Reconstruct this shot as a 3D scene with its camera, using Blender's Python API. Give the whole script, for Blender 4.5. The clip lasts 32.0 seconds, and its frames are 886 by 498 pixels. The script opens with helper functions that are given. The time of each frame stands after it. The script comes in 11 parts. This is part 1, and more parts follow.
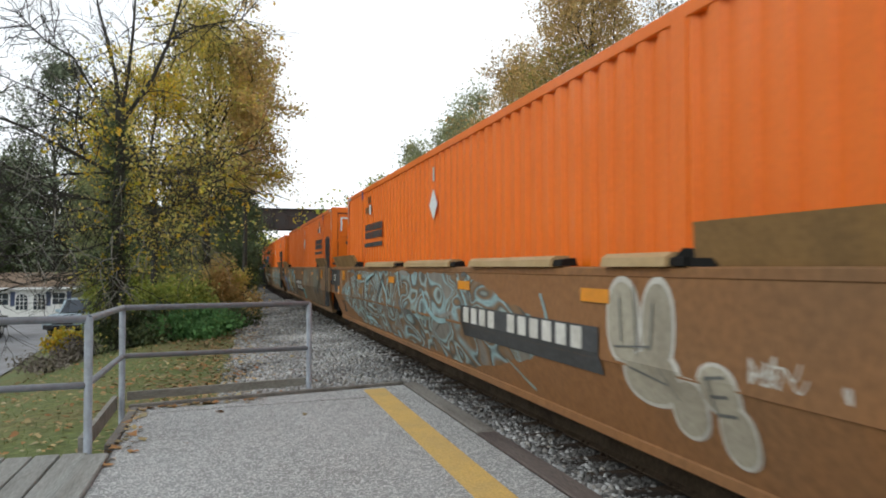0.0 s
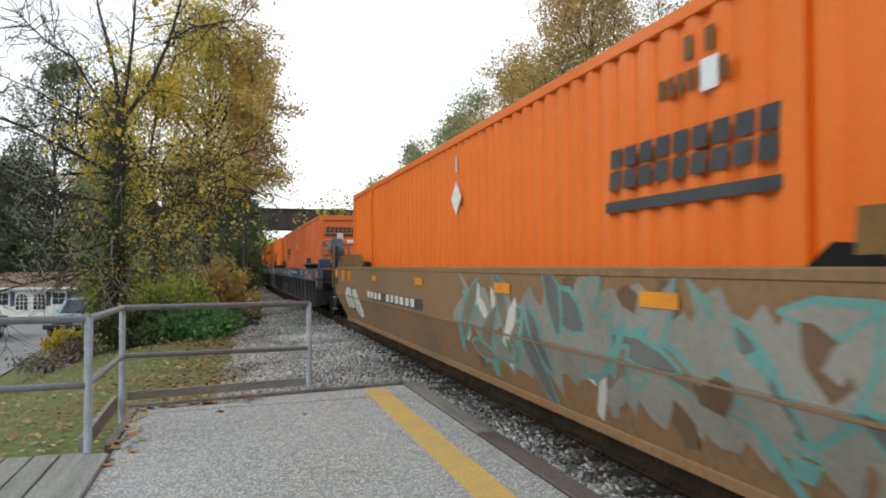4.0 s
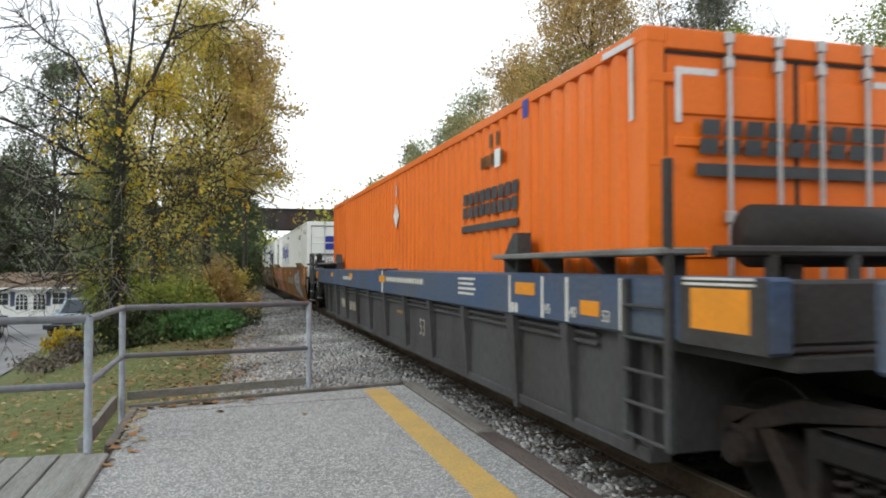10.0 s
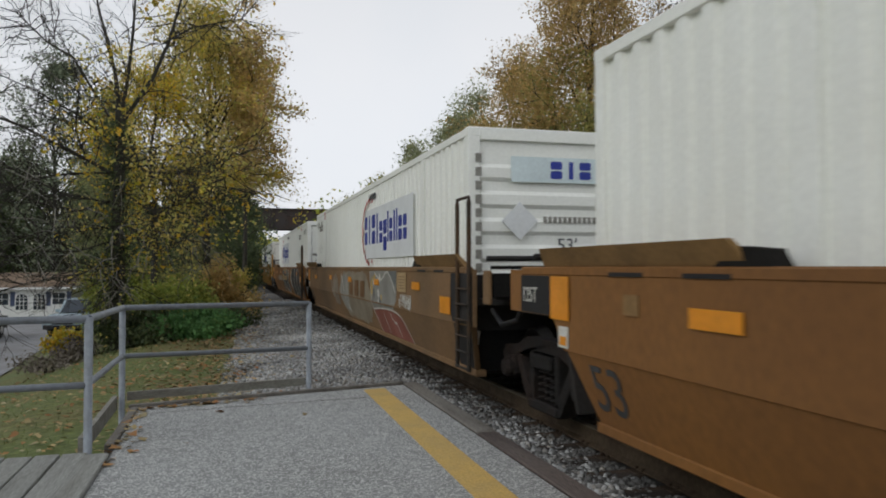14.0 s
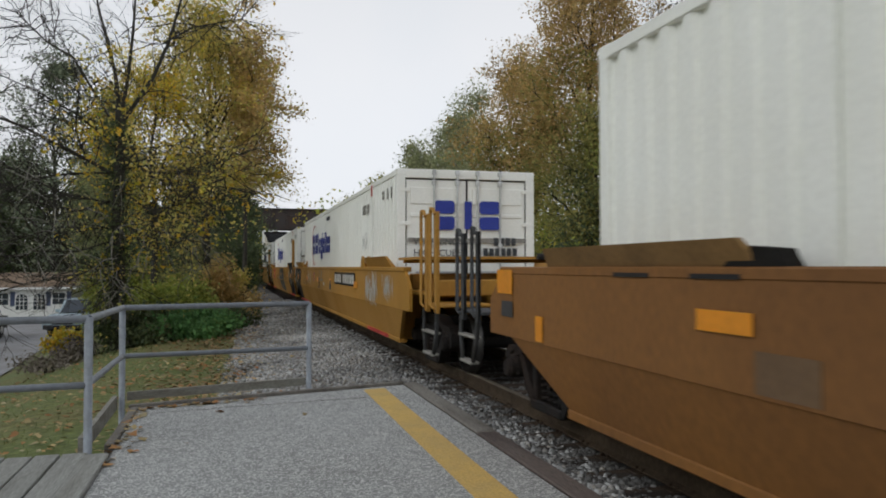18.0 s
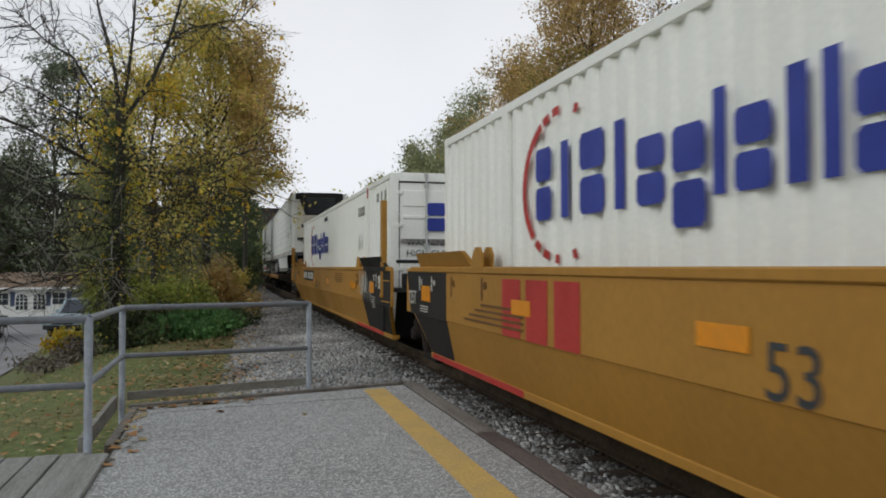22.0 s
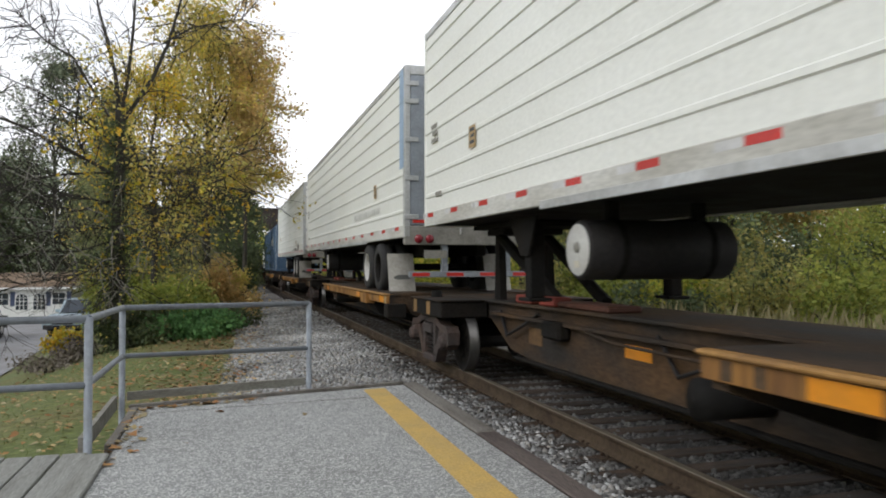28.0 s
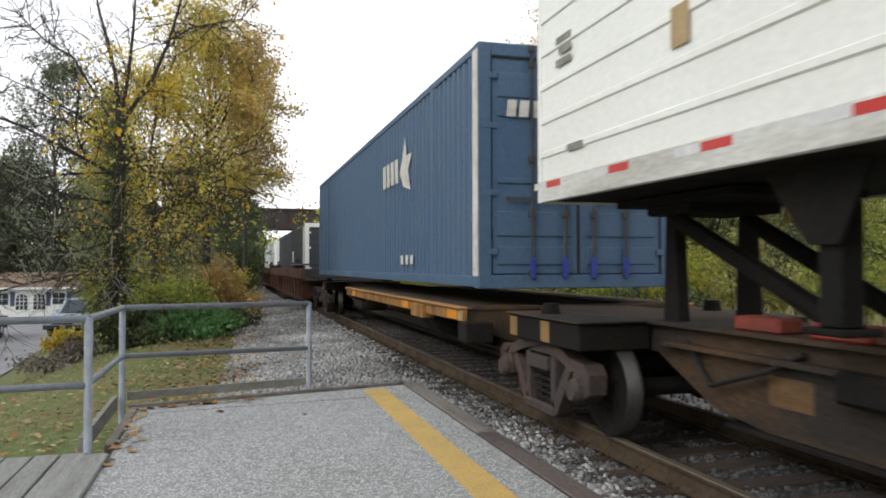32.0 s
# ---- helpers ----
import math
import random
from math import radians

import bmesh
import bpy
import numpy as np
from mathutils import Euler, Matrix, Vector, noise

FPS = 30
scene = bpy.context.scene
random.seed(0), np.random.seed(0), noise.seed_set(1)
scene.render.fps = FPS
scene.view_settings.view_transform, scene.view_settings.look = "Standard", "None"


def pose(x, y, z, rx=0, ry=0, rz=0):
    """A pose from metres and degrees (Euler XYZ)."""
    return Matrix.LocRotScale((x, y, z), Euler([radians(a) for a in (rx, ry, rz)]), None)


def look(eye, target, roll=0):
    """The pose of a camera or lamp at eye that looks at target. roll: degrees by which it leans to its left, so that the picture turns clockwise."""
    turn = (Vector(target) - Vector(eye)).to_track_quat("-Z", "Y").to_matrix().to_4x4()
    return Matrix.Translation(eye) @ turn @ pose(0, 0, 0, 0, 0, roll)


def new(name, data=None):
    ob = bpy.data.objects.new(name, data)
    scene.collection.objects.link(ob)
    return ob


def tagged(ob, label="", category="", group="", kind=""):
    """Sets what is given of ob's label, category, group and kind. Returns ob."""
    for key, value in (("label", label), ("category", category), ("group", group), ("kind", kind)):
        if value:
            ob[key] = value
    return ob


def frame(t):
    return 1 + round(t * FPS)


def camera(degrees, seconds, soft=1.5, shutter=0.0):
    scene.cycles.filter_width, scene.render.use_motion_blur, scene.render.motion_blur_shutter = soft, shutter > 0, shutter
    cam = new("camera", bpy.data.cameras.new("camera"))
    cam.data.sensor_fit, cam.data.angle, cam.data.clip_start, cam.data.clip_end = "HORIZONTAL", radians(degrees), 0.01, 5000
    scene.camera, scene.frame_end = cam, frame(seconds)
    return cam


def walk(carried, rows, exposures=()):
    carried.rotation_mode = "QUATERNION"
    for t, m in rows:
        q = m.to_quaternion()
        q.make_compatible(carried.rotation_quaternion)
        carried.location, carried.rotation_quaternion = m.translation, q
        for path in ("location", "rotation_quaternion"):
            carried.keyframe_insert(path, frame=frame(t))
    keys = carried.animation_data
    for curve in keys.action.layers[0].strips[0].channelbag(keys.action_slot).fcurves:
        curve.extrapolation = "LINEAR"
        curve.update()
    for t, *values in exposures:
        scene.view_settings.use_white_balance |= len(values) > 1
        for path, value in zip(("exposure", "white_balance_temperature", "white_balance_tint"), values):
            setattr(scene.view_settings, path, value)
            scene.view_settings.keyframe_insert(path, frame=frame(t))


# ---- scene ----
# The camera stands on a low platform beside a railway; x is across the track, y runs along it, z = 0 is the rail's top.
EYE = Vector((0.0, 0.0, 1.533))
cam = camera(61.04, 32.0, soft=1.85, shutter=0.17)
STAND = look(EYE, EYE + Vector((0.27260, 0.96184, 0.02332)), -0.12)
walk(cam, [(0.0, STAND), (32.0, STAND)],
     [(0.0, -0.10, 6300, 6), (1.0, 0.0, 6310, 6), (2.0, 0.03, 6320, 6), (3.0, -0.03, 6320, 6), (5.0, 0.08, 6350, 6), (9.0, 0.08, 6350, 6), (11.5, -0.02, 6300, 6), (12.0, -0.18, 6320, 7), (12.5, -0.56, 6340, 8), (13.0, -0.68, 6350, 8), (16.0, -0.74, 6350, 8), (17.0, -0.80, 6350, 8), (18.0, -0.68, 6350, 8), (18.4, -0.40, 6350, 8), (19.0, -0.68, 6350, 8), (20.0, -0.74, 6350, 8), (21.3, -0.74, 6350, 8), (22.0, -0.64, 6350, 8), (23.0, -0.60, 6350, 8), (24.0, -0.64, 6350, 8), (25.0, -0.20, 6400, 9), (26.0, -0.12, 6400, 9), (30.0, -0.04, 6450, 10), (31.0, -0.01, 6450, 10), (32.0, 0.13, 6450, 10)])

# ---- light: a bright overcast sky and a weak, wide sun ----
SUN_UP, SUN_TURN = radians(34), radians(238)
world = bpy.data.worlds.new("overcast_sky")
scene.world = world
world.use_nodes = True
wn, wl = world.node_tree.nodes, world.node_tree.links
sky = wn.new("ShaderNodeTexSky")
sky.sky_type, sky.sun_disc = "NISHITA", False
sky.sun_elevation, sky.sun_rotation = SUN_UP, SUN_TURN
sky.air_density, sky.dust_density, sky.ozone_density = 1.0, 4.0, 1.0
pale = wn.new("ShaderNodeHueSaturation")
pale.inputs["Saturation"].default_value = 0.18
pale.inputs["Value"].default_value = 0.75
cloud = wn.new("ShaderNodeTexNoise")
cloud.inputs["Scale"].default_value, cloud.inputs["Detail"].default_value = 1.6, 5.0
cloud_ramp = wn.new("ShaderNodeValToRGB")
cloud_ramp.color_ramp.elements[0].position, cloud_ramp.color_ramp.elements[0].color = 0.3, (7.2, 7.6, 8.2, 1)
cloud_ramp.color_ramp.elements[1].position, cloud_ramp.color_ramp.elements[1].color = 0.62, (8.4, 8.35, 8.6, 1)
deck = wn.new("ShaderNodeMix")
deck.data_type = "RGBA"
deck.inputs["Factor"].default_value = 0.82
coords = wn.new("ShaderNodeTexCoord")
wl.new(coords.outputs["Generated"], cloud.inputs["Vector"])
wl.new(sky.outputs["Color"], pale.inputs["Color"])
wl.new(cloud.outputs["Fac"], cloud_ramp.inputs["Fac"])
wl.new(pale.outputs["Color"], deck.inputs["A"])
wl.new(cloud_ramp.outputs["Color"], deck.inputs["B"])
# the cloud deck is thinner and brighter towards the horizon
height_of, fade, graded = wn.new("ShaderNodeSeparateXYZ"), wn.new("ShaderNodeMapRange"), wn.new("ShaderNodeVectorMath")
fade.interpolation_type = "SMOOTHSTEP"
fade.inputs["From Min"].default_value, fade.inputs["From Max"].default_value = 0.05, 0.95
fade.inputs["To Min"].default_value, fade.inputs["To Max"].default_value = 1.46, 0.86
graded.operation = "MULTIPLY"
wl.new(coords.outputs["Generated"], height_of.inputs["Vector"])
wl.new(height_of.outputs["Z"], fade.inputs["Value"])
wl.new(deck.outputs["Result"], graded.inputs[0])
wl.new(fade.outputs["Result"], graded.inputs[1])
wl.new(graded.outputs["Vector"], wn["Background"].inputs["Color"])
wn["Background"].inputs["Strength"].default_value = 0.134
sun = new("sun", bpy.data.lights.new("sun", "SUN"))
sun.data.energy, sun.data.angle, sun.data.color = 1.0, radians(30), (1.0, 0.985, 0.95)
sun.matrix_basis = look((0, 0, 0), (-math.sin(SUN_TURN) * math.cos(SUN_UP), -math.cos(SUN_TURN) * math.cos(SUN_UP), -math.sin(SUN_UP)))

# ---- the track's line ----
XC, BEND, RADIUS, SPEED = 4.101, 62.0, 400.0, 10.013


def track_x(s):
    return XC + max(0.0, s - BEND) ** 2 / (2 * RADIUS)


def track_pose(s, half=7.5):
    a, b = track_x(s - half), track_x(s + half)
    return pose((a + b) / 2, s, 0, 0, 0, -math.degrees(math.atan2(b - a, 2 * half)))


# ---- materials ----
def mat(name, col, rough=0.6, metal=0.0, col2=None, s1=1.5, s2=25.0, amount=0.5, fine=0.2, bump=0.15, bscale=60.0, stretch=(1, 1, 1), rand=0.0, spec=0.4, island=0.0):
    m = bpy.data.materials.new(name)
    m.use_nodes = True
    n, l = m.node_tree.nodes, m.node_tree.links
    p = n["Principled BSDF"]
    p.inputs["Roughness"].default_value, p.inputs["Metallic"].default_value = rough, metal
    p.inputs["Specular IOR Level"].default_value = spec
    tc, mp = n.new("ShaderNodeTexCoord"), n.new("ShaderNodeMapping")
    mp.inputs["Scale"].default_value = stretch
    l.new(tc.outputs["Object"], mp.inputs["Vector"])

    def noise_at(scale, detail=5.0):
        t = n.new("ShaderNodeTexNoise")
        t.inputs["Scale"].default_value, t.inputs["Detail"].default_value = scale, detail
        l.new(mp.outputs["Vector"], t.inputs["Vector"])
        return t

    def ramp(a, b, va=0.0, vb=1.0):
        r = n.new("ShaderNodeMapRange")
        r.inputs["From Min"].default_value, r.inputs["From Max"].default_value = a, b
        r.inputs["To Min"].default_value, r.inputs["To Max"].default_value = va, vb
        return r

    big, small = noise_at(s1), noise_at(s2)
    r1 = ramp(0.42, 0.68, 0.0, amount)
    l.new(big.outputs["Fac"], r1.inputs["Value"])
    mix = n.new("ShaderNodeMix")
    mix.data_type = "RGBA"
    c2 = col2 if col2 else tuple(c * 0.6 for c in col)
    mix.inputs["A"].default_value, mix.inputs["B"].default_value = (*col, 1), (*c2, 1)
    l.new(r1.outputs["Result"], mix.inputs["Factor"])
    hsv = n.new("ShaderNodeHueSaturation")
    r2 = ramp(0.3, 0.7, 1 - fine, 1 + fine)
    l.new(small.outputs["Fac"], r2.inputs["Value"])
    l.new(mix.outputs["Result"], hsv.inputs["Color"])
    value = r2.outputs["Result"]
    for source, k in ((("ShaderNodeObjectInfo", "Random"), rand), (("ShaderNodeNewGeometry", "Random Per Island"), island)):
        if k:
            oi, r3, mul = n.new(source[0]), ramp(0, 1, 1 - k, 1 + k), n.new("ShaderNodeMath")
            mul.operation = "MULTIPLY"
            l.new(oi.outputs[source[1]], r3.inputs["Value"])
            l.new(value, mul.inputs[0])
            l.new(r3.outputs["Result"], mul.inputs[1])
            value = mul.outputs["Value"]
    l.new(value, hsv.inputs["Value"])
    l.new(hsv.outputs["Color"], p.inputs["Base Color"])
    r4 = ramp(0.3, 0.7, max(0.05, rough - 0.12), min(1, rough + 0.12))
    l.new(big.outputs["Fac"], r4.inputs["Value"])
    l.new(r4.outputs["Result"], p.inputs["Roughness"])
    if bump:
        bt, bn = noise_at(bscale, 3.0), n.new("ShaderNodeBump")
        bn.inputs["Strength"].default_value, bn.inputs["Distance"].default_value = bump, 0.02
        l.new(bt.outputs["Fac"], bn.inputs["Height"])
        l.new(bn.outputs["Normal"], p.inputs["Normal"])
    return m


def shades(name, stops, rough=0.7, spec=0.2, sheer=0.0):
    """One of several colours for each loose piece of a mesh (leaves, stones)."""
    m = bpy.data.materials.new(name)
    m.use_nodes = True
    n, l = m.node_tree.nodes, m.node_tree.links
    p = n["Principled BSDF"]
    p.inputs["Roughness"].default_value, p.inputs["Specular IOR Level"].default_value = rough, spec
    g, r = n.new("ShaderNodeNewGeometry"), n.new("ShaderNodeValToRGB")
    r.color_ramp.interpolation = "LINEAR"
    while len(r.color_ramp.elements) < len(stops):
        r.color_ramp.elements.new(0.5)
    for i, c in enumerate(stops):
        r.color_ramp.elements[i].position = i / max(1, len(stops) - 1)
        r.color_ramp.elements[i].color = (*c, 1)
    tc, nt, hs, mr = n.new("ShaderNodeTexCoord"), n.new("ShaderNodeTexNoise"), n.new("ShaderNodeHueSaturation"), n.new("ShaderNodeMapRange")
    nt.inputs["Scale"].default_value = 0.6
    l.new(tc.outputs["Object"], nt.inputs["Vector"])
    mr.inputs["From Min"].default_value, mr.inputs["From Max"].default_value = 0.3, 0.7
    mr.inputs["To Min"].default_value, mr.inputs["To Max"].default_value = 0.62, 1.3
    l.new(nt.outputs["Fac"], mr.inputs["Value"])
    clump, each, total = n.new("ShaderNodeMapRange"), n.new("ShaderNodeMath"), n.new("ShaderNodeMath")
    nc = n.new("ShaderNodeTexNoise")
    nc.inputs["Scale"].default_value, nc.inputs["Detail"].default_value = 0.9, 3.0
    l.new(tc.outputs["Object"], nc.inputs["Vector"])
    kin = 0.42 if sheer else 0.12
    clump.inputs["From Min"].default_value, clump.inputs["From Max"].default_value = 0.32, 0.68
    clump.inputs["To Min"].default_value, clump.inputs["To Max"].default_value = 0.0, kin
    l.new(nc.outputs["Fac"], clump.inputs["Value"])
    each.operation, each.inputs[1].default_value = "MULTIPLY", 1.0 - kin
    l.new(g.outputs["Random Per Island"], each.inputs[0])
    l.new(clump.outputs["Result"], total.inputs[0])
    l.new(each.outputs["Value"], total.inputs[1])
    l.new(total.outputs["Value"], r.inputs["Fac"])
    l.new(r.outputs["Color"], hs.inputs["Color"])
    l.new(mr.outputs["Result"], hs.inputs["Value"])
    l.new(hs.outputs["Color"], p.inputs["Base Color"])
    if sheer:
        tr, mx = n.new("ShaderNodeBsdfTranslucent"), n.new("ShaderNodeMixShader")
        mx.inputs["Fac"].default_value = sheer
        l.new(hs.outputs["Color"], tr.inputs["Color"])
        l.new(p.outputs["BSDF"], mx.inputs[1])
        l.new(tr.outputs["BSDF"], mx.inputs[2])
        l.new(mx.outputs["Shader"], n["Material Output"].inputs["Surface"])
    return m


ORANGE = mat("orange_paint", (0.76, 0.160, 0.005), 0.5, col2=(0.67, 0.135, 0.007), s1=0.8, amount=0.6, fine=0.05, bump=0.03)
FADED = mat("faded_orange_paint", (0.72, 0.165, 0.035), 0.6, col2=(0.62, 0.135, 0.03), s1=0.9, amount=0.6, fine=0.07, bump=0.04)
WHITE = mat("white_container_paint", (0.86, 0.87, 0.83), 0.5, col2=(0.78, 0.78, 0.73), s1=0.7, amount=0.5, fine=0.04, bump=0.02)
PANEL = mat("pale_panel_paint", (0.75, 0.77, 0.785), 0.5, fine=0.05, bump=0.02, amount=0.2)
NAVY = mat("weathered_blue_paint", (0.058, 0.112, 0.195), 0.55, col2=(0.088, 0.135, 0.20), s1=0.8, amount=0.6, fine=0.12, bump=0.04)
STANDGREY = mat("slate_grey_stand_paint", (0.10, 0.125, 0.16), 0.6, col2=(0.065, 0.072, 0.08), s1=3, amount=0.8, fine=0.2, bump=0.06)
CHARCOAL = mat("charcoal_container_paint", (0.05, 0.055, 0.062), 0.6, s1=1.0, fine=0.1)
TAN = mat("weathered_brown_car_paint", (0.245, 0.112, 0.040), 0.72, col2=(0.175, 0.100, 0.050), s1=0.55, amount=0.9, fine=0.2, bump=0.06, stretch=(1, 1, 0.6))
KHAKI = mat("faded_khaki_brown_car_paint", (0.232, 0.130, 0.060), 0.75, col2=(0.178, 0.118, 0.066), s1=0.6, amount=0.9, fine=0.2, bump=0.06, stretch=(1, 1, 0.5))
LIP = mat("dull_ochre_paint", (0.26, 0.15, 0.055), 0.75, col2=(0.18, 0.11, 0.048), s1=1.6, amount=0.8, fine=0.15)
RUSTY = mat("red_brown_car_paint", (0.225, 0.098, 0.022), 0.7, col2=(0.165, 0.074, 0.023), s1=0.5, amount=0.9, fine=0.15, bump=0.05, stretch=(1, 1, 0.5))
RUSTDUST = mat("dusty_tan_brown_car_paint", (0.200, 0.112, 0.048), 0.75, col2=(0.150, 0.095, 0.050), s1=0.6, amount=0.9, fine=0.16)
YELLOW = mat("golden_yellow_car_paint", (0.40, 0.20, 0.028), 0.6, col2=(0.31, 0.157, 0.03), s1=0.5, amount=0.7, fine=0.1, bump=0.03, stretch=(1, 1, 0.5))
BLUE = mat("blue_sill_paint", (0.046, 0.078, 0.150), 0.6, col2=(0.085, 0.095, 0.112), s1=0.7, amount=0.9, fine=0.22, bump=0.05)
RIBGREY = mat("grimy_warm_grey_side_steel", (0.066, 0.065, 0.068), 0.75, col2=(0.044, 0.040, 0.039), s1=0.8, amount=0.9, fine=0.22, bump=0.08, spec=0.25, stretch=(1, 1, 0.4))
SHELF = mat("pale_grey_walkway_steel", (0.17, 0.175, 0.17), 0.7, col2=(0.11, 0.105, 0.10), s1=2.0, amount=0.8, fine=0.15, bump=0.1)
GREY = mat("grimy_grey_steel", (0.064, 0.066, 0.069), 0.75, col2=(0.044, 0.040, 0.038), s1=0.9, amount=0.9, fine=0.2, bump=0.08, spec=0.25)
BLACK = mat("black_car_paint", (0.017, 0.017, 0.019), 0.65, col2=(0.034, 0.029, 0.025), s1=0.8, amount=0.8, fine=0.2, bump=0.05, spec=0.22)
GRIME = mat("dark_grimy_cast_steel", (0.011, 0.0105, 0.010), 0.82, col2=(0.021, 0.017, 0.014), s1=2.5, amount=0.8, fine=0.25, bump=0.2, bscale=40, spec=0.14)
DARKRED = mat("dark_red_brown_car_paint", (0.09, 0.035, 0.022), 0.75, s1=0.7, amount=0.8, fine=0.2)
CAST = mat("rusty_grey_cast_steel", (0.018, 0.0165, 0.016), 0.78, col2=(0.036, 0.025, 0.021), s1=2.5, amount=0.9, fine=0.28, bump=0.2, bscale=40, spec=0.18)
FRAMERUST = mat("rust_brown_cast_frame_steel", (0.060, 0.050, 0.048), 0.75, col2=(0.095, 0.062, 0.050), s1=2.5, amount=0.9, fine=0.25, bump=0.2, bscale=40, spec=0.25)
TREAD = mat("polished_wheel_steel", (0.085, 0.082, 0.08), 0.45, 0.7, fine=0.15, bump=0.02)
STEEL = mat("bright_lock_rod_steel", (0.48, 0.48, 0.48), 0.45, 0.6, fine=0.1, bump=0.03)
ALU = mat("dull_aluminium", (0.55, 0.56, 0.56), 0.42, 0.5, col2=(0.38, 0.38, 0.37), s1=2.0, amount=0.7, fine=0.12, bump=0.04)
TRAILER = mat("white_trailer_skin", (0.82, 0.83, 0.79), 0.45, col2=(0.74, 0.745, 0.70), s1=0.9, amount=0.6, fine=0.05, bump=0.03, stretch=(1, 0.5, 1))
BASERAIL = mat("grimy_bottom_rail_aluminium", (0.60, 0.595, 0.56), 0.5, col2=(0.40, 0.385, 0.34), s1=1.4, s2=18, amount=0.9, fine=0.14, bump=0.05, stretch=(1, 0.5, 2))
CREAM = mat("cream_plastic_cowl", (0.60, 0.57, 0.48), 0.5, col2=(0.47, 0.42, 0.32), s1=1.2, amount=0.7, fine=0.08)
RUBBER = mat("worn_tyre_rubber", (0.022, 0.022, 0.023), 0.8, col2=(0.040, 0.038, 0.036), s1=3, amount=0.8, fine=0.2, bump=0.1)
RIM = mat("white_wheel_rim", (0.52, 0.52, 0.50), 0.45, col2=(0.42, 0.40, 0.38), s1=4, amount=0.7, fine=0.1)
FLAP = mat("dusty_grey_mud_flap", (0.27, 0.26, 0.235), 0.8, col2=(0.19, 0.18, 0.16), s1=4, amount=0.8, fine=0.15)
INK = mat("dark_lettering_paint", (0.045, 0.05, 0.055), 0.6, fine=0.1, bump=0)
NAVYINK = mat("royal_blue_lettering_paint", (0.025, 0.045, 0.32), 0.5, fine=0.08, bump=0)
BROWNINK = mat("brown_lettering_paint", (0.15, 0.07, 0.02), 0.6, fine=0.1, bump=0)
REDINK = mat("red_lettering_paint", (0.45, 0.035, 0.03), 0.55, fine=0.1, bump=0)
WHITEINK = mat("white_lettering_paint", (0.62, 0.61, 0.57), 0.6, col2=(0.45, 0.43, 0.38), s1=5, amount=0.8, fine=0.1, bump=0)
REFLECT = mat("amber_reflective_tape", (0.72, 0.27, 0.012), 0.4, col2=(0.55, 0.22, 0.02), s1=3, fine=0.08, bump=0)
TARP = mat("light_blue_tape", (0.30, 0.42, 0.58), 0.5, col2=(0.36, 0.46, 0.58), s1=3, fine=0.1, bump=0.1)
GHOST = mat("ghost_of_removed_lettering", (0.70, 0.70, 0.67), 0.6, fine=0.15, bump=0)
REDBLOCK = mat("dull_red_block_paint", (0.24, 0.04, 0.025), 0.65, col2=(0.12, 0.035, 0.025), s1=3, amount=0.8, fine=0.15)
REDTAPE = mat("red_reflective_tape", (0.55, 0.03, 0.02), 0.35, fine=0.1, bump=0)
SILVER = mat("silver_reflective_tape", (0.62, 0.62, 0.62), 0.35, fine=0.1, bump=0)
TAILLAMP = mat("red_tail_lamp_lens", (0.22, 0.02, 0.03), 0.3, fine=0.1, bump=0)
GALV = mat("galvanised_pipe", (0.30, 0.33, 0.37), 0.5, 0.35, col2=(0.23, 0.245, 0.26), s1=4, amount=0.7, fine=0.12, bump=0.05)
RAILSTEEL = mat("rusty_rail_side", (0.078, 0.056, 0.036), 0.8, col2=(0.045, 0.030, 0.022), s1=2.5, amount=0.8, fine=0.25, bump=0.2, spec=0.2)
RAILHEAD = mat("worn_rail_head", (0.16, 0.135, 0.10), 0.5, 0.35, col2=(0.10, 0.08, 0.06), fine=0.12, bump=0.03)
TIEWOOD = mat("dark_weathered_tie_wood", (0.026, 0.020, 0.017), 0.85, col2=(0.075, 0.05, 0.033), s1=3, amount=0.8, fine=0.3, bump=0.5, bscale=25, stretch=(0.3, 3, 3), rand=0.25)
TIMBER = mat("weathered_edge_timber", (0.185, 0.172, 0.152), 0.85, col2=(0.10, 0.086, 0.075), s1=1.6, amount=0.9, fine=0.28, bump=0.6, bscale=30, stretch=(3, 0.4, 3), rand=0.15)
DARKTIMBER = mat("dark_creosoted_edge_timber", (0.115, 0.092, 0.082), 0.85, col2=(0.055, 0.042, 0.040), s1=1.4, amount=0.9, fine=0.3, bump=0.6, bscale=30, stretch=(3, 0.4, 3), rand=0.15)
PLANK = mat("grey_weathered_plank", (0.255, 0.258, 0.24), 0.85, col2=(0.17, 0.168, 0.152), s1=2.0, amount=0.8, fine=0.22, bump=0.5, bscale=35, stretch=(4, 0.4, 4), rand=0.18)
KICK = mat("pale_weathered_kick_board", (0.27, 0.265, 0.235), 0.85, col2=(0.19, 0.175, 0.15), s1=3, amount=0.8, fine=0.2, bump=0.4, stretch=(0.5, 3, 3))
CONCRETE = mat("dark_stained_abutment_stone", (0.075, 0.072, 0.062), 0.9, col2=(0.045, 0.05, 0.035), s1=0.5, amount=0.9, fine=0.25, bump=0.4, bscale=6)
GIRDER = mat("dark_rusty_girder_steel", (0.050, 0.042, 0.040), 0.75, col2=(0.085, 0.050, 0.038), s1=0.6, amount=0.8, fine=0.2, bump=0.1)
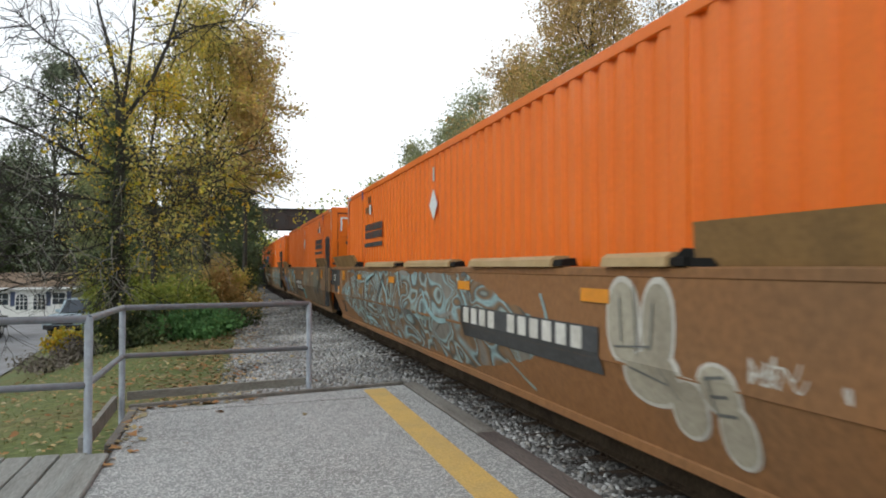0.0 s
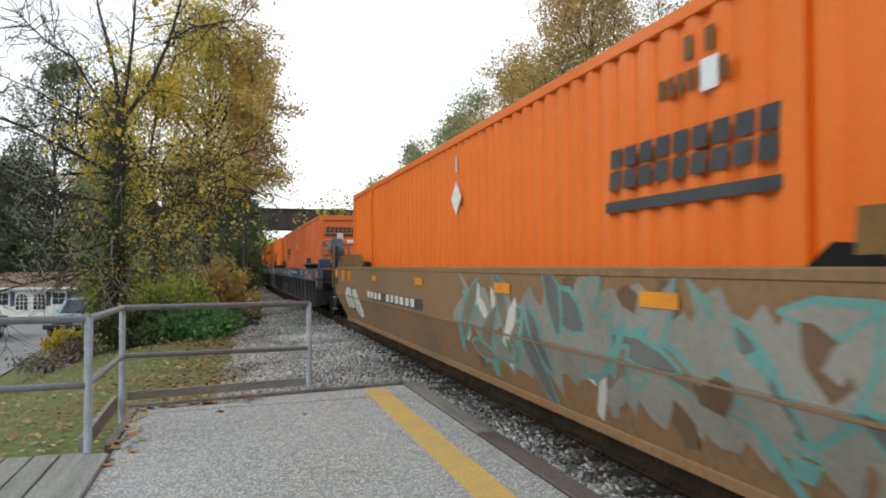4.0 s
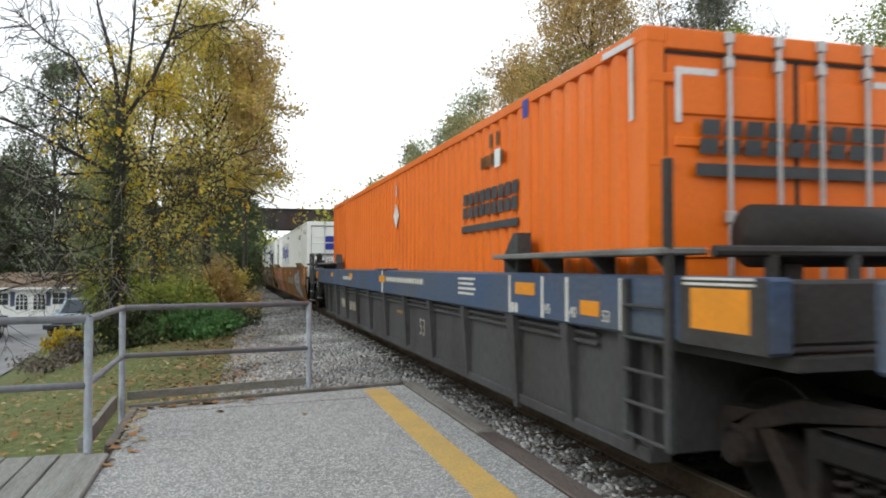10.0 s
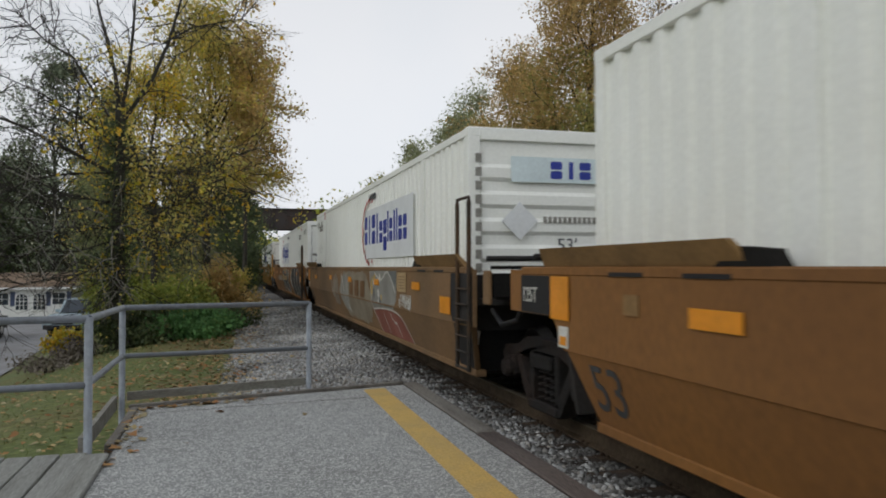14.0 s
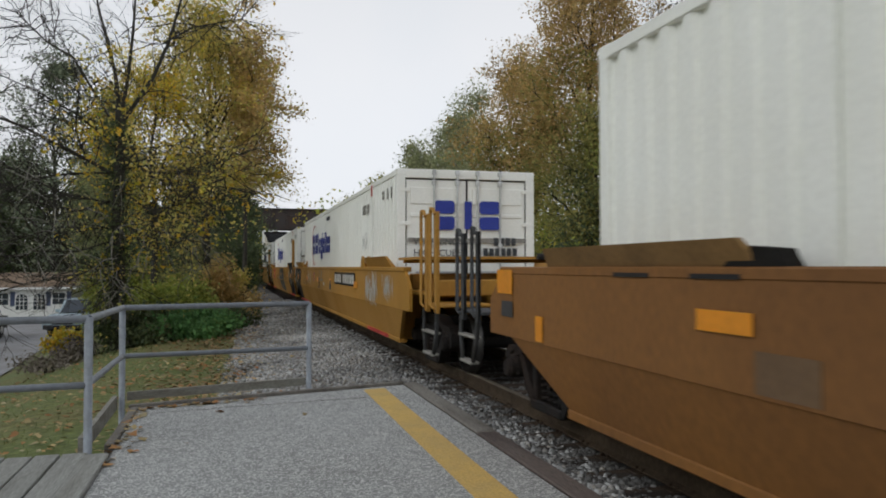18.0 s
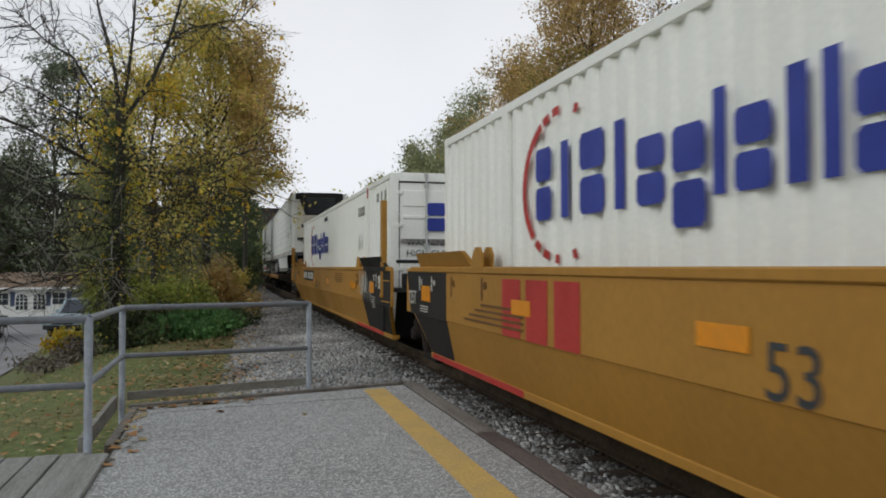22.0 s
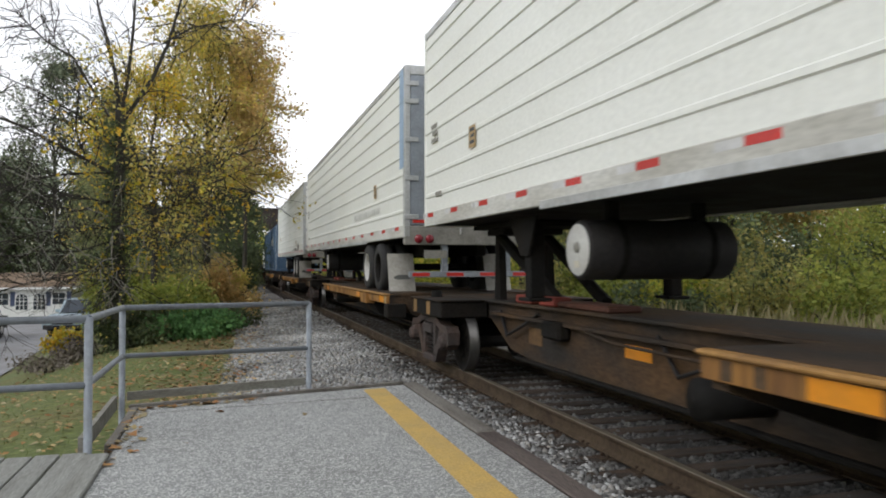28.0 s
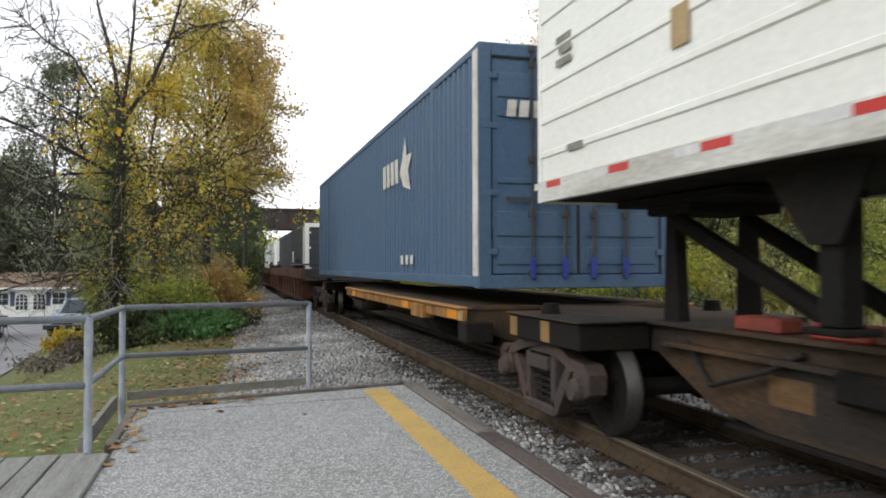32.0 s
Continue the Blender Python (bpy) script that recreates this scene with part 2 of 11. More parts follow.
BARK = mat("grey_brown_bark", (0.050, 0.044, 0.038), 0.9, col2=(0.032, 0.033, 0.024), s1=4, amount=0.9, fine=0.3, bump=0.8, bscale=18, stretch=(2, 2, 0.5))
PALEBARK = mat("pale_grey_bark", (0.26, 0.245, 0.22), 0.9, col2=(0.15, 0.14, 0.125), s1=4, amount=0.8, fine=0.25, bump=0.5, bscale=18)
GROUND = mat("patchy_autumn_lawn", (0.115, 0.142, 0.040), 0.95, col2=(0.165, 0.15, 0.06), s1=0.35, s2=9, amount=0.85, fine=0.35, bump=0.8, bscale=14)
DRIVE = mat("grey_drive_asphalt", (0.26, 0.26, 0.27), 0.9, col2=(0.20, 0.19, 0.185), s1=0.4, amount=0.7, fine=0.15, bump=0.2)
BALLAST = mat("pale_ballast_bed", (0.20, 0.19, 0.18), 0.95, col2=(0.12, 0.11, 0.10), s1=1.1, s2=16, amount=0.7, fine=0.45, bump=1.0, bscale=16)
# oil stain and the shade under the train, both put into the colour
OILSHADE_BED = mat("oily_shaded_ballast_bed", (0.028, 0.027, 0.026), 0.9, col2=(0.045, 0.042, 0.04), s1=1.1, s2=16, amount=0.7, fine=0.4, bump=1.0, bscale=16)
SPINE = mat("grimy_dark_spine_steel", (0.030, 0.026, 0.023), 0.75, col2=(0.10, 0.058, 0.029), spec=0.2, s1=1.1, amount=0.9, fine=0.28, bump=0.1, stretch=(1, 0.5, 1.5))
RUBRAIL = mat("grimy_ochre_rub_rail_paint", (0.13, 0.072, 0.028), 0.7, col2=(0.055, 0.04, 0.03), s1=1.3, s2=14, amount=1.0, fine=0.3, bump=0.08, stretch=(1, 0.7, 1.6))
RUSTGOLD = mat("rust_streaked_golden_rail_paint", (0.30, 0.145, 0.036), 0.68, col2=(0.14, 0.066, 0.024), s1=1.8, s2=14, amount=1.0, fine=0.25, bump=0.06, stretch=(1, 1.6, 0.3))
FLANGE = mat("worn_ochre_flange_paint", (0.33, 0.175, 0.05), 0.65, col2=(0.20, 0.11, 0.045), s1=1.6, amount=0.9, fine=0.18, bump=0.05)
FLAPWHITE = mat("dirty_white_mud_flap", (0.40, 0.385, 0.35), 0.75, col2=(0.26, 0.25, 0.22), s1=3, amount=0.8, fine=0.12)
LINE = mat("worn_yellow_line_paint", (0.60, 0.40, 0.12), 0.8, col2=(0.50, 0.36, 0.15), s1=2.5, s2=60, amount=0.8, fine=0.2, bump=0.5, bscale=90)
HOUSEWALL = mat("white_house_siding", (0.80, 0.80, 0.80), 0.7, fine=0.05, bump=0.1, amount=0.2)
SHINGLE = mat("brown_roof_shingles", (0.23, 0.165, 0.115), 0.9, col2=(0.17, 0.12, 0.085), s1=1.5, s2=12, amount=0.7, fine=0.2, bump=0.4, bscale=8)
DARKGLASS = mat("dark_window_glass", (0.035, 0.045, 0.06), 0.12, fine=0.1, bump=0, spec=0.6)
SHUTTER = mat("navy_shutter_paint", (0.07, 0.09, 0.16), 0.7, fine=0.1)
CARPAINT = mat("pale_grey_blue_car_paint", (0.33, 0.41, 0.46), 0.3, fine=0.06, bump=0)
STONES = shades("ballast_stones", [(0.11, 0.11, 0.11), (0.28, 0.283, 0.28), (0.46, 0.463, 0.46), (0.33, 0.305, 0.27), (0.2, 0.2, 0.2), (0.62, 0.625, 0.62)], 0.9, 0.15)
# stones darkened by oil, and further to stand for the train's shade
OILSHADE_STONES = shades("oily_shaded_ballast_stones", [(0.055, 0.052, 0.05), (0.10, 0.097, 0.094), (0.16, 0.157, 0.152), (0.085, 0.08, 0.075), (0.24, 0.236, 0.23)], 0.85, 0.2)
LEAF_YELLOW = shades("yellow_leaves", [(0.735, 0.546, 0.039), (0.497, 0.462, 0.057), (0.772, 0.462, 0.048), (0.294, 0.336, 0.057), (0.826, 0.63, 0.057)], sheer=0.45)
LEAF_GOLD = shades("green_gold_leaves", [(0.74, 0.60, 0.16), (0.54, 0.51, 0.15), (0.72, 0.52, 0.15), (0.43, 0.45, 0.14), (0.82, 0.64, 0.17), (0.35, 0.38, 0.12)], sheer=0.5)
LEAF_RUST = shades("rust_orange_leaves", [(0.64, 0.40, 0.155), (0.53, 0.37, 0.15), (0.48, 0.36, 0.15), (0.70, 0.47, 0.20), (0.39, 0.345, 0.14), (0.60, 0.31, 0.12)], sheer=0.45)
LEAF_GREEN = shades("green_leaves", [(0.19, 0.27, 0.06), (0.29, 0.35, 0.08), (0.40, 0.41, 0.09), (0.16, 0.21, 0.06), (0.52, 0.43, 0.08)], sheer=0.45)
LEAF_DARK = shades("dark_green_leaves", [(0.066, 0.098, 0.051), (0.101, 0.140, 0.066), (0.140, 0.164, 0.074), (0.078, 0.105, 0.066), (0.195, 0.195, 0.086)], sheer=0.3)
LEAF_GREY = shades("grey_green_leaves", [(0.186, 0.216, 0.131), (0.285, 0.296, 0.164), (0.219, 0.261, 0.11), (0.372, 0.319, 0.164), (0.143, 0.182, 0.11)], sheer=0.4)
LEAF_OLIVE = shades("olive_leaves", [(0.30, 0.32, 0.11), (0.42, 0.37, 0.12), (0.235, 0.275, 0.10), (0.47, 0.38, 0.12), (0.19, 0.23, 0.09)], sheer=0.42)
LEAF_SAGE = shades("pale_sage_leaves", [(0.30, 0.34, 0.21), (0.40, 0.41, 0.25), (0.34, 0.39, 0.19), (0.46, 0.42, 0.25), (0.24, 0.29, 0.18)], sheer=0.45)
LEAF_DUSK = shades("dusky_grey_green_leaves", [(0.17, 0.185, 0.17), (0.26, 0.26, 0.225), (0.165, 0.20, 0.155), (0.32, 0.29, 0.225), (0.21, 0.245, 0.185)], sheer=0.35)
LEAF_HAZE = shades("pale_dusky_leaves", [(0.17, 0.205, 0.14), (0.25, 0.275, 0.18), (0.16, 0.205, 0.14), (0.31, 0.31, 0.21)], 0.85)
LEAF_BUSH = shades("mixed_bush_leaves", [(0.27, 0.37, 0.07), (0.50, 0.53, 0.08), (0.19, 0.28, 0.06), (0.70, 0.56, 0.09), (0.37, 0.44, 0.08), (0.60, 0.36, 0.09)], sheer=0.45)
LEAF_VERD = shades("fresh_green_leaves", [(0.10, 0.22, 0.075), (0.14, 0.29, 0.10), (0.09, 0.19, 0.07), (0.19, 0.31, 0.10)], sheer=0.35)
LEAF_FALLEN = shades("fallen_leaves", [(0.306, 0.206, 0.084), (0.342, 0.157, 0.063), (0.405, 0.323, 0.158), (0.198, 0.142, 0.079), (0.45, 0.412, 0.252)], 0.8)
GRASS = shades("grass_blades", [(0.105, 0.145, 0.036), (0.15, 0.18, 0.05), (0.125, 0.155, 0.042), (0.21, 0.21, 0.078)], 0.8)
WEED = shades("dry_weeds", [(0.34, 0.29, 0.16), (0.26, 0.23, 0.11), (0.40, 0.34, 0.20), (0.18, 0.20, 0.075)], 0.85)
TWIGS = shades("grey_twigs", [(0.2, 0.17, 0.14), (0.27, 0.235, 0.195), (0.16, 0.135, 0.115)], 0.9)


def speckled(name, a, b, c):
    """Asphalt with exposed pale aggregate."""
    m = mat(name, a, 0.9, col2=b, s1=0.5, s2=7, amount=0.6, fine=0.14, bump=0)
    n, l = m.node_tree.nodes, m.node_tree.links
    p = n["Principled BSDF"]
    tc, vo, vr, mx = n.new("ShaderNodeTexCoord"), n.new("ShaderNodeTexVoronoi"), n.new("ShaderNodeValToRGB"), n.new("ShaderNodeMix")
    vo.inputs["Scale"].default_value = 85.0
    l.new(tc.outputs["Object"], vo.inputs["Vector"])
    sep = n.new("ShaderNodeSeparateColor")
    l.new(vo.outputs["Color"], sep.inputs["Color"])
    vr.color_ramp.elements[0].position, vr.color_ramp.elements[1].position = 0.50, 0.95
    l.new(sep.outputs["Red"], vr.inputs["Fac"])
    mx.data_type = "RGBA"
    base = p.inputs["Base Color"].links[0].from_socket
    l.new(vr.outputs["Color"], mx.inputs["Factor"])
    l.new(base, mx.inputs["A"])
    mx.inputs["B"].default_value = (*c, 1)
    l.new(mx.outputs["Result"], p.inputs["Base Color"])
    bn = n.new("ShaderNodeBump")
    bn.inputs["Strength"].default_value, bn.inputs["Distance"].default_value = 0.7, 0.006
    bn.invert = True
    l.new(vo.outputs["Distance"], bn.inputs["Height"])
    l.new(bn.outputs["Normal"], p.inputs["Normal"])
    return m


PAVING = speckled("exposed_aggregate_paving", (0.25, 0.256, 0.252), (0.178, 0.178, 0.17), (0.6, 0.605, 0.59))


def swirl(name, stops, scale, twist):
    """Sprayed graffiti paint: soft swirling fields of several colours."""
    m = bpy.data.materials.new(name)
    m.use_nodes = True
    n, l = m.node_tree.nodes, m.node_tree.links
    p = n["Principled BSDF"]
    p.inputs["Roughness"].default_value = 0.68
    tc, mp, nt, rp, fine, mr, hs = n.new("ShaderNodeTexCoord"), n.new("ShaderNodeMapping"), n.new("ShaderNodeTexNoise"), n.new("ShaderNodeValToRGB"), n.new("ShaderNodeTexNoise"), n.new("ShaderNodeMapRange"), n.new("ShaderNodeHueSaturation")
    mp.inputs["Rotation"].default_value = (0.5, 0, 0)
    mp.inputs["Scale"].default_value = (1, 0.8, 1.35)
    nt.inputs["Scale"].default_value, nt.inputs["Detail"].default_value, nt.inputs["Distortion"].default_value = scale, 0.6, twist
    l.new(tc.outputs["Object"], mp.inputs["Vector"])
    l.new(mp.outputs["Vector"], nt.inputs["Vector"])
    e = rp.color_ramp.elements
    e[0].position, e[0].color = stops[0][0], (*stops[0][1], 1)
    e[1].position, e[1].color = stops[-1][0], (*stops[-1][1], 1)
    for pos, col in stops[1:-1]:
        e.new(pos).color = (*col, 1)
    l.new(nt.outputs["Fac"], rp.inputs["Fac"])
    fine.inputs["Scale"].default_value, fine.inputs["Detail"].default_value = 6.0, 6.0
    l.new(tc.outputs["Object"], fine.inputs["Vector"])
    mr.inputs["From Min"].default_value, mr.inputs["From Max"].default_value, mr.inputs["To Min"].default_value, mr.inputs["To Max"].default_value = 0.3, 0.7, 0.78, 1.2
    l.new(fine.outputs["Fac"], mr.inputs["Value"])
    l.new(rp.outputs["Color"], hs.inputs["Color"])
    l.new(mr.outputs["Result"], hs.inputs["Value"])
    l.new(hs.outputs["Color"], p.inputs["Base Color"])
    return m


def spray(name, a, b, c, scale=1.6, bands=5.0):
    """Sprayed graffiti paint: swirling bands of three colours."""
    m = bpy.data.materials.new(name)
    m.use_nodes = True
    n, l = m.node_tree.nodes, m.node_tree.links
    p = n["Principled BSDF"]
    p.inputs["Roughness"].default_value = 0.65
    tc, wv, rp = n.new("ShaderNodeTexCoord"), n.new("ShaderNodeTexNoise"), n.new("ShaderNodeValToRGB")
    wv.inputs["Scale"].default_value, wv.inputs["Detail"].default_value, wv.inputs["Distortion"].default_value = scale, 1.0, bands
    l.new(tc.outputs["Object"], wv.inputs["Vector"])
    e = rp.color_ramp.elements
    e[0].position, e[0].color, e[1].position, e[1].color = 0.36, (*a, 1), 0.64, (*a, 1)
    for pos, col in ((0.43, b), (0.47, c), (0.50, b), (0.57, c), (0.59, a)):
        k = e.new(pos)
        k.color = (*col, 1)
    l.new(wv.outputs["Fac"], rp.inputs["Fac"])
    l.new(rp.outputs["Color"], p.inputs["Base Color"])
    return m


PAINT_CREAM = mat("cream_spray_paint", (0.48, 0.42, 0.30), 0.65, fine=0.12, bump=0, amount=0.6)
PAINT_STONE = mat("stone_grey_spray_paint", (0.36, 0.33, 0.26), 0.65, col2=(0.25, 0.22, 0.17), s1=2.0, fine=0.14, bump=0, amount=0.9)
PAINT_ICE = mat("pale_ice_blue_spray_paint", (0.30, 0.46, 0.49), 0.65, col2=(0.23, 0.34, 0.36), fine=0.12, bump=0, amount=0.8)
PAINT_MOSS = mat("grey_green_spray_paint", (0.25, 0.31, 0.28), 0.65, col2=(0.17, 0.21, 0.19), s1=2.0, fine=0.14, bump=0, amount=0.9)
PAINT_TEAL = mat("teal_spray_paint", (0.13, 0.30, 0.28), 0.65, fine=0.12, bump=0, amount=0.6)
PAINT_ASH = mat("ash_grey_spray_paint", (0.26, 0.25, 0.225), 0.65, col2=(0.19, 0.18, 0.16), fine=0.12, bump=0, amount=0.8)
PAINT_UMBER = mat("umber_spray_paint", (0.14, 0.085, 0.045), 0.65, fine=0.12, bump=0, amount=0.6)
PAINT_SLATE = mat("slate_grey_spray_paint", (0.13, 0.135, 0.13), 0.65, col2=(0.09, 0.09, 0.085), fine=0.12, bump=0, amount=0.8)
PAINT_TAUPE = mat("taupe_spray_paint", (0.20, 0.155, 0.11), 0.65, col2=(0.15, 0.12, 0.09), fine=0.12, bump=0, amount=0.8)
PAINT_BLUE = mat("blue_spray_paint", (0.10, 0.20, 0.36), 0.65, col2=(0.13, 0.16, 0.22), fine=0.15, bump=0, amount=0.9)
TANPANEL = mat("tan_notice_panel_paint", (0.40, 0.28, 0.14), 0.65, col2=(0.33, 0.22, 0.10), s1=2, amount=0.7, fine=0.1, bump=0)
PAINT_CORAL = mat("coral_red_spray_paint", (0.52, 0.115, 0.055), 0.65, col2=(0.42, 0.15, 0.08), fine=0.12, bump=0, amount=0.7)
PAINT_BONE = mat("bone_white_spray_paint", (0.55, 0.53, 0.48), 0.65, col2=(0.44, 0.42, 0.38), fine=0.12, bump=0, amount=0.7)
PAINT_SOOT = mat("soot_black_spray_paint", (0.03, 0.034, 0.036), 0.6, fine=0.12, bump=0, amount=0.6)
PAINT_SUN = mat("ochre_yellow_spray_paint", (0.50, 0.34, 0.10), 0.65, fine=0.12, bump=0, amount=0.6)
_ice, _mist, _bark, _coal, _ash = (0.27, 0.40, 0.42), (0.26, 0.31, 0.29), (0.20, 0.112, 0.048), (0.085, 0.078, 0.066), (0.19, 0.175, 0.15)
G_WILD = swirl("turquoise_wild_style_graffiti", [(0.30, _ash), (0.36, _bark), (0.405, _coal), (0.43, _ice), (0.455, _ash), (0.475, _bark), (0.505, _coal), (0.53, _mist), (0.555, _ice), (0.575, _bark), (0.61, _coal), (0.64, _ice), (0.70, _ash)], 1.15, 1.3)
G_FADED = swirl("faded_khaki_bubble_graffiti", [(0.34, (0.215, 0.165, 0.11)), (0.44, (0.19, 0.15, 0.105)), (0.47, (0.26, 0.235, 0.185)), (0.50, (0.205, 0.155, 0.10)), (0.60, (0.225, 0.175, 0.12)), (0.66, (0.17, 0.135, 0.095))], 0.9, 1.2)
PAINT_LILAC = mat("lilac_grey_spray_paint", (0.31, 0.285, 0.295), 0.65, col2=(0.23, 0.21, 0.20), s1=1.5, fine=0.15, bump=0, amount=0.9)
PAINT_KHAKI = mat("faded_khaki_spray_paint", (0.235, 0.195, 0.14), 0.68, col2=(0.19, 0.155, 0.11), s1=1.5, fine=0.15, bump=0, amount=0.9)
PAINT_RUST = mat("rust_orange_spray_paint", (0.33, 0.145, 0.05), 0.66, col2=(0.26, 0.125, 0.055), fine=0.14, bump=0, amount=0.8)
PAINT_INKBLUE = mat("blue_black_spray_paint", (0.043, 0.053, 0.058), 0.62, fine=0.15, bump=0, amount=0.6)
PAINT_HAZE = mat("pale_blue_panel_paint", (0.66, 0.76, 0.79), 0.55, fine=0.06, bump=0, amount=0.4)
PAINT_DUN = mat("dun_brown_spray_paint", (0.215, 0.150, 0.088), 0.68, col2=(0.185, 0.128, 0.075), s1=1.5, fine=0.15, bump=0, amount=0.8)
PAINT_CHROME = mat("silver_spray_paint", (0.44, 0.43, 0.44), 0.55, col2=(0.34, 0.325, 0.33), s1=3.0, fine=0.12, bump=0, amount=0.6)
PAINT_BLUEGREY = mat("blue_grey_spray_paint", (0.19, 0.215, 0.24), 0.65, fine=0.12, bump=0, amount=0.6)
PAINT_SAGE = mat("faded_sage_spray_paint", (0.205, 0.195, 0.145), 0.68, col2=(0.225, 0.175, 0.115), s1=1.2, fine=0.15, bump=0, amount=0.8)
PAINT_BRICK = mat("dull_brick_red_spray_paint", (0.25, 0.075, 0.05), 0.66, col2=(0.19, 0.07, 0.05), s1=1.6, fine=0.15, bump=0, amount=0.8)
PAINT_SEPIA = mat("sepia_spray_paint", (0.13, 0.095, 0.062), 0.68, fine=0.15, bump=0, amount=0.7)


# ---- mesh helpers ----
class Geo:
    """Gathers vertices and faces of one mesh."""

    def __init__(self):
        self.v, self.f = [], []

    def add(self, verts, faces):
        k = len(self.v)
        self.v += [tuple(p) for p in verts]
        self.f += [tuple(i + k for i in q) for q in faces]
        return self

    def box(self, x0, x1, y0, y1, z0, z1, c=0.0):
        lo, hi = (min(x0, x1), min(y0, y1), min(z0, z1)), (max(x0, x1), max(y0, y1), max(z0, z1))
        if c <= 0:
            return self.add([(x, y, z) for z in (lo[2], hi[2]) for x, y in ((lo[0], lo[1]), (hi[0], lo[1]), (hi[0], hi[1]), (lo[0], hi[1]))],
                            [(3, 2, 1, 0), (4, 5, 6, 7), (0, 1, 5, 4), (1, 2, 6, 5), (2, 3, 7, 6), (3, 0, 4, 7)])
        c = min(c, *((hi[i] - lo[i]) * 0.45 for i in range(3)))
        ids, verts, faces = {}, [], []
        signs = [(a, b, d) for a in (0, 1) for b in (0, 1) for d in (0, 1)]
        for s in signs:
            for ax in range(3):
                ids[s, ax] = len(verts)
                verts.append(tuple((hi[i] - (c if i != ax else 0)) if s[i] else (lo[i] + (c if i != ax else 0)) for i in range(3)))
        for ax in range(3):
            b, d = (ax + 1) % 3, (ax + 2) % 3
            for sg in (0, 1):
                ring = []
                for sb, sd in ((0, 0), (1, 0), (1, 1), (0, 1)):
                    s = [0, 0, 0]
                    s[ax], s[b], s[d] = sg, sb, sd
                    ring.append(ids[tuple(s), ax])
                faces.append(tuple(ring if sg else reversed(ring)))
            for sb in (0, 1):
                for sd in (0, 1):
                    s, t = [0, 0, 0], [0, 0, 0]
                    s[ax], t[ax] = 0, 1
                    s[b] = t[b] = sb
                    s[d] = t[d] = sd
                    s, t = tuple(s), tuple(t)
                    faces.append((ids[s, b], ids[t, b], ids[t, d], ids[s, d]))
        for s in signs:
            faces.append((ids[s, 0], ids[s, 1], ids[s, 2]))
        return self.add(verts, faces)

    def prism(self, outline, axis, a, b):
        """A closed outline, in the two other axes in order, drawn out along an axis from a to b."""
        def put(p, w):
            q = list(p)
            q.insert(axis, w)
            return q
        n = len(outline)
        verts = [put(p, a) for p in outline] + [put(p, b) for p in outline]
        faces = [tuple(range(n)), tuple(range(2 * n - 1, n - 1, -1))] + [(i, (i + 1) % n, n + (i + 1) % n, n + i) for i in range(n)]
        return self.add(verts, faces)

    def tube(self, points, radii, n=8, caps=True):
        points = [Vector(p) for p in points]
        if not hasattr(radii, "__len__"):
            radii = [radii] * len(points)
        verts, faces = [], []
        last = None
        for i, p in enumerate(points):
            d = (points[min(i + 1, len(points) - 1)] - points[max(i - 1, 0)]).normalized()
            side = last if last is not None else (Vector((0, 0, 1)) if abs(d.z) < 0.9 else Vector((1, 0, 0)))
            u = d.cross(side).normalized()
            w = u.cross(d).normalized()
            last = w
            for k in range(n):
                a = 2 * math.pi * k / n
                verts.append(p + radii[i] * (math.cos(a) * u + math.sin(a) * w))
        for i in range(len(points) - 1):
            for k in range(n):
                faces.append((i * n + k, i * n + (k + 1) % n, (i + 1) * n + (k + 1) % n, (i + 1) * n + k))
        if caps:
            faces += [tuple(range(n)), tuple(range((len(points) - 1) * n, len(points) * n))]
        return self.add(verts, faces)

    def lathe(self, profile, centre, axis=0, n=20):
        """Turns a profile of (along, radius) pairs about an axis through centre."""
        verts, faces, m = [], [], len(profile)
        o = [i for i in range(3) if i != axis]
        for k in range(n):
            a = 2 * math.pi * k / n
            for along, r in profile:
                q = list(centre)
                q[axis] += along
                q[o[0]] += r * math.cos(a)
                q[o[1]] += r * math.sin(a)
                verts.append(q)
        for k in range(n):
            for j in range(m - 1):
                faces.append((k * m + j, k * m + j + 1, ((k + 1) % n) * m + j + 1, ((k + 1) % n) * m + j))
        return self.add(verts, faces)

    def weld(self):
        """Joins corners that lie on one spot of the near side."""
        seen, v, at = {}, [], []
        for x, y, z in self.v:
            key = (round(y, 3), round(z, 3))
            if key not in seen:
                seen[key] = len(v)
                v.append((x, y, z))
            at.append(seen[key])
        self.f = [q for q in (tuple(dict.fromkeys(at[i] for i in f)) for f in self.f) if len(q) > 2]
        self.v = v
        return self

    def mesh(self, name, smooth=False):
        me = bpy.data.meshes.new(name)
        me.from_pydata(self.v, [], self.f)
        if smooth:
            me.polygons.foreach_set("use_smooth", [True] * len(me.polygons))
        me.update()
        return me


def part(name, geo, material, parent, label="", smooth=False, at=None):
    me = geo if isinstance(geo, bpy.types.Mesh) else geo.mesh(name, smooth)
    if not me.materials:
        me.materials.append(material)
    ob = new(name, me)
    ob.parent = parent
    if at:
        ob.location = at
    return tagged(ob, label) if label else ob


def thing(name, label, category, at=(0, 0, 0), group="", kind=""):
    ob = new(name)
    ob.empty_display_size = 0.2
    ob.location = at
    return tagged(ob, label, category, group, kind)


def solid(name, geo, material, label="", category="", group="", kind="", smooth=False):
    me = geo if isinstance(geo, bpy.types.Mesh) else geo.mesh(name, smooth)
    me.materials.append(material)
    return tagged(new(name, me), label, category, group, kind)


rng = np.random.default_rng(7)


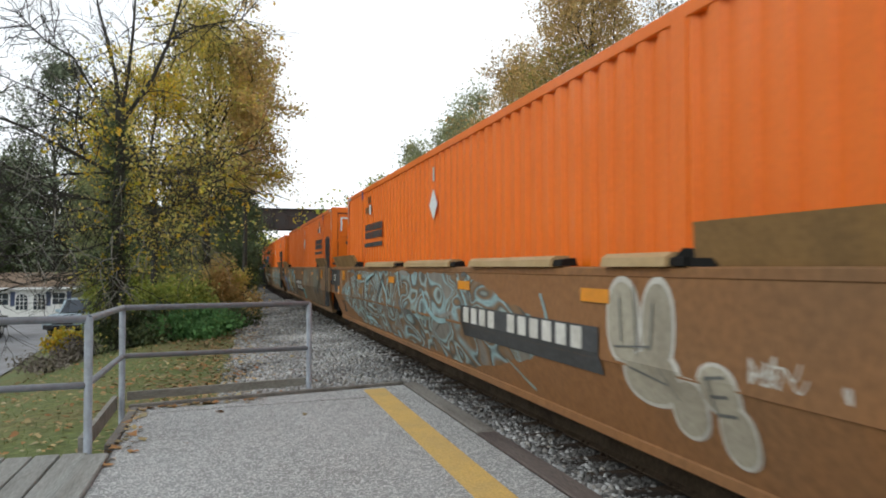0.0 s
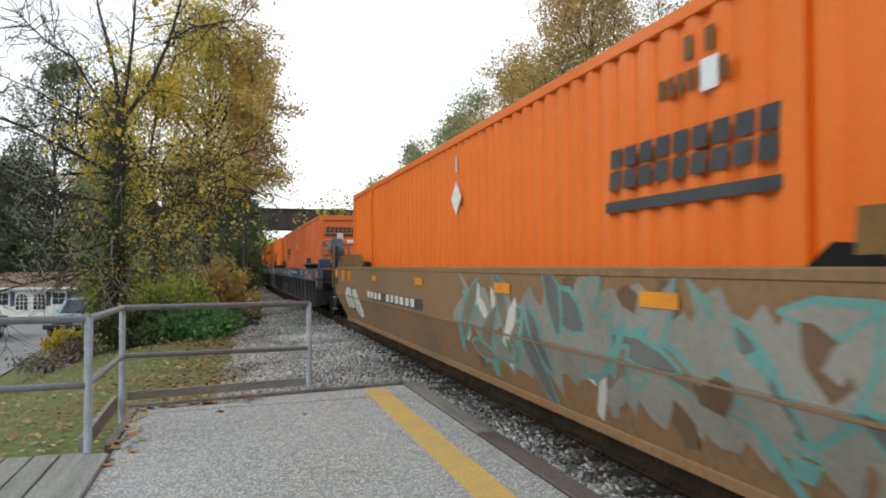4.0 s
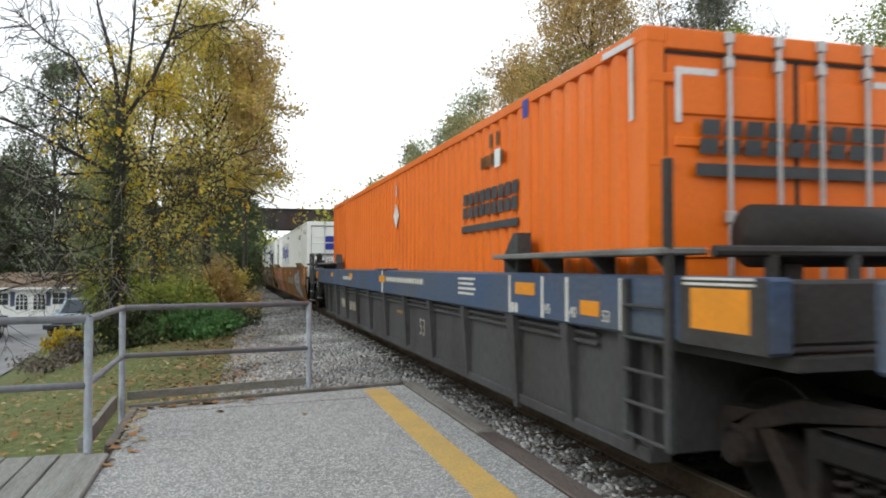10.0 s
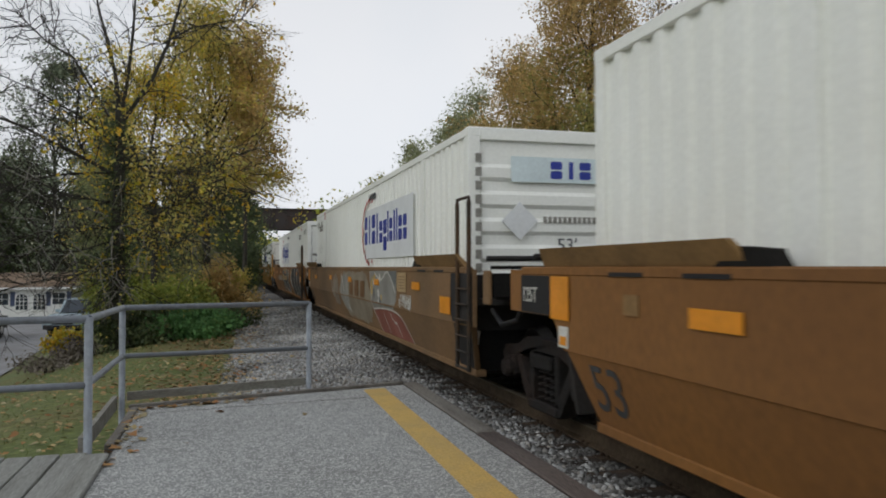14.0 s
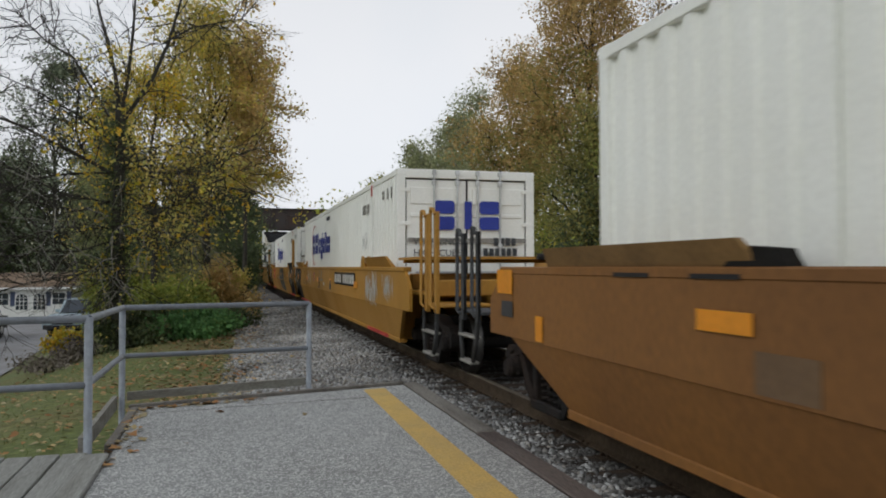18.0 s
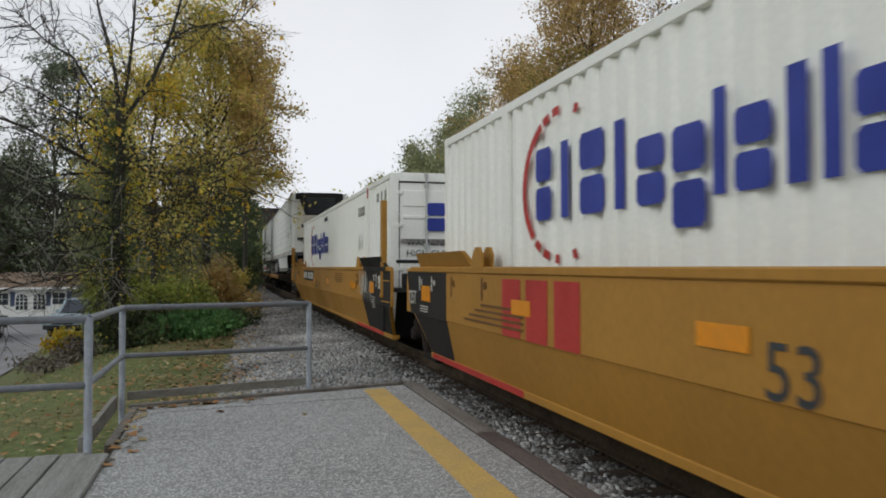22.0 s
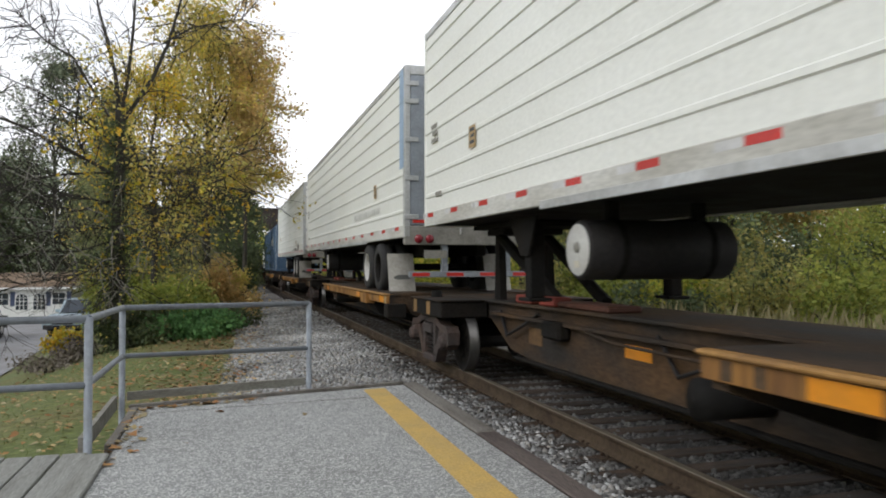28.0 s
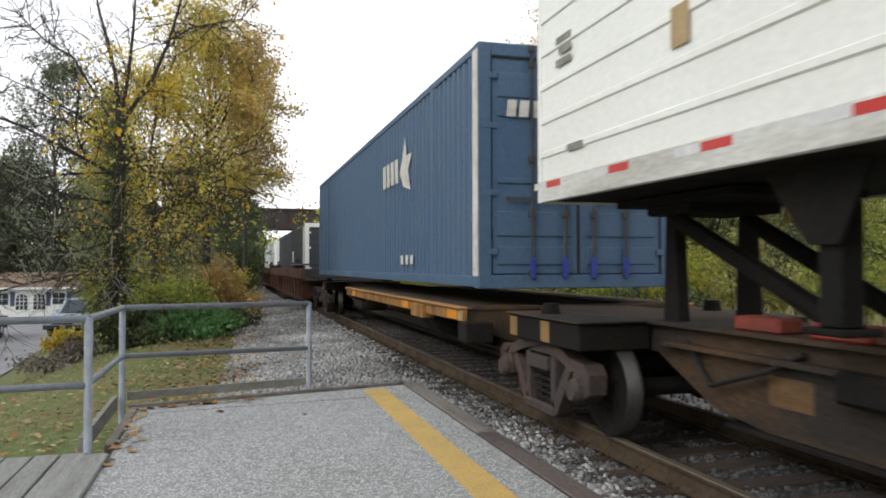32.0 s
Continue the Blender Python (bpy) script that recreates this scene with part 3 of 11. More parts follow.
def scatter(name, base_v, base_f, at, size, turn, material, squash=None):
    """Many small loose pieces in one mesh: templates of (n, 3) vertices set at places with sizes and turns."""
    kinds = len(base_v)
    pick = rng.integers(0, kinds, len(at))
    vs, fs, k = [], [], 0
    for t in range(kinds):
        sel = np.nonzero(pick == t)[0]
        if not len(sel):
            continue
        b = base_v[t]
        m = turn[sel]
        w = np.einsum("nij,vj->nvi", m, b) * size[sel][:, None, None]
        if squash is not None:
            w[:, :, 2] *= squash
        w += at[sel][:, None, :]
        vs.append(w.reshape(-1, 3))
        f = np.array(base_f[t])
        fs.append((f[None] + (np.arange(len(sel)) * len(b))[:, None, None] + k).reshape(-1, f.shape[1]))
        k += len(sel) * len(b)
    v, f = np.concatenate(vs), np.concatenate(fs)
    me = bpy.data.meshes.new(name)
    me.vertices.add(len(v))
    me.vertices.foreach_set("co", v.astype(np.float32).ravel())
    me.loops.add(f.size)
    me.loops.foreach_set("vertex_index", f.astype(np.int32).ravel())
    me.polygons.add(len(f))
    me.polygons.foreach_set("loop_start", np.arange(0, f.size, f.shape[1], dtype=np.int32))
    me.update(calc_edges=True)
    me.materials.append(material)
    return me


def turns(n, tilt=math.pi):
    """Random turning matrices: any spin, leaning from the upright by up to tilt."""
    a, b, c = rng.uniform(0, 2 * math.pi, n), rng.uniform(-tilt, tilt, n), rng.uniform(0, 2 * math.pi, n)
    ca, sa, cb, sb, cc, sc = np.cos(a), np.sin(a), np.cos(b), np.sin(b), np.cos(c), np.sin(c)
    z, o = np.zeros(n), np.ones(n)
    ra = np.stack([ca, -sa, z, sa, ca, z, z, z, o], -1).reshape(-1, 3, 3)
    rb = np.stack([o, z, z, z, cb, -sb, z, sb, cb], -1).reshape(-1, 3, 3)
    rc = np.stack([cc, -sc, z, sc, cc, z, z, z, o], -1).reshape(-1, 3, 3)
    return ra @ rb @ rc


LEAF_V = [np.array([(0, -0.5, 0), (0.27, -0.05, 0.05), (0, 0.5, 0), (-0.27, -0.05, 0.05)]), np.array([(0, -0.5, 0), (0.36, 0.1, 0.08), (0, 0.5, -0.06), (-0.36, 0.1, 0.08)])]
LEAF_F = [[(0, 1, 2, 3)], [(0, 1, 2, 3)]]


def leaf_mesh(name, places, size, material, vary=0.4, tilt=math.pi):
    n = len(places)
    return scatter(name, LEAF_V, LEAF_F, np.asarray(places, float), size * rng.uniform(1 - vary, 1 + vary, n), turns(n, tilt), material)


def smooth_step(a):
    a = min(1.0, max(0.0, a))
    return a * a * (3 - 2 * a)


def ground_z(x, y):
    bank = smooth_step((-x - 1.0) / 9.0)
    z = -0.42 - 2.2 * bank * smooth_step((y - 4) / 14.0)
    if x > 9:
        z += 1.1 * smooth_step((x - 14) / 30.0)
    if y > 120:
        z += 0.05 * (y - 120) * smooth_step((y - 120) / 100)
    z += 0.05 * noise.noise((x * 0.5, y * 0.5, 0)) * smooth_step((abs(x - XC) - 3) / 2)
    return z


# ---- the ground: one sheet out to the horizon ----
def ground_sheet():
    def steps(fine, far):
        a = list(np.arange(*fine))
        grow, out = 2.0, [fine[1]]
        while out[-1] < far:
            out.append(out[-1] + grow)
            grow *= 1.45
        low = [fine[0] - (v - fine[1]) - 1 for v in out]
        return np.array(sorted(low) + a + out)
    xs, ys = steps((-26.0, 30.0, 0.8), 1800), steps((-12.0, 100.0, 1.0), 1800)
    v = [(x, y, ground_z(x, y) if max(abs(x), abs(y)) < 400 else ground_z(math.copysign(min(abs(x), 400), x), min(y, 300))) for y in ys for x in xs]
    w = len(xs)
    f = [(j * w + i, j * w + i + 1, (j + 1) * w + i + 1, (j + 1) * w + i) for j in range(len(ys) - 1) for i in range(w - 1)]
    solid("ground", Geo().add(v, f), GROUND, "patchy autumn lawn strewn with leaves, falling away from the railway", "ground", kind="structure", smooth=True)


ground_sheet()


# ---- railway ----
def sweep(outline, rows):
    """A cross-section of (across, up) drawn along the track past the stations given."""
    g, n = Geo(), len(outline)
    v = [(track_x(s) + a, s, b) for s in rows for a, b in outline]
    f = [(i * n + k, i * n + (k + 1) % n, (i + 1) * n + (k + 1) % n, (i + 1) * n + k) for i in range(len(rows) - 1) for k in range(n)]
    return g.add(v, f)


STATIONS = [-30.0, -10.0, 0.0] + list(np.arange(20.0, 60.0, 10.0)) + list(np.arange(62.0, 182.0, 4.0))
track = thing("railway_track", "single railway track with rusty rails on wooden ties", "railway track", kind="structure")
for side in (-0.7525, 0.7525):
    foot = [(side - 0.07, -0.172), (side + 0.07, -0.172), (side + 0.07, -0.160), (side + 0.012, -0.142), (side + 0.009, -0.045), (side + 0.036, -0.034),
            (side + 0.036, -0.010), (side - 0.036, -0.010), (side - 0.036, -0.034), (side - 0.009, -0.045), (side - 0.012, -0.142), (side - 0.07, -0.160)]
    rail = part("rail", sweep(foot, STATIONS), RAILSTEEL, track, "rust-brown steel rail")
    part("rail_head", sweep([(side - 0.036, -0.0095), (side + 0.036, -0.0095), (side + 0.031, -0.001), (side + 0.02, 0.0), (side - 0.02, 0.0), (side - 0.031, -0.001)], STATIONS), RAILHEAD, rail, "worn shining rail head")
tie_mesh = Geo().box(-1.3, 1.3, -0.115, 0.115, -0.36, -0.18, 0.012).mesh("tie")
tie_mesh.materials.append(TIEWOOD)
plate_mesh = Geo().box(-0.17, 0.17, -0.09, 0.09, -0.18, -0.172, 0.003)
for dx, dy in ((-0.095, 0.05), (0.095, 0.05), (-0.095, -0.05), (0.095, -0.05)):
    plate_mesh.box(dx - 0.014, dx + 0.014, dy - 0.014, dy + 0.014, -0.172, -0.145, 0.004)
plate_mesh = plate_mesh.mesh("tie_plate")
plate_mesh.materials.append(RAILSTEEL)
TIE_AT, s = [], -4.0
while s < 118:
    TIE_AT.append(s)
    tie = part("tie", tie_mesh, TIEWOOD, track)
    tie.location = (track_x(s) + rng.uniform(-0.04, 0.04), s, rng.uniform(-0.006, 0.004))
    tie.rotation_euler = (0, 0, rng.uniform(-0.02, 0.02))
    if 1 < s < 34:
        for side in (-0.7525, 0.7525):
            part("tie_plate", plate_mesh, RAILSTEEL, tie, at=(side, 0, 0))
    s += 0.508 + rng.uniform(-0.02, 0.02)


def bed_left(y):
    return float(np.interp(y, [9.0, 12, 19, 28, 50, 85, 130], [-0.15, -0.1, 0.25, 0.2, 0.7, 1.6, 5.0]))


def bed_z(x, y):
    """Height of the ballast: level at the ties, falling at both shoulders."""
    d = abs(x - track_x(y))
    return -0.215 - 0.09 * smooth_step((d - 1.3) / 2.2) - (0.12 * smooth_step((d - 3.4) / 1.0))


def ballast_bed():
    ys = [-30.0, -5.0] + list(np.arange(0, 20, 0.5)) + list(np.arange(20, 180, 2.0))
    g, cols = Geo(), 22
    for y in ys:
        left = 2.30 if y < 9.6 else bed_left(y)
        right = track_x(y) + 4.6
        for i in range(cols):
            x = left + (right - left) * i / (cols - 1)
            z = bed_z(x, y) + 0.02 * noise.noise((x * 3, y * 3, 1))
            if i in (0, cols - 1) and y > 9.6:
                z -= 0.2
            g.v.append((x, y, z))
    g.f = [(j * cols + i, j * cols + i + 1, (j + 1) * cols + i + 1, (j + 1) * cols + i) for j in range(len(ys) - 1) for i in range(cols - 1)]
    solid("ballast", g, BALLAST, "bed of pale grey crushed-stone ballast", "ballast", kind="structure", smooth=True)


ballast_bed()
# strip between the rails: its dark colour holds oil and under-train shade
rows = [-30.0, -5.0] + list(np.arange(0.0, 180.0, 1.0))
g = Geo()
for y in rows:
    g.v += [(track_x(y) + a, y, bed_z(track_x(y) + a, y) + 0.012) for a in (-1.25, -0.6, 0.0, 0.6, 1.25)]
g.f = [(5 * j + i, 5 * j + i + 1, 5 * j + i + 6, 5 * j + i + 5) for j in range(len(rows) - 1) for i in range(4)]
solid("ballast", g, OILSHADE_BED, "oil-stained ballast between the rails, coloured darker for the train's shade", "ballast", kind="structure", smooth=True)


def rock(seed):
    r = np.random.default_rng(seed)
    t = (1 + 5 ** 0.5) / 2
    v = np.array([(-1, t, 0), (1, t, 0), (-1, -t, 0), (1, -t, 0), (0, -1, t), (0, 1, t), (0, -1, -t), (0, 1, -t), (t, 0, -1), (t, 0, 1), (-t, 0, -1), (-t, 0, 1)]) / 3.8
    v = v * r.uniform(0.62, 1.2, (12, 1)) * np.array([1.15, 0.85, 0.7])
    f = [(0, 11, 5), (0, 5, 1), (0, 1, 7), (0, 7, 10), (0, 10, 11), (1, 5, 9), (5, 11, 4), (11, 10, 2), (10, 7, 6), (7, 1, 8), (3, 9, 4), (3, 4, 2), (3, 2, 6), (3, 6, 8), (3, 8, 9), (4, 9, 5), (2, 4, 11), (6, 2, 10), (8, 6, 7), (9, 8, 1)]
    return v, f


def pebble(seed):
    """A coarser stone for the far ballast: eight uneven faces."""
    r = np.random.default_rng(seed)
    v = np.array([(1, 0, 0), (-1, 0, 0), (0, 1, 0), (0, -1, 0), (0, 0, 1), (0, 0, -1)]) * r.uniform(0.4, 0.66, (6, 1)) * np.array([1.15, 0.95, 0.8]) + r.uniform(-0.1, 0.1, (6, 3))
    return v, [(4, 0, 2), (4, 2, 1), (4, 1, 3), (4, 3, 0), (5, 2, 0), (5, 1, 2), (5, 3, 1), (5, 0, 3)]


ROCKS = [rock(i) for i in range(7)]
PEBBLES = [pebble(20 + i) for i in range(7)]


def ballast_stones():
    at = []

    def fill(count, x0, x1, y0, y1, lift=0.0):
        for _ in range(count):
            y = rng.uniform(y0, y1)
            x = rng.uniform(x0 if y < 9.6 else max(x0, bed_left(y) - rng.exponential(0.08)), x1)
            if abs(abs(x - XC) - 0.7525) < 0.085:
                continue
            tie_near = min(abs(y - s_) for s_ in TIE_AT[max(0, int((y + 4) / 0.508) - 4):int((y + 4) / 0.508) + 5]) < 0.125 and abs(x - XC) < 1.3
            if tie_near and rng.random() < (0.9 if abs(x - XC) < 1.06 else 0.30):
                continue
            at.append((x, y, bed_z(x, y) + rng.uniform(-0.012, 0.02) + (0.012 if 0.86 < XC - x < 1.4 else 0.0)))
    fill(11500, 2.42, 3.4, 2.0, 9.7)
    fill(4200, 3.4, 4.9, 2.0, 9.7)
    fill(2600, 4.9, 7.5, 2.0, 14.0)
    fill(21000, -0.2, 4.9, 9.85, 20.0)
    fill(12000, -0.1, 4.6, 20.0, 40.0)
    fill(3800, 3.3, 4.9, 2.0, 22.0)
    every = np.array(at)
    # dark stones paint the train's shade over the oil, thinning towards the platform
    oil_shade = (every[:, 0] > XC - 0.92) | (rng.random(len(every)) < np.clip(0.95 - (XC - 0.92 - every[:, 0]) / 0.75, 0, 1) * (every[:, 1] < 14))
    near = every[:, 1] < 13.5
    for at, material, label, kinds in ((every[~oil_shade & near], STONES, "loose grey and white crushed stones beside the rails", ROCKS), (every[oil_shade & near], OILSHADE_STONES, "oil-stained stones under and beside the train, coloured darker for its shade", ROCKS),
                                       (every[~oil_shade & ~near], STONES, "grey and white crushed stones farther along the track", PEBBLES), (every[oil_shade & ~near], OILSHADE_STONES, "oil-stained stones farther along the track, coloured darker for the train's shade", PEBBLES)):
        far = np.clip((at[:, 1] - 14) / 20, 0, 1)
        size = rng.uniform(0.036, 0.082, len(at)) * (1 + 0.6 * far)
        me = scatter("ballast_stones", [r[0] for r in kinds], [r[1] for r in kinds], at, size, turns(len(at)), material)
        tagged(new("ballast_stones", me), label, "stones", kind="stuff")


ballast_stones()


# ---- platform ----
platform = thing("platform", "low platform of exposed-aggregate asphalt with timber edging", "platform", kind="structure")
part("slab", Geo().prism([(-0.93, -9), (2.17, -9), (2.17, 9.56), (-1.02, 8.80), (-0.93, 7.2)], 2, -0.45, 0.0), PAVING, platform, "grey asphalt slab with exposed pale aggregate")
part("line", Geo().prism([(1.50, -3), (1.78, -3), (1.88, 9.36), (1.605, 9.30)], 2, 0.0, 0.004), LINE, platform, "worn yellow safety line")
for y0, y1, tilt, wood in ((-4.0, -0.6, 0.0, DARKTIMBER), (-0.59, 3.0, 0.002, DARKTIMBER), (3.02, 6.58, -0.003, DARKTIMBER), (6.61, 9.68, 0.004, TIMBER)):
    part("edge_timber", Geo().box(2.185 + tilt, 2.385 + tilt, y0, y1, -0.32, 0.014, 0.014), wood, platform, "weathered squared edge timber")
part("edge_strip", Geo().box(2.172, 2.183, -4.0, 9.5, -0.3, 0.006), TIEWOOD, platform, "dark joint strip along the slab")
part("end_board", Geo().prism([(-1.05, 8.80), (-1.04, 8.89), (2.17, 9.66), (2.17, 9.57)], 2, -0.4, 0.035), TIMBER, platform, "thin weathered end board")
part("side_board", Geo().box(-1.03, -0.945, 7.0, 8.78, -0.4, 0.02, 0.01), TIMBER, platform)
crack, cr = Geo(), random.Random(19)
line = [(-0.86 + 0.16 * k, 8.47 + 0.019 * k + cr.gauss(0, 0.012)) for k in range(16)]
for (xa, ya), (xb, yb) in zip(line[:-1], line[1:]):
    wa = 0.004 + 0.006 * cr.random()
    crack.prism([(xa, ya - wa), (xb, yb - wa), (xb, yb + wa), (xa, ya + wa)], 2, -0.002, 0.0015)
part("crack", crack, TIEWOOD, platform, "thin dark crack across the slab")
walkway = thing("wooden_walkway", "grey weathered plank walkway beside the platform", "walkway", kind="structure")
x = -1.13
for k, w in enumerate((0.19, 0.185, 0.19, 0.19, 0.185, 0.19, 0.19, 0.19)):
    part("plank", Geo().box(x - w, x, -2.0, 6.84 - 0.01 * (k % 3), -0.04, -0.002 + 0.003 * (k % 2), 0.006), PLANK, walkway)
    x -= w + 0.016
part("kerb_plank", Geo().box(-1.113, -0.935, -2.0, 6.62, -0.04, 0.035, 0.01), PLANK, walkway, "raised pale kerb plank")
part("joist", Geo().box(-2.7, -0.95, 6.55, 6.62, -0.3, -0.045), TIMBER, walkway)

# ---- pipe railing ----
railing = thing("pipe_railing", "galvanised pipe railing with a wooden kick board", "railing")
P1, P2, P3 = Vector((-1.14, 6.9, 0)), Vector((-1.165, 9.16, 0)), Vector((0.975, 9.74, 0))
P0, PM = Vector((-4.6, 6.62, 0)), Vector((-2.9, 6.76, 0))
Z = Vector((0, 0, 1))
for p, h in ((P0, 1.10), (PM, 1.10), (P1, 1.115), (P2, 1.085), (P3, 1.075)):
    part("post", Geo().tube([p - 0.35 * Z, p + h * Z], 0.034, 14), GALV, railing, smooth=True)
for a, b, ha, hb in ((P0, P1, 1.09, 1.10), (P1, P2, 1.10, 1.075), (P2, P3, 1.075, 1.065)):
    part("top_rail", Geo().tube([a + ha * Z, b + hb * Z], 0.032, 14), GALV, railing, smooth=True)
for a, b, ha, hb in ((P0, P1, 0.545, 0.545), (P1, P2, 0.555, 0.53), (P2, P3, 0.53, 0.495)):
    part("mid_rail", Geo().tube([a + ha * Z, b + hb * Z], 0.029, 14), GALV, railing, smooth=True)


def board(a, b, z0, z1, thick):
    d = (b - a).normalized()
    w = Vector((-d.y, d.x, 0)) * thick
    return Geo().add([a + z0 * Z, b + z0 * Z, b + w + z0 * Z, a + w + z0 * Z, a + z1 * Z, b + z1 * Z, b + w + z1 * Z, a + w + z1 * Z],
                     [(3, 2, 1, 0), (4, 5, 6, 7), (0, 1, 5, 4), (1, 2, 6, 5), (2, 3, 7, 6), (3, 0, 4, 7)])


part("kick_board", board(P2 + Vector((0.05, 0.05, 0)), P3 + Vector((-0.05, 0.02, 0)), 0.02, 0.115, 0.045), KICK, railing, "pale weathered kick board")
part("kick_board", board(P1 + Vector((-0.04, 0.05, 0)), P2 + Vector((-0.04, -0.05, 0)), -0.05, 0.10, 0.045), KICK, railing, "weathered kick board")

# ---- road bridge over the track ----
bridge = thing("road_bridge", "dark steel girder bridge on stone abutments over the railway", "bridge")
BY = 104.0
part("girder", Geo().box(-14, 40, BY, BY + 0.5, 6.75, 9.35, 0.03), GIRDER, bridge, "deep dark plate girder")
part("girder", Geo().box(-14, 40, BY + 6.5, BY + 7.0, 6.75, 9.35, 0.03), GIRDER, bridge)
part("bottom_flange", Geo().box(-14, 40, BY - 0.25, BY + 0.75, 6.62, 6.75), GIRDER, bridge)
part("top_flange", Geo().box(-14, 40, BY - 0.25, BY + 0.75, 9.35, 9.47), GIRDER, bridge)
part("deck", Geo().box(-14, 40, BY + 0.5, BY + 6.5, 7.6, 8.0), GIRDER, bridge)
for k in range(28):
    part("stiffener", Geo().box(-13.5 + 1.9 * k, -13.38 + 1.9 * k, BY - 0.2, BY, 6.75, 9.35), GIRDER, bridge)
for a, b in ((-14.0, 1.55), (14.5, 40.0)):
    part("abutment", Geo().box(a, b, BY - 1.2, BY + 8.5, -1.2, 6.62, 0.1), CONCRETE, bridge, "dark stained stone abutment")

# ---- house and drive ----
HZ = -2.62


def house():
    h = thing("house", "white single-storey house with a brown shingle roof", "house", (-12.8, 70.5, HZ))
    part("wall", Geo().box(-16, -0.2, 0, 8, -0.6, 2.4, 0.02), HOUSEWALL, h, "white clapboard wall")
    for k in range(11):
        part("clapboard", Geo().box(-16.02, -0.18, -0.025, 0.0, 0.02 + 0.21 * k, 0.21 + 0.21 * k), HOUSEWALL, h)
    part("roof", Geo().prism([(-0.5, 2.33), (4.0, 3.55), (8.5, 2.33), (8.5, 2.48), (4.0, 3.70), (-0.5, 2.48)], 0, -16.4, 0.25), SHINGLE, h, "brown shingle roof")
    part("gable", Geo().prism([(0.0, 2.4), (4.0, 3.52), (8.0, 2.4)], 0, -0.45, -0.22), HOUSEWALL, h)
    part("fascia", Geo().box(-16.4, 0.25, -0.56, -0.5, 2.30, 2.48), HOUSEWALL, h)

    def arched(cx):
        def arch(r, top):
            return [(cx - r, 0.60), (cx + r, 0.60), (cx + r, top)] + [(cx + r * math.cos(a), top + r * math.sin(a)) for a in np.linspace(0.2, math.pi - 0.2, 9)] + [(cx - r, top)]
        w = part("window", Geo().prism(arch(0.52, 1.46), 1, -0.07, 0.0), HOUSEWALL, h, "arched white-framed window")
        part("pane", Geo().prism(arch(0.45, 1.46), 1, -0.08, -0.072), DARKGLASS, w, "dark arched glass")
        for k in (-0.15, 0.15):
            part("muntin", Geo().box(cx + k - 0.025, cx + k + 0.025, -0.095, -0.082, 0.62, 1.86), HOUSEWALL, w)
        for k in (0.95, 1.28, 1.56):
            part("muntin", Geo().box(cx - 0.44, cx + 0.44, -0.093, -0.081, k, k + 0.045), HOUSEWALL, w)

    def plain(cx):
        w = part("window", Geo().box(cx - 0.55, cx + 0.55, -0.07, 0.0, 0.95, 2.05), HOUSEWALL, h, "white-framed sash window")
        for i in range(2):
            for j in range(2):
                part("pane", Geo().box(cx - 0.47 + 0.49 * i, cx - 0.02 + 0.49 * i, -0.085, -0.07, 1.02 + 0.5 * j, 1.48 + 0.5 * j), DARKGLASS, w)
        for sx in (-1, 1):
            part("shutter", Geo().box(cx + sx * 0.62, cx + sx * 0.98, -0.06, 0.0, 0.9, 2.1), SHUTTER, h, "grey shutter")
    arched(-4.02)
    arched(-2.67)
    plain(-1.2)
    plain(-5.5)
    arched(-8.3)


house()


def drive():
    g, n = Geo(), 12
    rows = [(24.0, -13.5, -7.2), (30.0, -15.0, -7.6), (38.0, -19.0, -8.6), (46.0, -26.0, -9.2), (56.0, -30.0, -9.5), (68.0, -31.0, -11.0)]
    for y, a, b in rows:
        for i in range(n):
            x = a + (b - a) * i / (n - 1)
            g.v.append((x, y, ground_z(x, y) + 0.05))
    g.f = [(j * n + i, j * n + i + 1, (j + 1) * n + i + 1, (j + 1) * n + i) for j in range(len(rows) - 1) for i in range(n - 1)]
    solid("drive", g, DRIVE, "grey asphalt drive in front of the house", "drive", kind="structure")


drive()


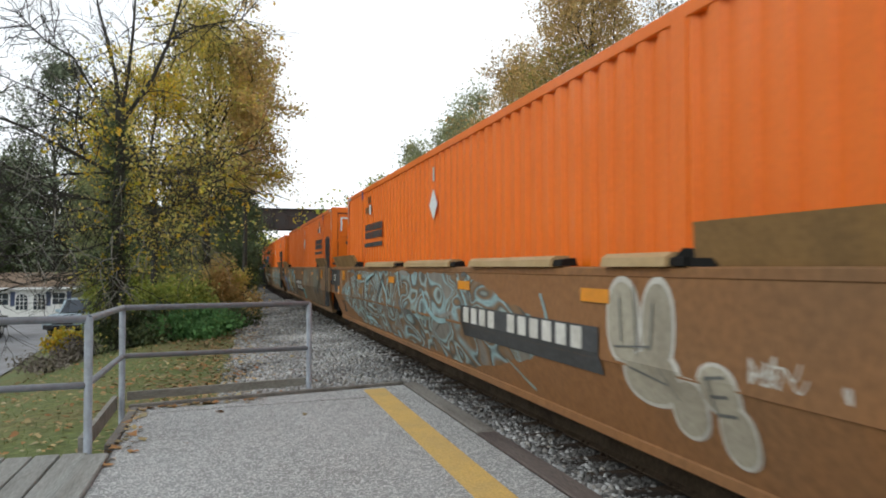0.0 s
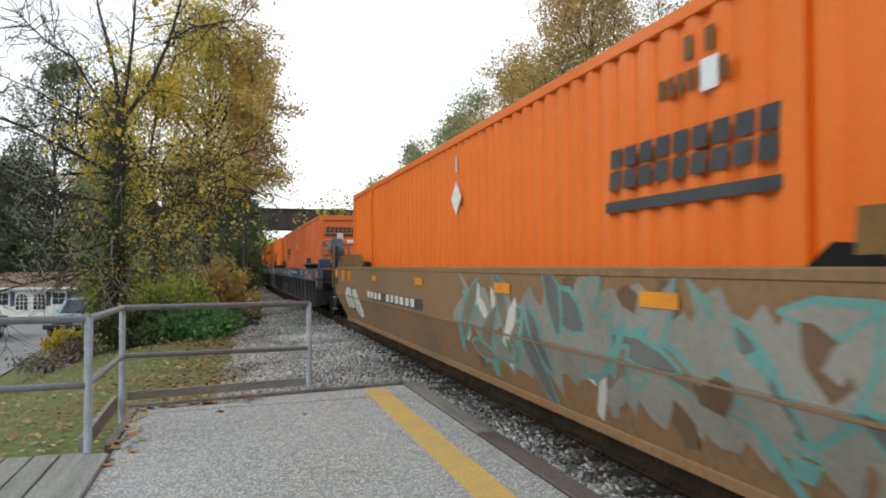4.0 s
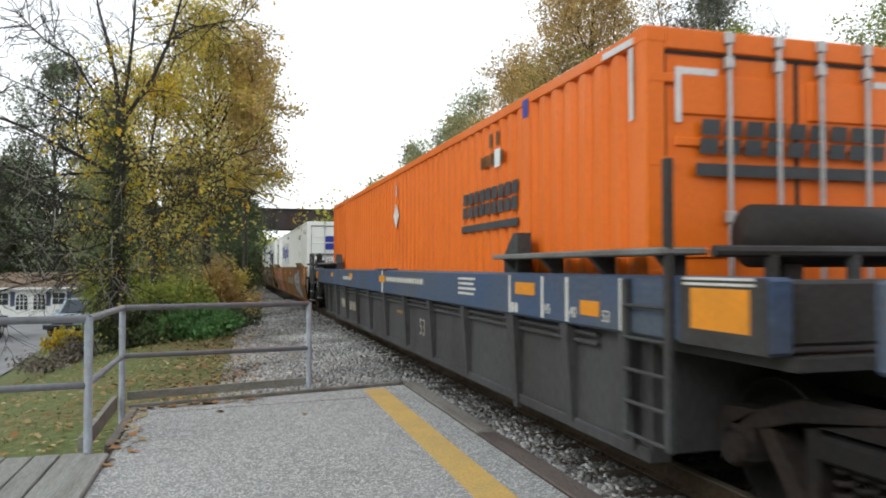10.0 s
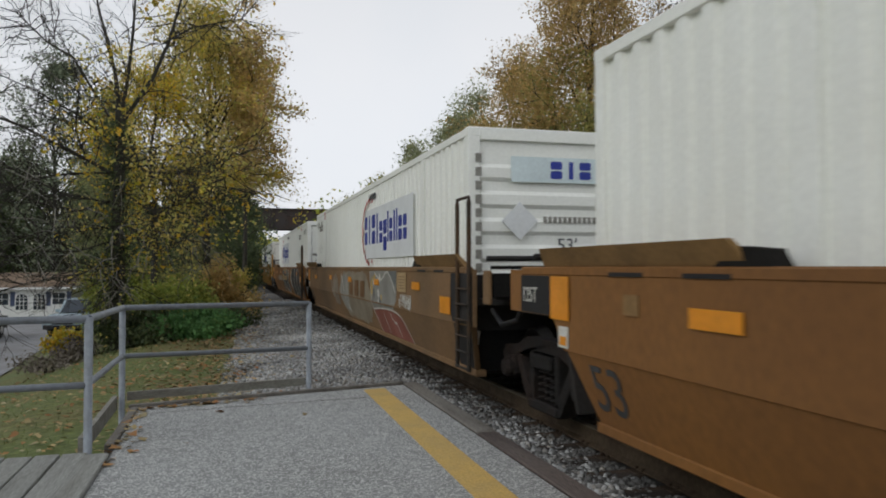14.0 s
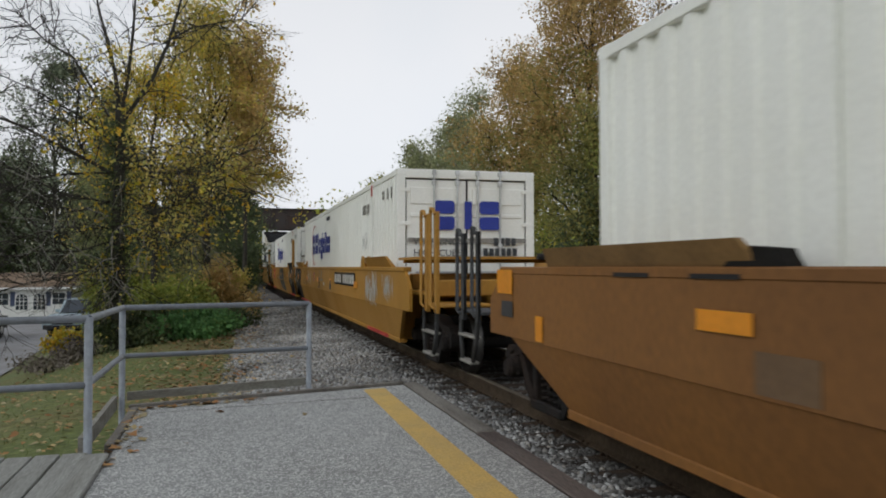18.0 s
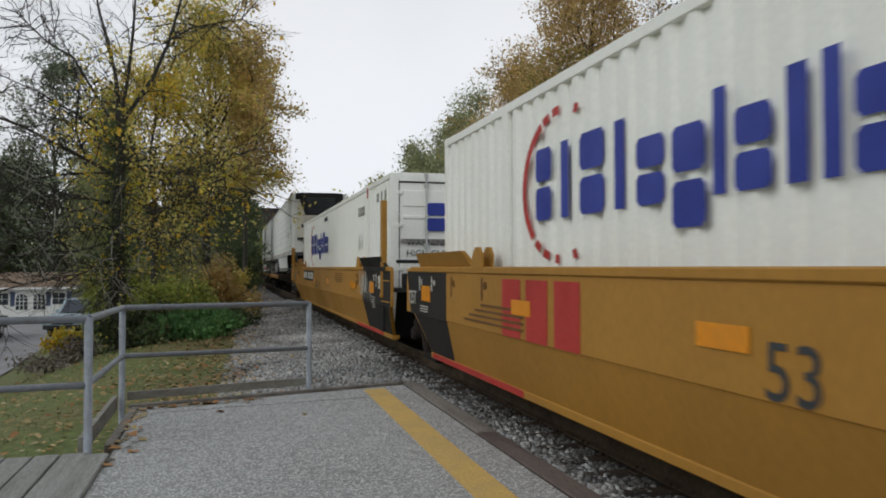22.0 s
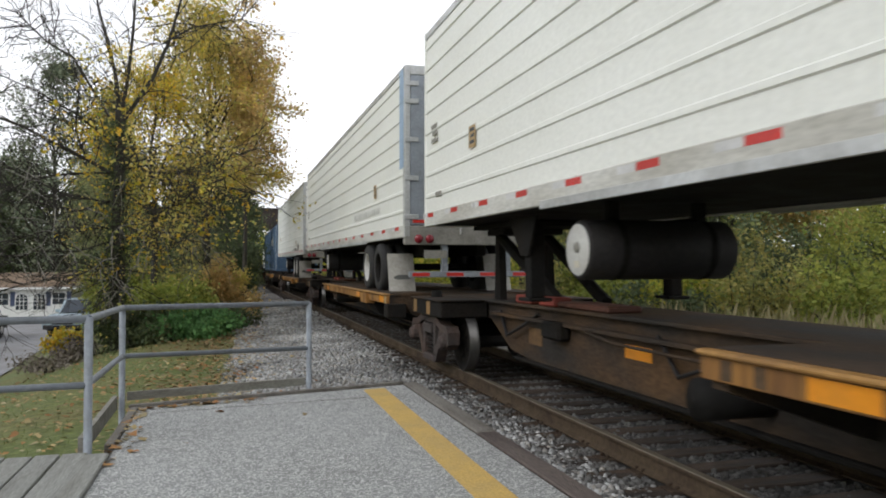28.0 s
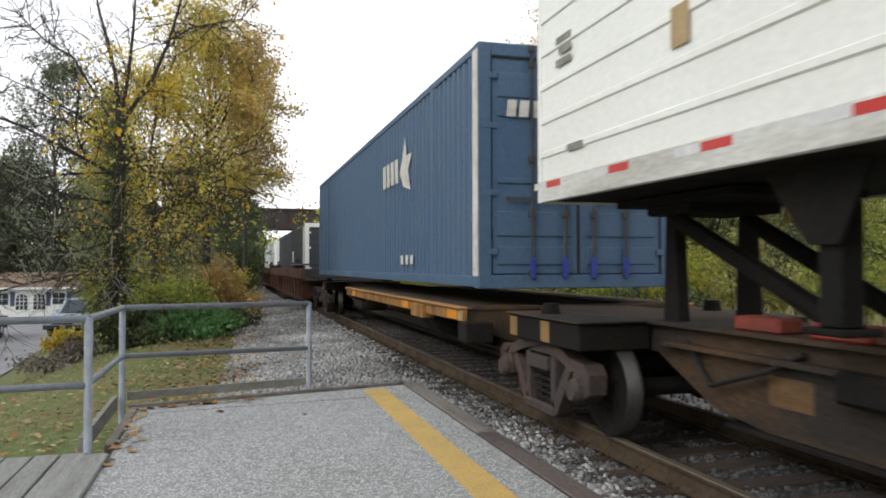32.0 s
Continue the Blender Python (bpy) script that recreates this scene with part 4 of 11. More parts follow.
def parked_car(at, turn, material, label):
    c = thing("parked_car", label, "car", at)
    c.rotation_euler = (0, 0, radians(turn))
    c.scale = (1.14, 1.1, 1.17)
    part("body", Geo().prism([(-2.5, 0.45), (2.45, 0.45), (2.5, 0.9), (1.6, 1.08), (-2.5, 1.05)], 0, -0.95, 0.95), material, c)
    part("cabin", Geo().prism([(0.95, 1.07), (0.25, 1.72), (-1.1, 1.78), (-1.45, 1.06)], 0, -0.82, 0.82), material, c)
    part("windscreen", Geo().add([(-0.72, 0.93, 1.12), (0.72, 0.93, 1.12), (0.66, 0.30, 1.70), (-0.66, 0.30, 1.70)], [(0, 1, 2, 3)]), DARKGLASS, c, at=(0, 0.03, 0.02))
    for sx in (-1, 1):
        part("side_window", Geo().prism([(0.75, 1.12), (0.2, 1.66), (-1.0, 1.70), (-1.25, 1.12)], 0, sx * 0.825, sx * 0.835), DARKGLASS, c)
        part("headlight", Geo().box(sx * 0.55, sx * 0.88, 2.44, 2.52, 0.72, 0.88, 0.02), SILVER, c)
        part("mirror", Geo().box(sx * 0.86, sx * 1.1, 0.55, 0.68, 1.12, 1.28, 0.03), material, c)
        for y in (-1.6, 1.55):
            w = part("wheel", Geo().lathe([(-0.12, 0.18), (-0.12, 0.33), (-0.08, 0.38), (0.08, 0.38), (0.12, 0.33), (0.12, 0.18)], (sx * 0.85, y, 0.38), 0, 20), RUBBER, c, smooth=True)
            part("rim", Geo().lathe([(0.0, 0.0), (sx * 0.03, 0.05), (sx * 0.02, 0.17), (-sx * 0.02, 0.2)], (sx * 0.97, y, 0.38), 0, 16), RIM, w)
    part("bumper", Geo().box(-0.9, 0.9, 2.42, 2.56, 0.42, 0.62, 0.04), BLACK, c)
    part("grille", Geo().box(-0.5, 0.5, 2.46, 2.53, 0.66, 0.86, 0.02), BLACK, c)


parked_car((-8.25, 48.0, ground_z(-8.25, 48.0) + 0.05), 168, CARPAINT, "grey-blue pickup car parked before the house")
parked_car((-14.1, 47.8, ground_z(-14.1, 47.8) + 0.05), 175, BLACK, "dark car parked on the drive")


# ---- trees ----
def plan(bearing, dist):
    """A place on the plan, by its bearing in degrees clockwise from the track's line and its distance from the platform."""
    return dist * math.sin(radians(bearing)), dist * math.cos(radians(bearing))


def tree(name, label, x, y, height, crown, leaves, size, material, seed, radius=0.2, low=0.25, limbs=18, bark=BARK, spray=0.2, category="tree", lean=(0, 0), under=None, rise=1.0, group="", peak=0.6, side=None, fill=0.6, cone=0.0):
    """A tapered trunk, limbs that reach an uneven crown of the width given, branches and twigs, and leaves in sprays along them."""
    base = Vector((x, y, ground_z(x, y) - 0.15))
    t = thing(name, label, category, base, group)
    r = random.Random(seed)
    g, twigs = Geo(), []

    def rand(k):
        return Vector((r.gauss(0, k), r.gauss(0, k), r.gauss(0, k)))
    spine = [Vector((lean[0] * height * f + r.gauss(0, 0.012) * height * f, lean[1] * height * f + r.gauss(0, 0.012) * height * f, height * 0.93 * f)) for f in (0.0, 0.2, 0.4, 0.6, 0.8, 1.0)]
    g.tube(spine, [radius, radius * 0.85, radius * 0.7, radius * 0.5, radius * 0.3, 0.02], 9, caps=False)

    def on_spine(f):
        k = min(4, int(f * 5))
        return spine[k].lerp(spine[k + 1], f * 5 - k)
    bumps = [(r.uniform(0, 6.28), r.uniform(0.6, 1.15)) for _ in range(7)]
    for k in range(limbs):
        f = low + (0.96 - low) * (k + r.random()) / limbs
        e = min(1.03, f + rise * r.uniform(0.06, 0.26))
        h = min(1.0, max(0.05, (e - low * 0.75) / (1.06 - low * 0.75)))
        a = 2.4 * k + r.uniform(-0.5, 0.5)
        lobe = max(v if abs(math.sin((a - p) / 2)) < 0.35 else 0.72 for p, v in bumps)
        reach = crown / 2 * math.sin(math.pi * h) ** peak * lobe * r.uniform(0.75, 1.1)
        start = on_spine(f * 0.95)
        end = on_spine(min(1.0, e)) * 1.0
        end = Vector((end.x + reach * math.cos(a), end.y + reach * math.sin(a), height * e))
        span = (end - start).length
        line = [start.lerp(end, q) + Vector((0, 0, 0.12 * span * math.sin(math.pi * q))) + rand(0.03 * span) * (1 if 0 < q < 1 else 0) for q in (0, 0.25, 0.5, 0.75, 1.0)]
        r0 = max(0.018, radius * 0.5 * (1.15 - f))
        g.tube(line, [r0, r0 * 0.75, r0 * 0.5, r0 * 0.3, 0.01], 6, caps=False)
        twigs.append(line[-1])
        for b in range(7):
            q = r.uniform(0.3, 1.0) * 3.999
            p = line[int(q)].lerp(line[int(q) + 1], q - int(q))
            d = ((end - start).normalized() * 0.7 + rand(0.55) + Vector((0, 0, 0.15))).normalized()
            n = (0.18 + 0.22 * r.random()) * span + 0.35
            p1, p2 = p + d * n * 0.5 + rand(0.06 * n), p + d * n + rand(0.1 * n)
            g.tube([p, p1, p2], [max(0.009, r0 * 0.28), 0.009, 0.005], 4, caps=False)
            twigs += [p1, p1.lerp(p2, 0.5), p2]
            for _ in range(3):
                s = p.lerp(p1, r.random()) if r.random() < 0.4 else p1.lerp(p2, r.random())
                w = s + (d * 0.5 + rand(0.6)).normalized() * r.uniform(0.3, 0.45 + 0.06 * span)
                g.tube([s, s.lerp(w, 0.5) + rand(0.04), w], [0.008, 0.006, 0.003], 3, caps=False)
                twigs += [s.lerp(w, 0.5), w]
    part("trunk", g, bark, t, smooth=True)
    if leaves:
        tw = np.array([tuple(p) for p in twigs])
        per = 14
        # clumps in an uneven dome round the limbs as well as along the twigs
        k = max(40, int(leaves * fill) // per)
        h = low + (1.0 - low) * rng.random(k) ** 0.85
        a = rng.uniform(0, 2 * math.pi, k)
        lump = 0.80 + 0.13 * np.sin(3 * a + 9 * h + seed) + 0.12 * np.sin(5 * a - 14 * h + 2 * seed) + 0.08 * np.sin(23 * h + 2 * a)
        hh = np.clip((h - low * 0.8) / (1.0 - low * 0.8), 0.02, 0.99)
        rad = crown / 2 * np.sin(math.pi * hh ** 0.85) ** 0.62 * (1.0 - cone * hh) * lump * np.sqrt(rng.uniform(0.18, 1.0, k))
        dome = np.stack([lean[0] * height * h + rad * np.cos(a), lean[1] * height * h + rad * np.sin(a), height * (0.02 + 0.97 * h)], -1)
        tw = np.concatenate([tw[rng.integers(0, len(tw), max(1, int(k * (1 - fill) / max(fill, 0.05))))], dome])
        for m, share in ((material, 1.0 if under is None else 0.68), (under, 0.32)):
            if m is None:
                continue
            pool = tw if under is None else (tw[tw[:, 0] > side] if m is under else tw) if side is not None else (tw[tw[:, 2] > height * 0.40] if m is material else tw[tw[:, 2] < height * 0.72])
            n = max(1, int(leaves * share) // per)
            heart = pool[rng.integers(0, len(pool), n)] + rng.normal(0, spray * 0.7, (n, 3))
            centre = np.repeat(heart, per, 0) + rng.normal(0, 1, (n * per, 3)) * spray * np.array([1, 1, 0.65])
            centre[:, 2] = np.maximum(centre[:, 2], 0.2)
            part("crown", leaf_mesh("crown", centre, size, m), m, t)
    return t


def shrub(name, label, x, y, wide, deep, high, leaves, size, material, seed, z=None, twig=TWIGS, category="bush", group=""):
    """A bush: thin stems from one root and an uneven crown of leaves in clumps."""
    base = (x, y, (ground_z(x, y) if z is None else z) - 0.05)
    t = thing(name, label, category, base, group)
    r = random.Random(seed)
    g, tips = Geo(), []
    for k in range(max(7, int(wide * 3))):
        a, rad = r.uniform(0, 6.283), math.sqrt(r.random())
        tip = Vector((math.cos(a) * rad * wide / 2, math.sin(a) * rad * deep / 2, high * r.uniform(0.45, 1.0) * (1.0 - 0.35 * rad * rad)))
        root = Vector((tip.x * 0.45, tip.y * 0.45, 0))
        mid = root.lerp(tip, 0.5) + Vector((r.gauss(0, 0.12), r.gauss(0, 0.12), 0.1))
        g.tube([root, mid, tip], [0.025, 0.017, 0.006], 4, caps=False)
        tips += [root.lerp(mid, 0.6), mid, mid.lerp(tip, 0.5), tip, tip]
    part("branchwork", g, BARK, t)
    tp = np.array([tuple(p) for p in tips])
    k = leaves // 12
    c = tp[rng.integers(0, len(tp), k)] + rng.normal(0, 1, (k, 3)) * np.array([wide, deep, high]) * 0.08
    c = np.repeat(c, 12, 0) + rng.normal(0, 1, (k * 12, 3)) * 0.13
    c[:, 2] = np.abs(c[:, 2])
    part("leaves", leaf_mesh("leaves", c, size, material), material, t)
    return t


def tree_belt(name, label, spots, leaves, size, material, seed):
    """Far woods in one mesh: clumped crowns of leaves."""
    places = []
    for x, y, z, rx, rz in spots:
        n = int(leaves)
        k = 14
        cl = rng.normal(0, 0.45, (k, 3))
        c = cl[rng.integers(0, k, n)] + rng.normal(0, 0.22, (n, 3))
        places.append(np.array([x, y, z]) + c * np.array([rx, rx, rz]))
    me = leaf_mesh(name, np.concatenate(places), size, material)
    tagged(new(name, me), label, "woods", kind="stuff")


# the large bare tree beside the railing
def roadside_tree():
    x, y = -2.90, 21.60
    t = thing("bare_tree", "nearly bare walnut-like tree with an ivy-covered trunk and few yellow leaves", "tree", (x, y, ground_z(x, y) - 0.1))
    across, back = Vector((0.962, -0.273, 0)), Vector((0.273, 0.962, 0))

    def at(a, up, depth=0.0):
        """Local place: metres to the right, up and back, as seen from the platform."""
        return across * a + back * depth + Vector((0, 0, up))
    g, tips = Geo(), []
    r = random.Random(11)

    def arm(points, r0, r1, twigs=6, depth=0.0):
        pts = [at(a, b, depth * i / max(1, len(points) - 1)) for i, (a, b) in enumerate(points)]
        n = len(pts)
        slim = 1.0 if twigs == 0 else 0.72
        g.tube(pts, [slim * (r0 + (r1 - r0) * i / (n - 1)) for i in range(n)], 8, caps=False)
        for k in range(int(twigs * 2.8)):
            j = r.randrange(max(1, n // 3), n)
            p, dirn = pts[j - 1].lerp(pts[j], r.random()), (pts[j] - pts[j - 1]).normalized()
            q, w = p.copy(), (dirn * 0.6 + Vector((r.gauss(0, 0.6), r.gauss(0, 0.6), r.gauss(0.05, 0.5)))).normalized()
            line = [p.copy()]
            for _ in range(5):
                w = (w + Vector((r.gauss(0, 0.2), r.gauss(0, 0.2), r.gauss(0.0, 0.2)))).normalized()
                q = q + w * r.uniform(0.16, 0.42)
                line.append(q.copy())
            g.tube(line, [0.017, 0.013, 0.010, 0.008, 0.006, 0.004], 4, caps=False)
            tips.extend(line[2:])
            for _ in range(5):
                a = line[r.randrange(1, 5)]
                w2 = (w + Vector((r.gauss(0, 0.7), r.gauss(0, 0.7), r.gauss(0, 0.6)))).normalized()
                b = a + w2 * r.uniform(0.2, 0.55)
                c = b + (w2 + Vector((r.gauss(0, 0.35), r.gauss(0, 0.35), r.gauss(0, 0.35)))) * 0.3
                g.tube([a, b, c], [0.008, 0.006, 0.003], 3, caps=False)
                tips.extend([b, c])
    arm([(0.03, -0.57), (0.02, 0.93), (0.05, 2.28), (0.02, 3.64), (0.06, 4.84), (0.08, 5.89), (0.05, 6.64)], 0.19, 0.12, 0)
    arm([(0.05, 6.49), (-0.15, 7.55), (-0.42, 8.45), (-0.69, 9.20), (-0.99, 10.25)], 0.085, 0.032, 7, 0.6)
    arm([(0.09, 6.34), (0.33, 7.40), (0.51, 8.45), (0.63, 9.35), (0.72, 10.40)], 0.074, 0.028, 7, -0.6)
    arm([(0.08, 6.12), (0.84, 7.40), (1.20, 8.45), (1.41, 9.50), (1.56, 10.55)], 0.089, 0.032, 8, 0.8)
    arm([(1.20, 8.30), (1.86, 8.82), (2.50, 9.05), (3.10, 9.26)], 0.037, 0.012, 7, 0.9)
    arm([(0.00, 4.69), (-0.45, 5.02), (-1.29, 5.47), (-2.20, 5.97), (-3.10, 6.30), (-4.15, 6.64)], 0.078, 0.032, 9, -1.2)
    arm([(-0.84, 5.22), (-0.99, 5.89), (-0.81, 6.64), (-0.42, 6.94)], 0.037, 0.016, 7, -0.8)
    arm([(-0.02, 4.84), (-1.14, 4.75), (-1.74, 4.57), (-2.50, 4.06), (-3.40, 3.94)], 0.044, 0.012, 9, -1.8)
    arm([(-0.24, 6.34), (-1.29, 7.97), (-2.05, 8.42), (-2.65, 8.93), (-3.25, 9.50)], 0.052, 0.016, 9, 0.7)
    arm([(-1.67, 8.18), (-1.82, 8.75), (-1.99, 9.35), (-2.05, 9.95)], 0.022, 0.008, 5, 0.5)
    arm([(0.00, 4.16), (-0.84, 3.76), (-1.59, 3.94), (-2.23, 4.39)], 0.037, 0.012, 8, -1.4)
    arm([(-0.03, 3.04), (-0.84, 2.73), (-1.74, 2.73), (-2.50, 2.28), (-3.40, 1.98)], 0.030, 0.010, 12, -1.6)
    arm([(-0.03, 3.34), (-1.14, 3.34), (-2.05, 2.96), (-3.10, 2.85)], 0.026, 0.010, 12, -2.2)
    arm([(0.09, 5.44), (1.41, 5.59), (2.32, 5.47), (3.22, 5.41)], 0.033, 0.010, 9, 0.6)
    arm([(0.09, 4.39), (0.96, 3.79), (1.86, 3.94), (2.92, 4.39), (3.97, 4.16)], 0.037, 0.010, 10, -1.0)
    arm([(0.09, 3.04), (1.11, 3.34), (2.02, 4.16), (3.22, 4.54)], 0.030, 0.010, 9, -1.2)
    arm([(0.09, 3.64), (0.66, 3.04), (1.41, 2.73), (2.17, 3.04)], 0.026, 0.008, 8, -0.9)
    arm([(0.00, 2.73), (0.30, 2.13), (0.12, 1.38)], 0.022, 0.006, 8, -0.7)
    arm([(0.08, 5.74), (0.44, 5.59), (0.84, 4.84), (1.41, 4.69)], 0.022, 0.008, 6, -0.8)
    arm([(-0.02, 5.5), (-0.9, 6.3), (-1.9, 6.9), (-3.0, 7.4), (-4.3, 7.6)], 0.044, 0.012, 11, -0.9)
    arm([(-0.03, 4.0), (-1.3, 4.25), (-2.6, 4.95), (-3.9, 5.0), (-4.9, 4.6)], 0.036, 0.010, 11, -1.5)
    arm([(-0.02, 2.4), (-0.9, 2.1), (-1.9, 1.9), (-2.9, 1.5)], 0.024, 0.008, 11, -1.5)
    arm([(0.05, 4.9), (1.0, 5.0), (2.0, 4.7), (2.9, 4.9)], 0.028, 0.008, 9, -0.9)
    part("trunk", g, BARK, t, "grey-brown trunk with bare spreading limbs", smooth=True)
    pale = Geo()
    for k in range(170):
        p = at(r.uniform(-4.8, -0.3), r.uniform(1.9, 8.4), -1.4 + r.gauss(0, 0.3)) if k < 84 or k > 119 else at(r.uniform(0.2, 2.6), r.uniform(2.2, 5.0), -1.0 + r.gauss(0, 0.3)) if k < 106 else at(r.gauss(0.15, 0.25), r.uniform(1.6, 2.8), -0.6)
        d = Vector((r.uniform(-0.7, 0.7), r.gauss(0, 0.3), r.uniform(-0.9, 0.1))).normalized()
        line = [p]
        for _ in range(5):
            d = (d + Vector((r.gauss(0, 0.3), r.gauss(0, 0.2), r.gauss(-0.05, 0.3)))).normalized()
            line.append(line[-1] + d * r.uniform(0.12, 0.32))
        pale.tube(line, [0.013, 0.011, 0.009, 0.007, 0.005, 0.003], 4, caps=False)
        for _ in range(2):
            s = line[r.randrange(1, 4)]
            pale.tube([s, s + (d + Vector((r.gauss(0, 0.6), r.gauss(0, 0.4), r.gauss(0, 0.6)))).normalized() * r.uniform(0.2, 0.5)], [0.007, 0.003], 3, caps=False)
    tagged(part("dead_twig", pale, PALEBARK, t), "pale grey dead twigs", kind="stuff")
    tp = np.array([tuple(p) for p in tips])
    # drooping sprays of yellow leaflets on the twigs' ends
    sunny = tp[(tp[:, 0] * 0.962 - tp[:, 1] * 0.273 > -1.2) & (tp[:, 2] > 2.2)]
    seeds = sunny[rng.integers(0, len(sunny), 120)]
    droop = rng.normal(0, 1, (120, 3)) * np.array([0.30, 0.30, 0.10]) + np.array([0, 0, -0.18])
    along = np.tile(np.linspace(0, 1, 11), 120)[:, None]
    c = np.repeat(seeds, 11, 0) + np.repeat(droop, 11, 0) * along + rng.normal(0, 0.045, (1320, 3))
    part("leaves", leaf_mesh("leaves", c, 0.12, LEAF_YELLOW), LEAF_YELLOW, t, "few sprays of yellow leaflets")
    # thin olive foliage still hanging in the lower crown
    low = tp[(tp[:, 2] < 8.0) & (tp[:, 0] * 0.962 - tp[:, 1] * 0.273 > -0.5)]
    heart = np.repeat(low[rng.integers(0, len(low), 420)], 9, 0) + rng.normal(0, 0.16, (3780, 3))
    part("foliage", leaf_mesh("foliage", heart, 0.095, LEAF_GOLD), LEAF_GOLD, t, "thin olive-green leaves in the lower crown")
    ivy = []
    for _ in range(7500):
        k = r.random() ** 1.2
        p = at(r.gauss(0, 0.16), 6.2 * k, r.gauss(0, 0.15))
        ivy.append(tuple(p))
    part("ivy", leaf_mesh("ivy", np.array(ivy), 0.085, LEAF_DARK), LEAF_DARK, t, "dark ivy climbing the trunk")


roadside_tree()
tree("autumn_tree", "tall yellow and gold autumn tree by the line", -0.95, 32.36, 12.0, 8.0, 40000, 0.12, LEAF_GOLD, 5, 0.2, 0.52, 30, spray=0.22, under=LEAF_RUST, side=1.2, fill=0.42, peak=1.0, cone=0.32)
tree("autumn_tree", "yellow-leaved autumn tree behind the bare tree", -2.6, 28.2, 8.6, 5.0, 12000, 0.105, LEAF_YELLOW, 9, 0.14, 0.42, 18, spray=0.2, under=LEAF_OLIVE, fill=0.3)
tree("autumn_tree", "rust-tinged autumn tree above the bushes", 0.70, 37.06, 9.6, 4.4, 14000, 0.125, LEAF_RUST, 14, 0.14, 0.60, 16, spray=0.3, under=LEAF_GOLD, fill=0.5)
tree("evergreen_tree", "dense dark evergreen tree behind the house", -22.4, 90.0, 15.5, 10.5, 18000, 0.40, LEAF_DARK, 27, 0.28, 0.04, 18, spray=0.5, fill=0.85)
tree("dark_tree", "dusky grey-green tree behind the house drive", -17.30, 84.50, 25.0, 13.0, 15000, 0.30, LEAF_HAZE, 21, 0.32, 0.08, 30, spray=0.45, fill=0.3)
tree("evergreen_tree", "dense dark evergreen tree behind the drive", -15.0, 95.5, 14.5, 11.0, 18000, 0.40, LEAF_DARK, 29, 0.28, 0.03, 18, spray=0.5, fill=0.85)
tree("dark_tree", "grey-green tree beside the drive", -7.60, 56.20, 15.0, 6.2, 17000, 0.22, LEAF_GREY, 23, 0.2, 0.15, 16, spray=0.38, fill=0.6)
tree("dark_tree", "dark green tree at the wood's edge", -10.4, 74.0, 15.0, 8.0, 20000, 0.30, LEAF_DARK, 25, 0.25, 0.05, 16, spray=0.45, under=LEAF_GREY, fill=0.8)
for i, (x, y, h, w) in enumerate(((-0.54, 64.58, 9.5, 5.6), (-2.07, 52.54, 9.0, 6.0), (1.01, 80.76, 11.0, 5.3))):
    tree("ivy_tree", "dark ivy-grown tree beside the bridge", x, y, h, w, 11000, 0.24, LEAF_DARK, 31 + i, 0.2, 0.05, 16, spray=0.35, fill=0.7)
# beyond the track
tree("rust_tree", "broad rust-orange autumn tree beyond the track", 17.55, 34.41, 17.4, 10.0, 78000, 0.135, LEAF_RUST, 41, 0.28, 0.08, 30, spray=0.28, under=LEAF_OLIVE, fill=0.62)
tree("rust_tree", "rust and olive autumn tree at the track's bend", 17.0, 42.50, 14.2, 7.6, 38000, 0.155, LEAF_RUST, 43, 0.2, 0.1, 22, spray=0.32, under=LEAF_OLIVE, fill=0.62)
tree("vine_tree", "tall tree overgrown with dark green vines", 18.9, 26.4, 10.6, 5.2, 42000, 0.115, LEAF_GREEN, 45, 0.22, 0.05, 22, under=LEAF_DARK, spray=0.26, fill=0.6)
tree("vine_tree", "ivy-green tree between the autumn trees", 16.4, 27.6, 8.2, 4.2, 24000, 0.115, LEAF_GREEN, 46, 0.18, 0.05, 18, under=LEAF_OLIVE, spray=0.26, fill=0.6)
tree("dusky_tree", "dusky crown of a tall grey-leaved tree", 22.3, 31.08, 15.6, 4.4, 26000, 0.13, LEAF_DUSK, 47, 0.22, 0.2, 22, spray=0.28, under=LEAF_DARK, fill=0.5)
tree("bare_pale_tree", "bare pale-barked tree leaning over the woods", 27.4, 34.8, 14.5, 6.0, 0, 0.1, LEAF_GREY, 49, 0.13, 0.3, 22, bark=PALEBARK, lean=(0.12, 0.0), rise=1.6)
tree("bare_pale_tree", "bare pale-barked tree behind the vines", 20.3, 32.6, 15.0, 4.0, 1200, 0.13, LEAF_RUST, 51, 0.14, 0.3, 18, bark=PALEBARK, rise=1.6, fill=0.1)
tree("orange_tree", "low orange autumn tree beyond the track", 26.6, 29.79, 8.2, 6.4, 34000, 0.125, LEAF_RUST, 53, 0.15, 0.08, 20, under=LEAF_OLIVE, spray=0.28, fill=0.6)
tree("vine_tree", "near tree hung with bright green vines", 18.3, 16.69, 10.4, 3.4, 48000, 0.08, LEAF_GREEN, 55, 0.16, 0.05, 22, spray=0.2, fill=0.6)
tree("green_tree", "half-green tree behind the train", 15.4, 29.78, 8.4, 5.2, 24000, 0.12, LEAF_OLIVE, 57, 0.16, 0.06, 18, under=LEAF_DARK, spray=0.28, fill=0.6)
tree("green_tree", "pale grey-green tree in the distance", 21.0, 68.81, 15.6, 8.4, 26000, 0.25, LEAF_SAGE, 59, 0.2, 0.1, 18, bark=PALEBARK, spray=0.45, fill=0.6)
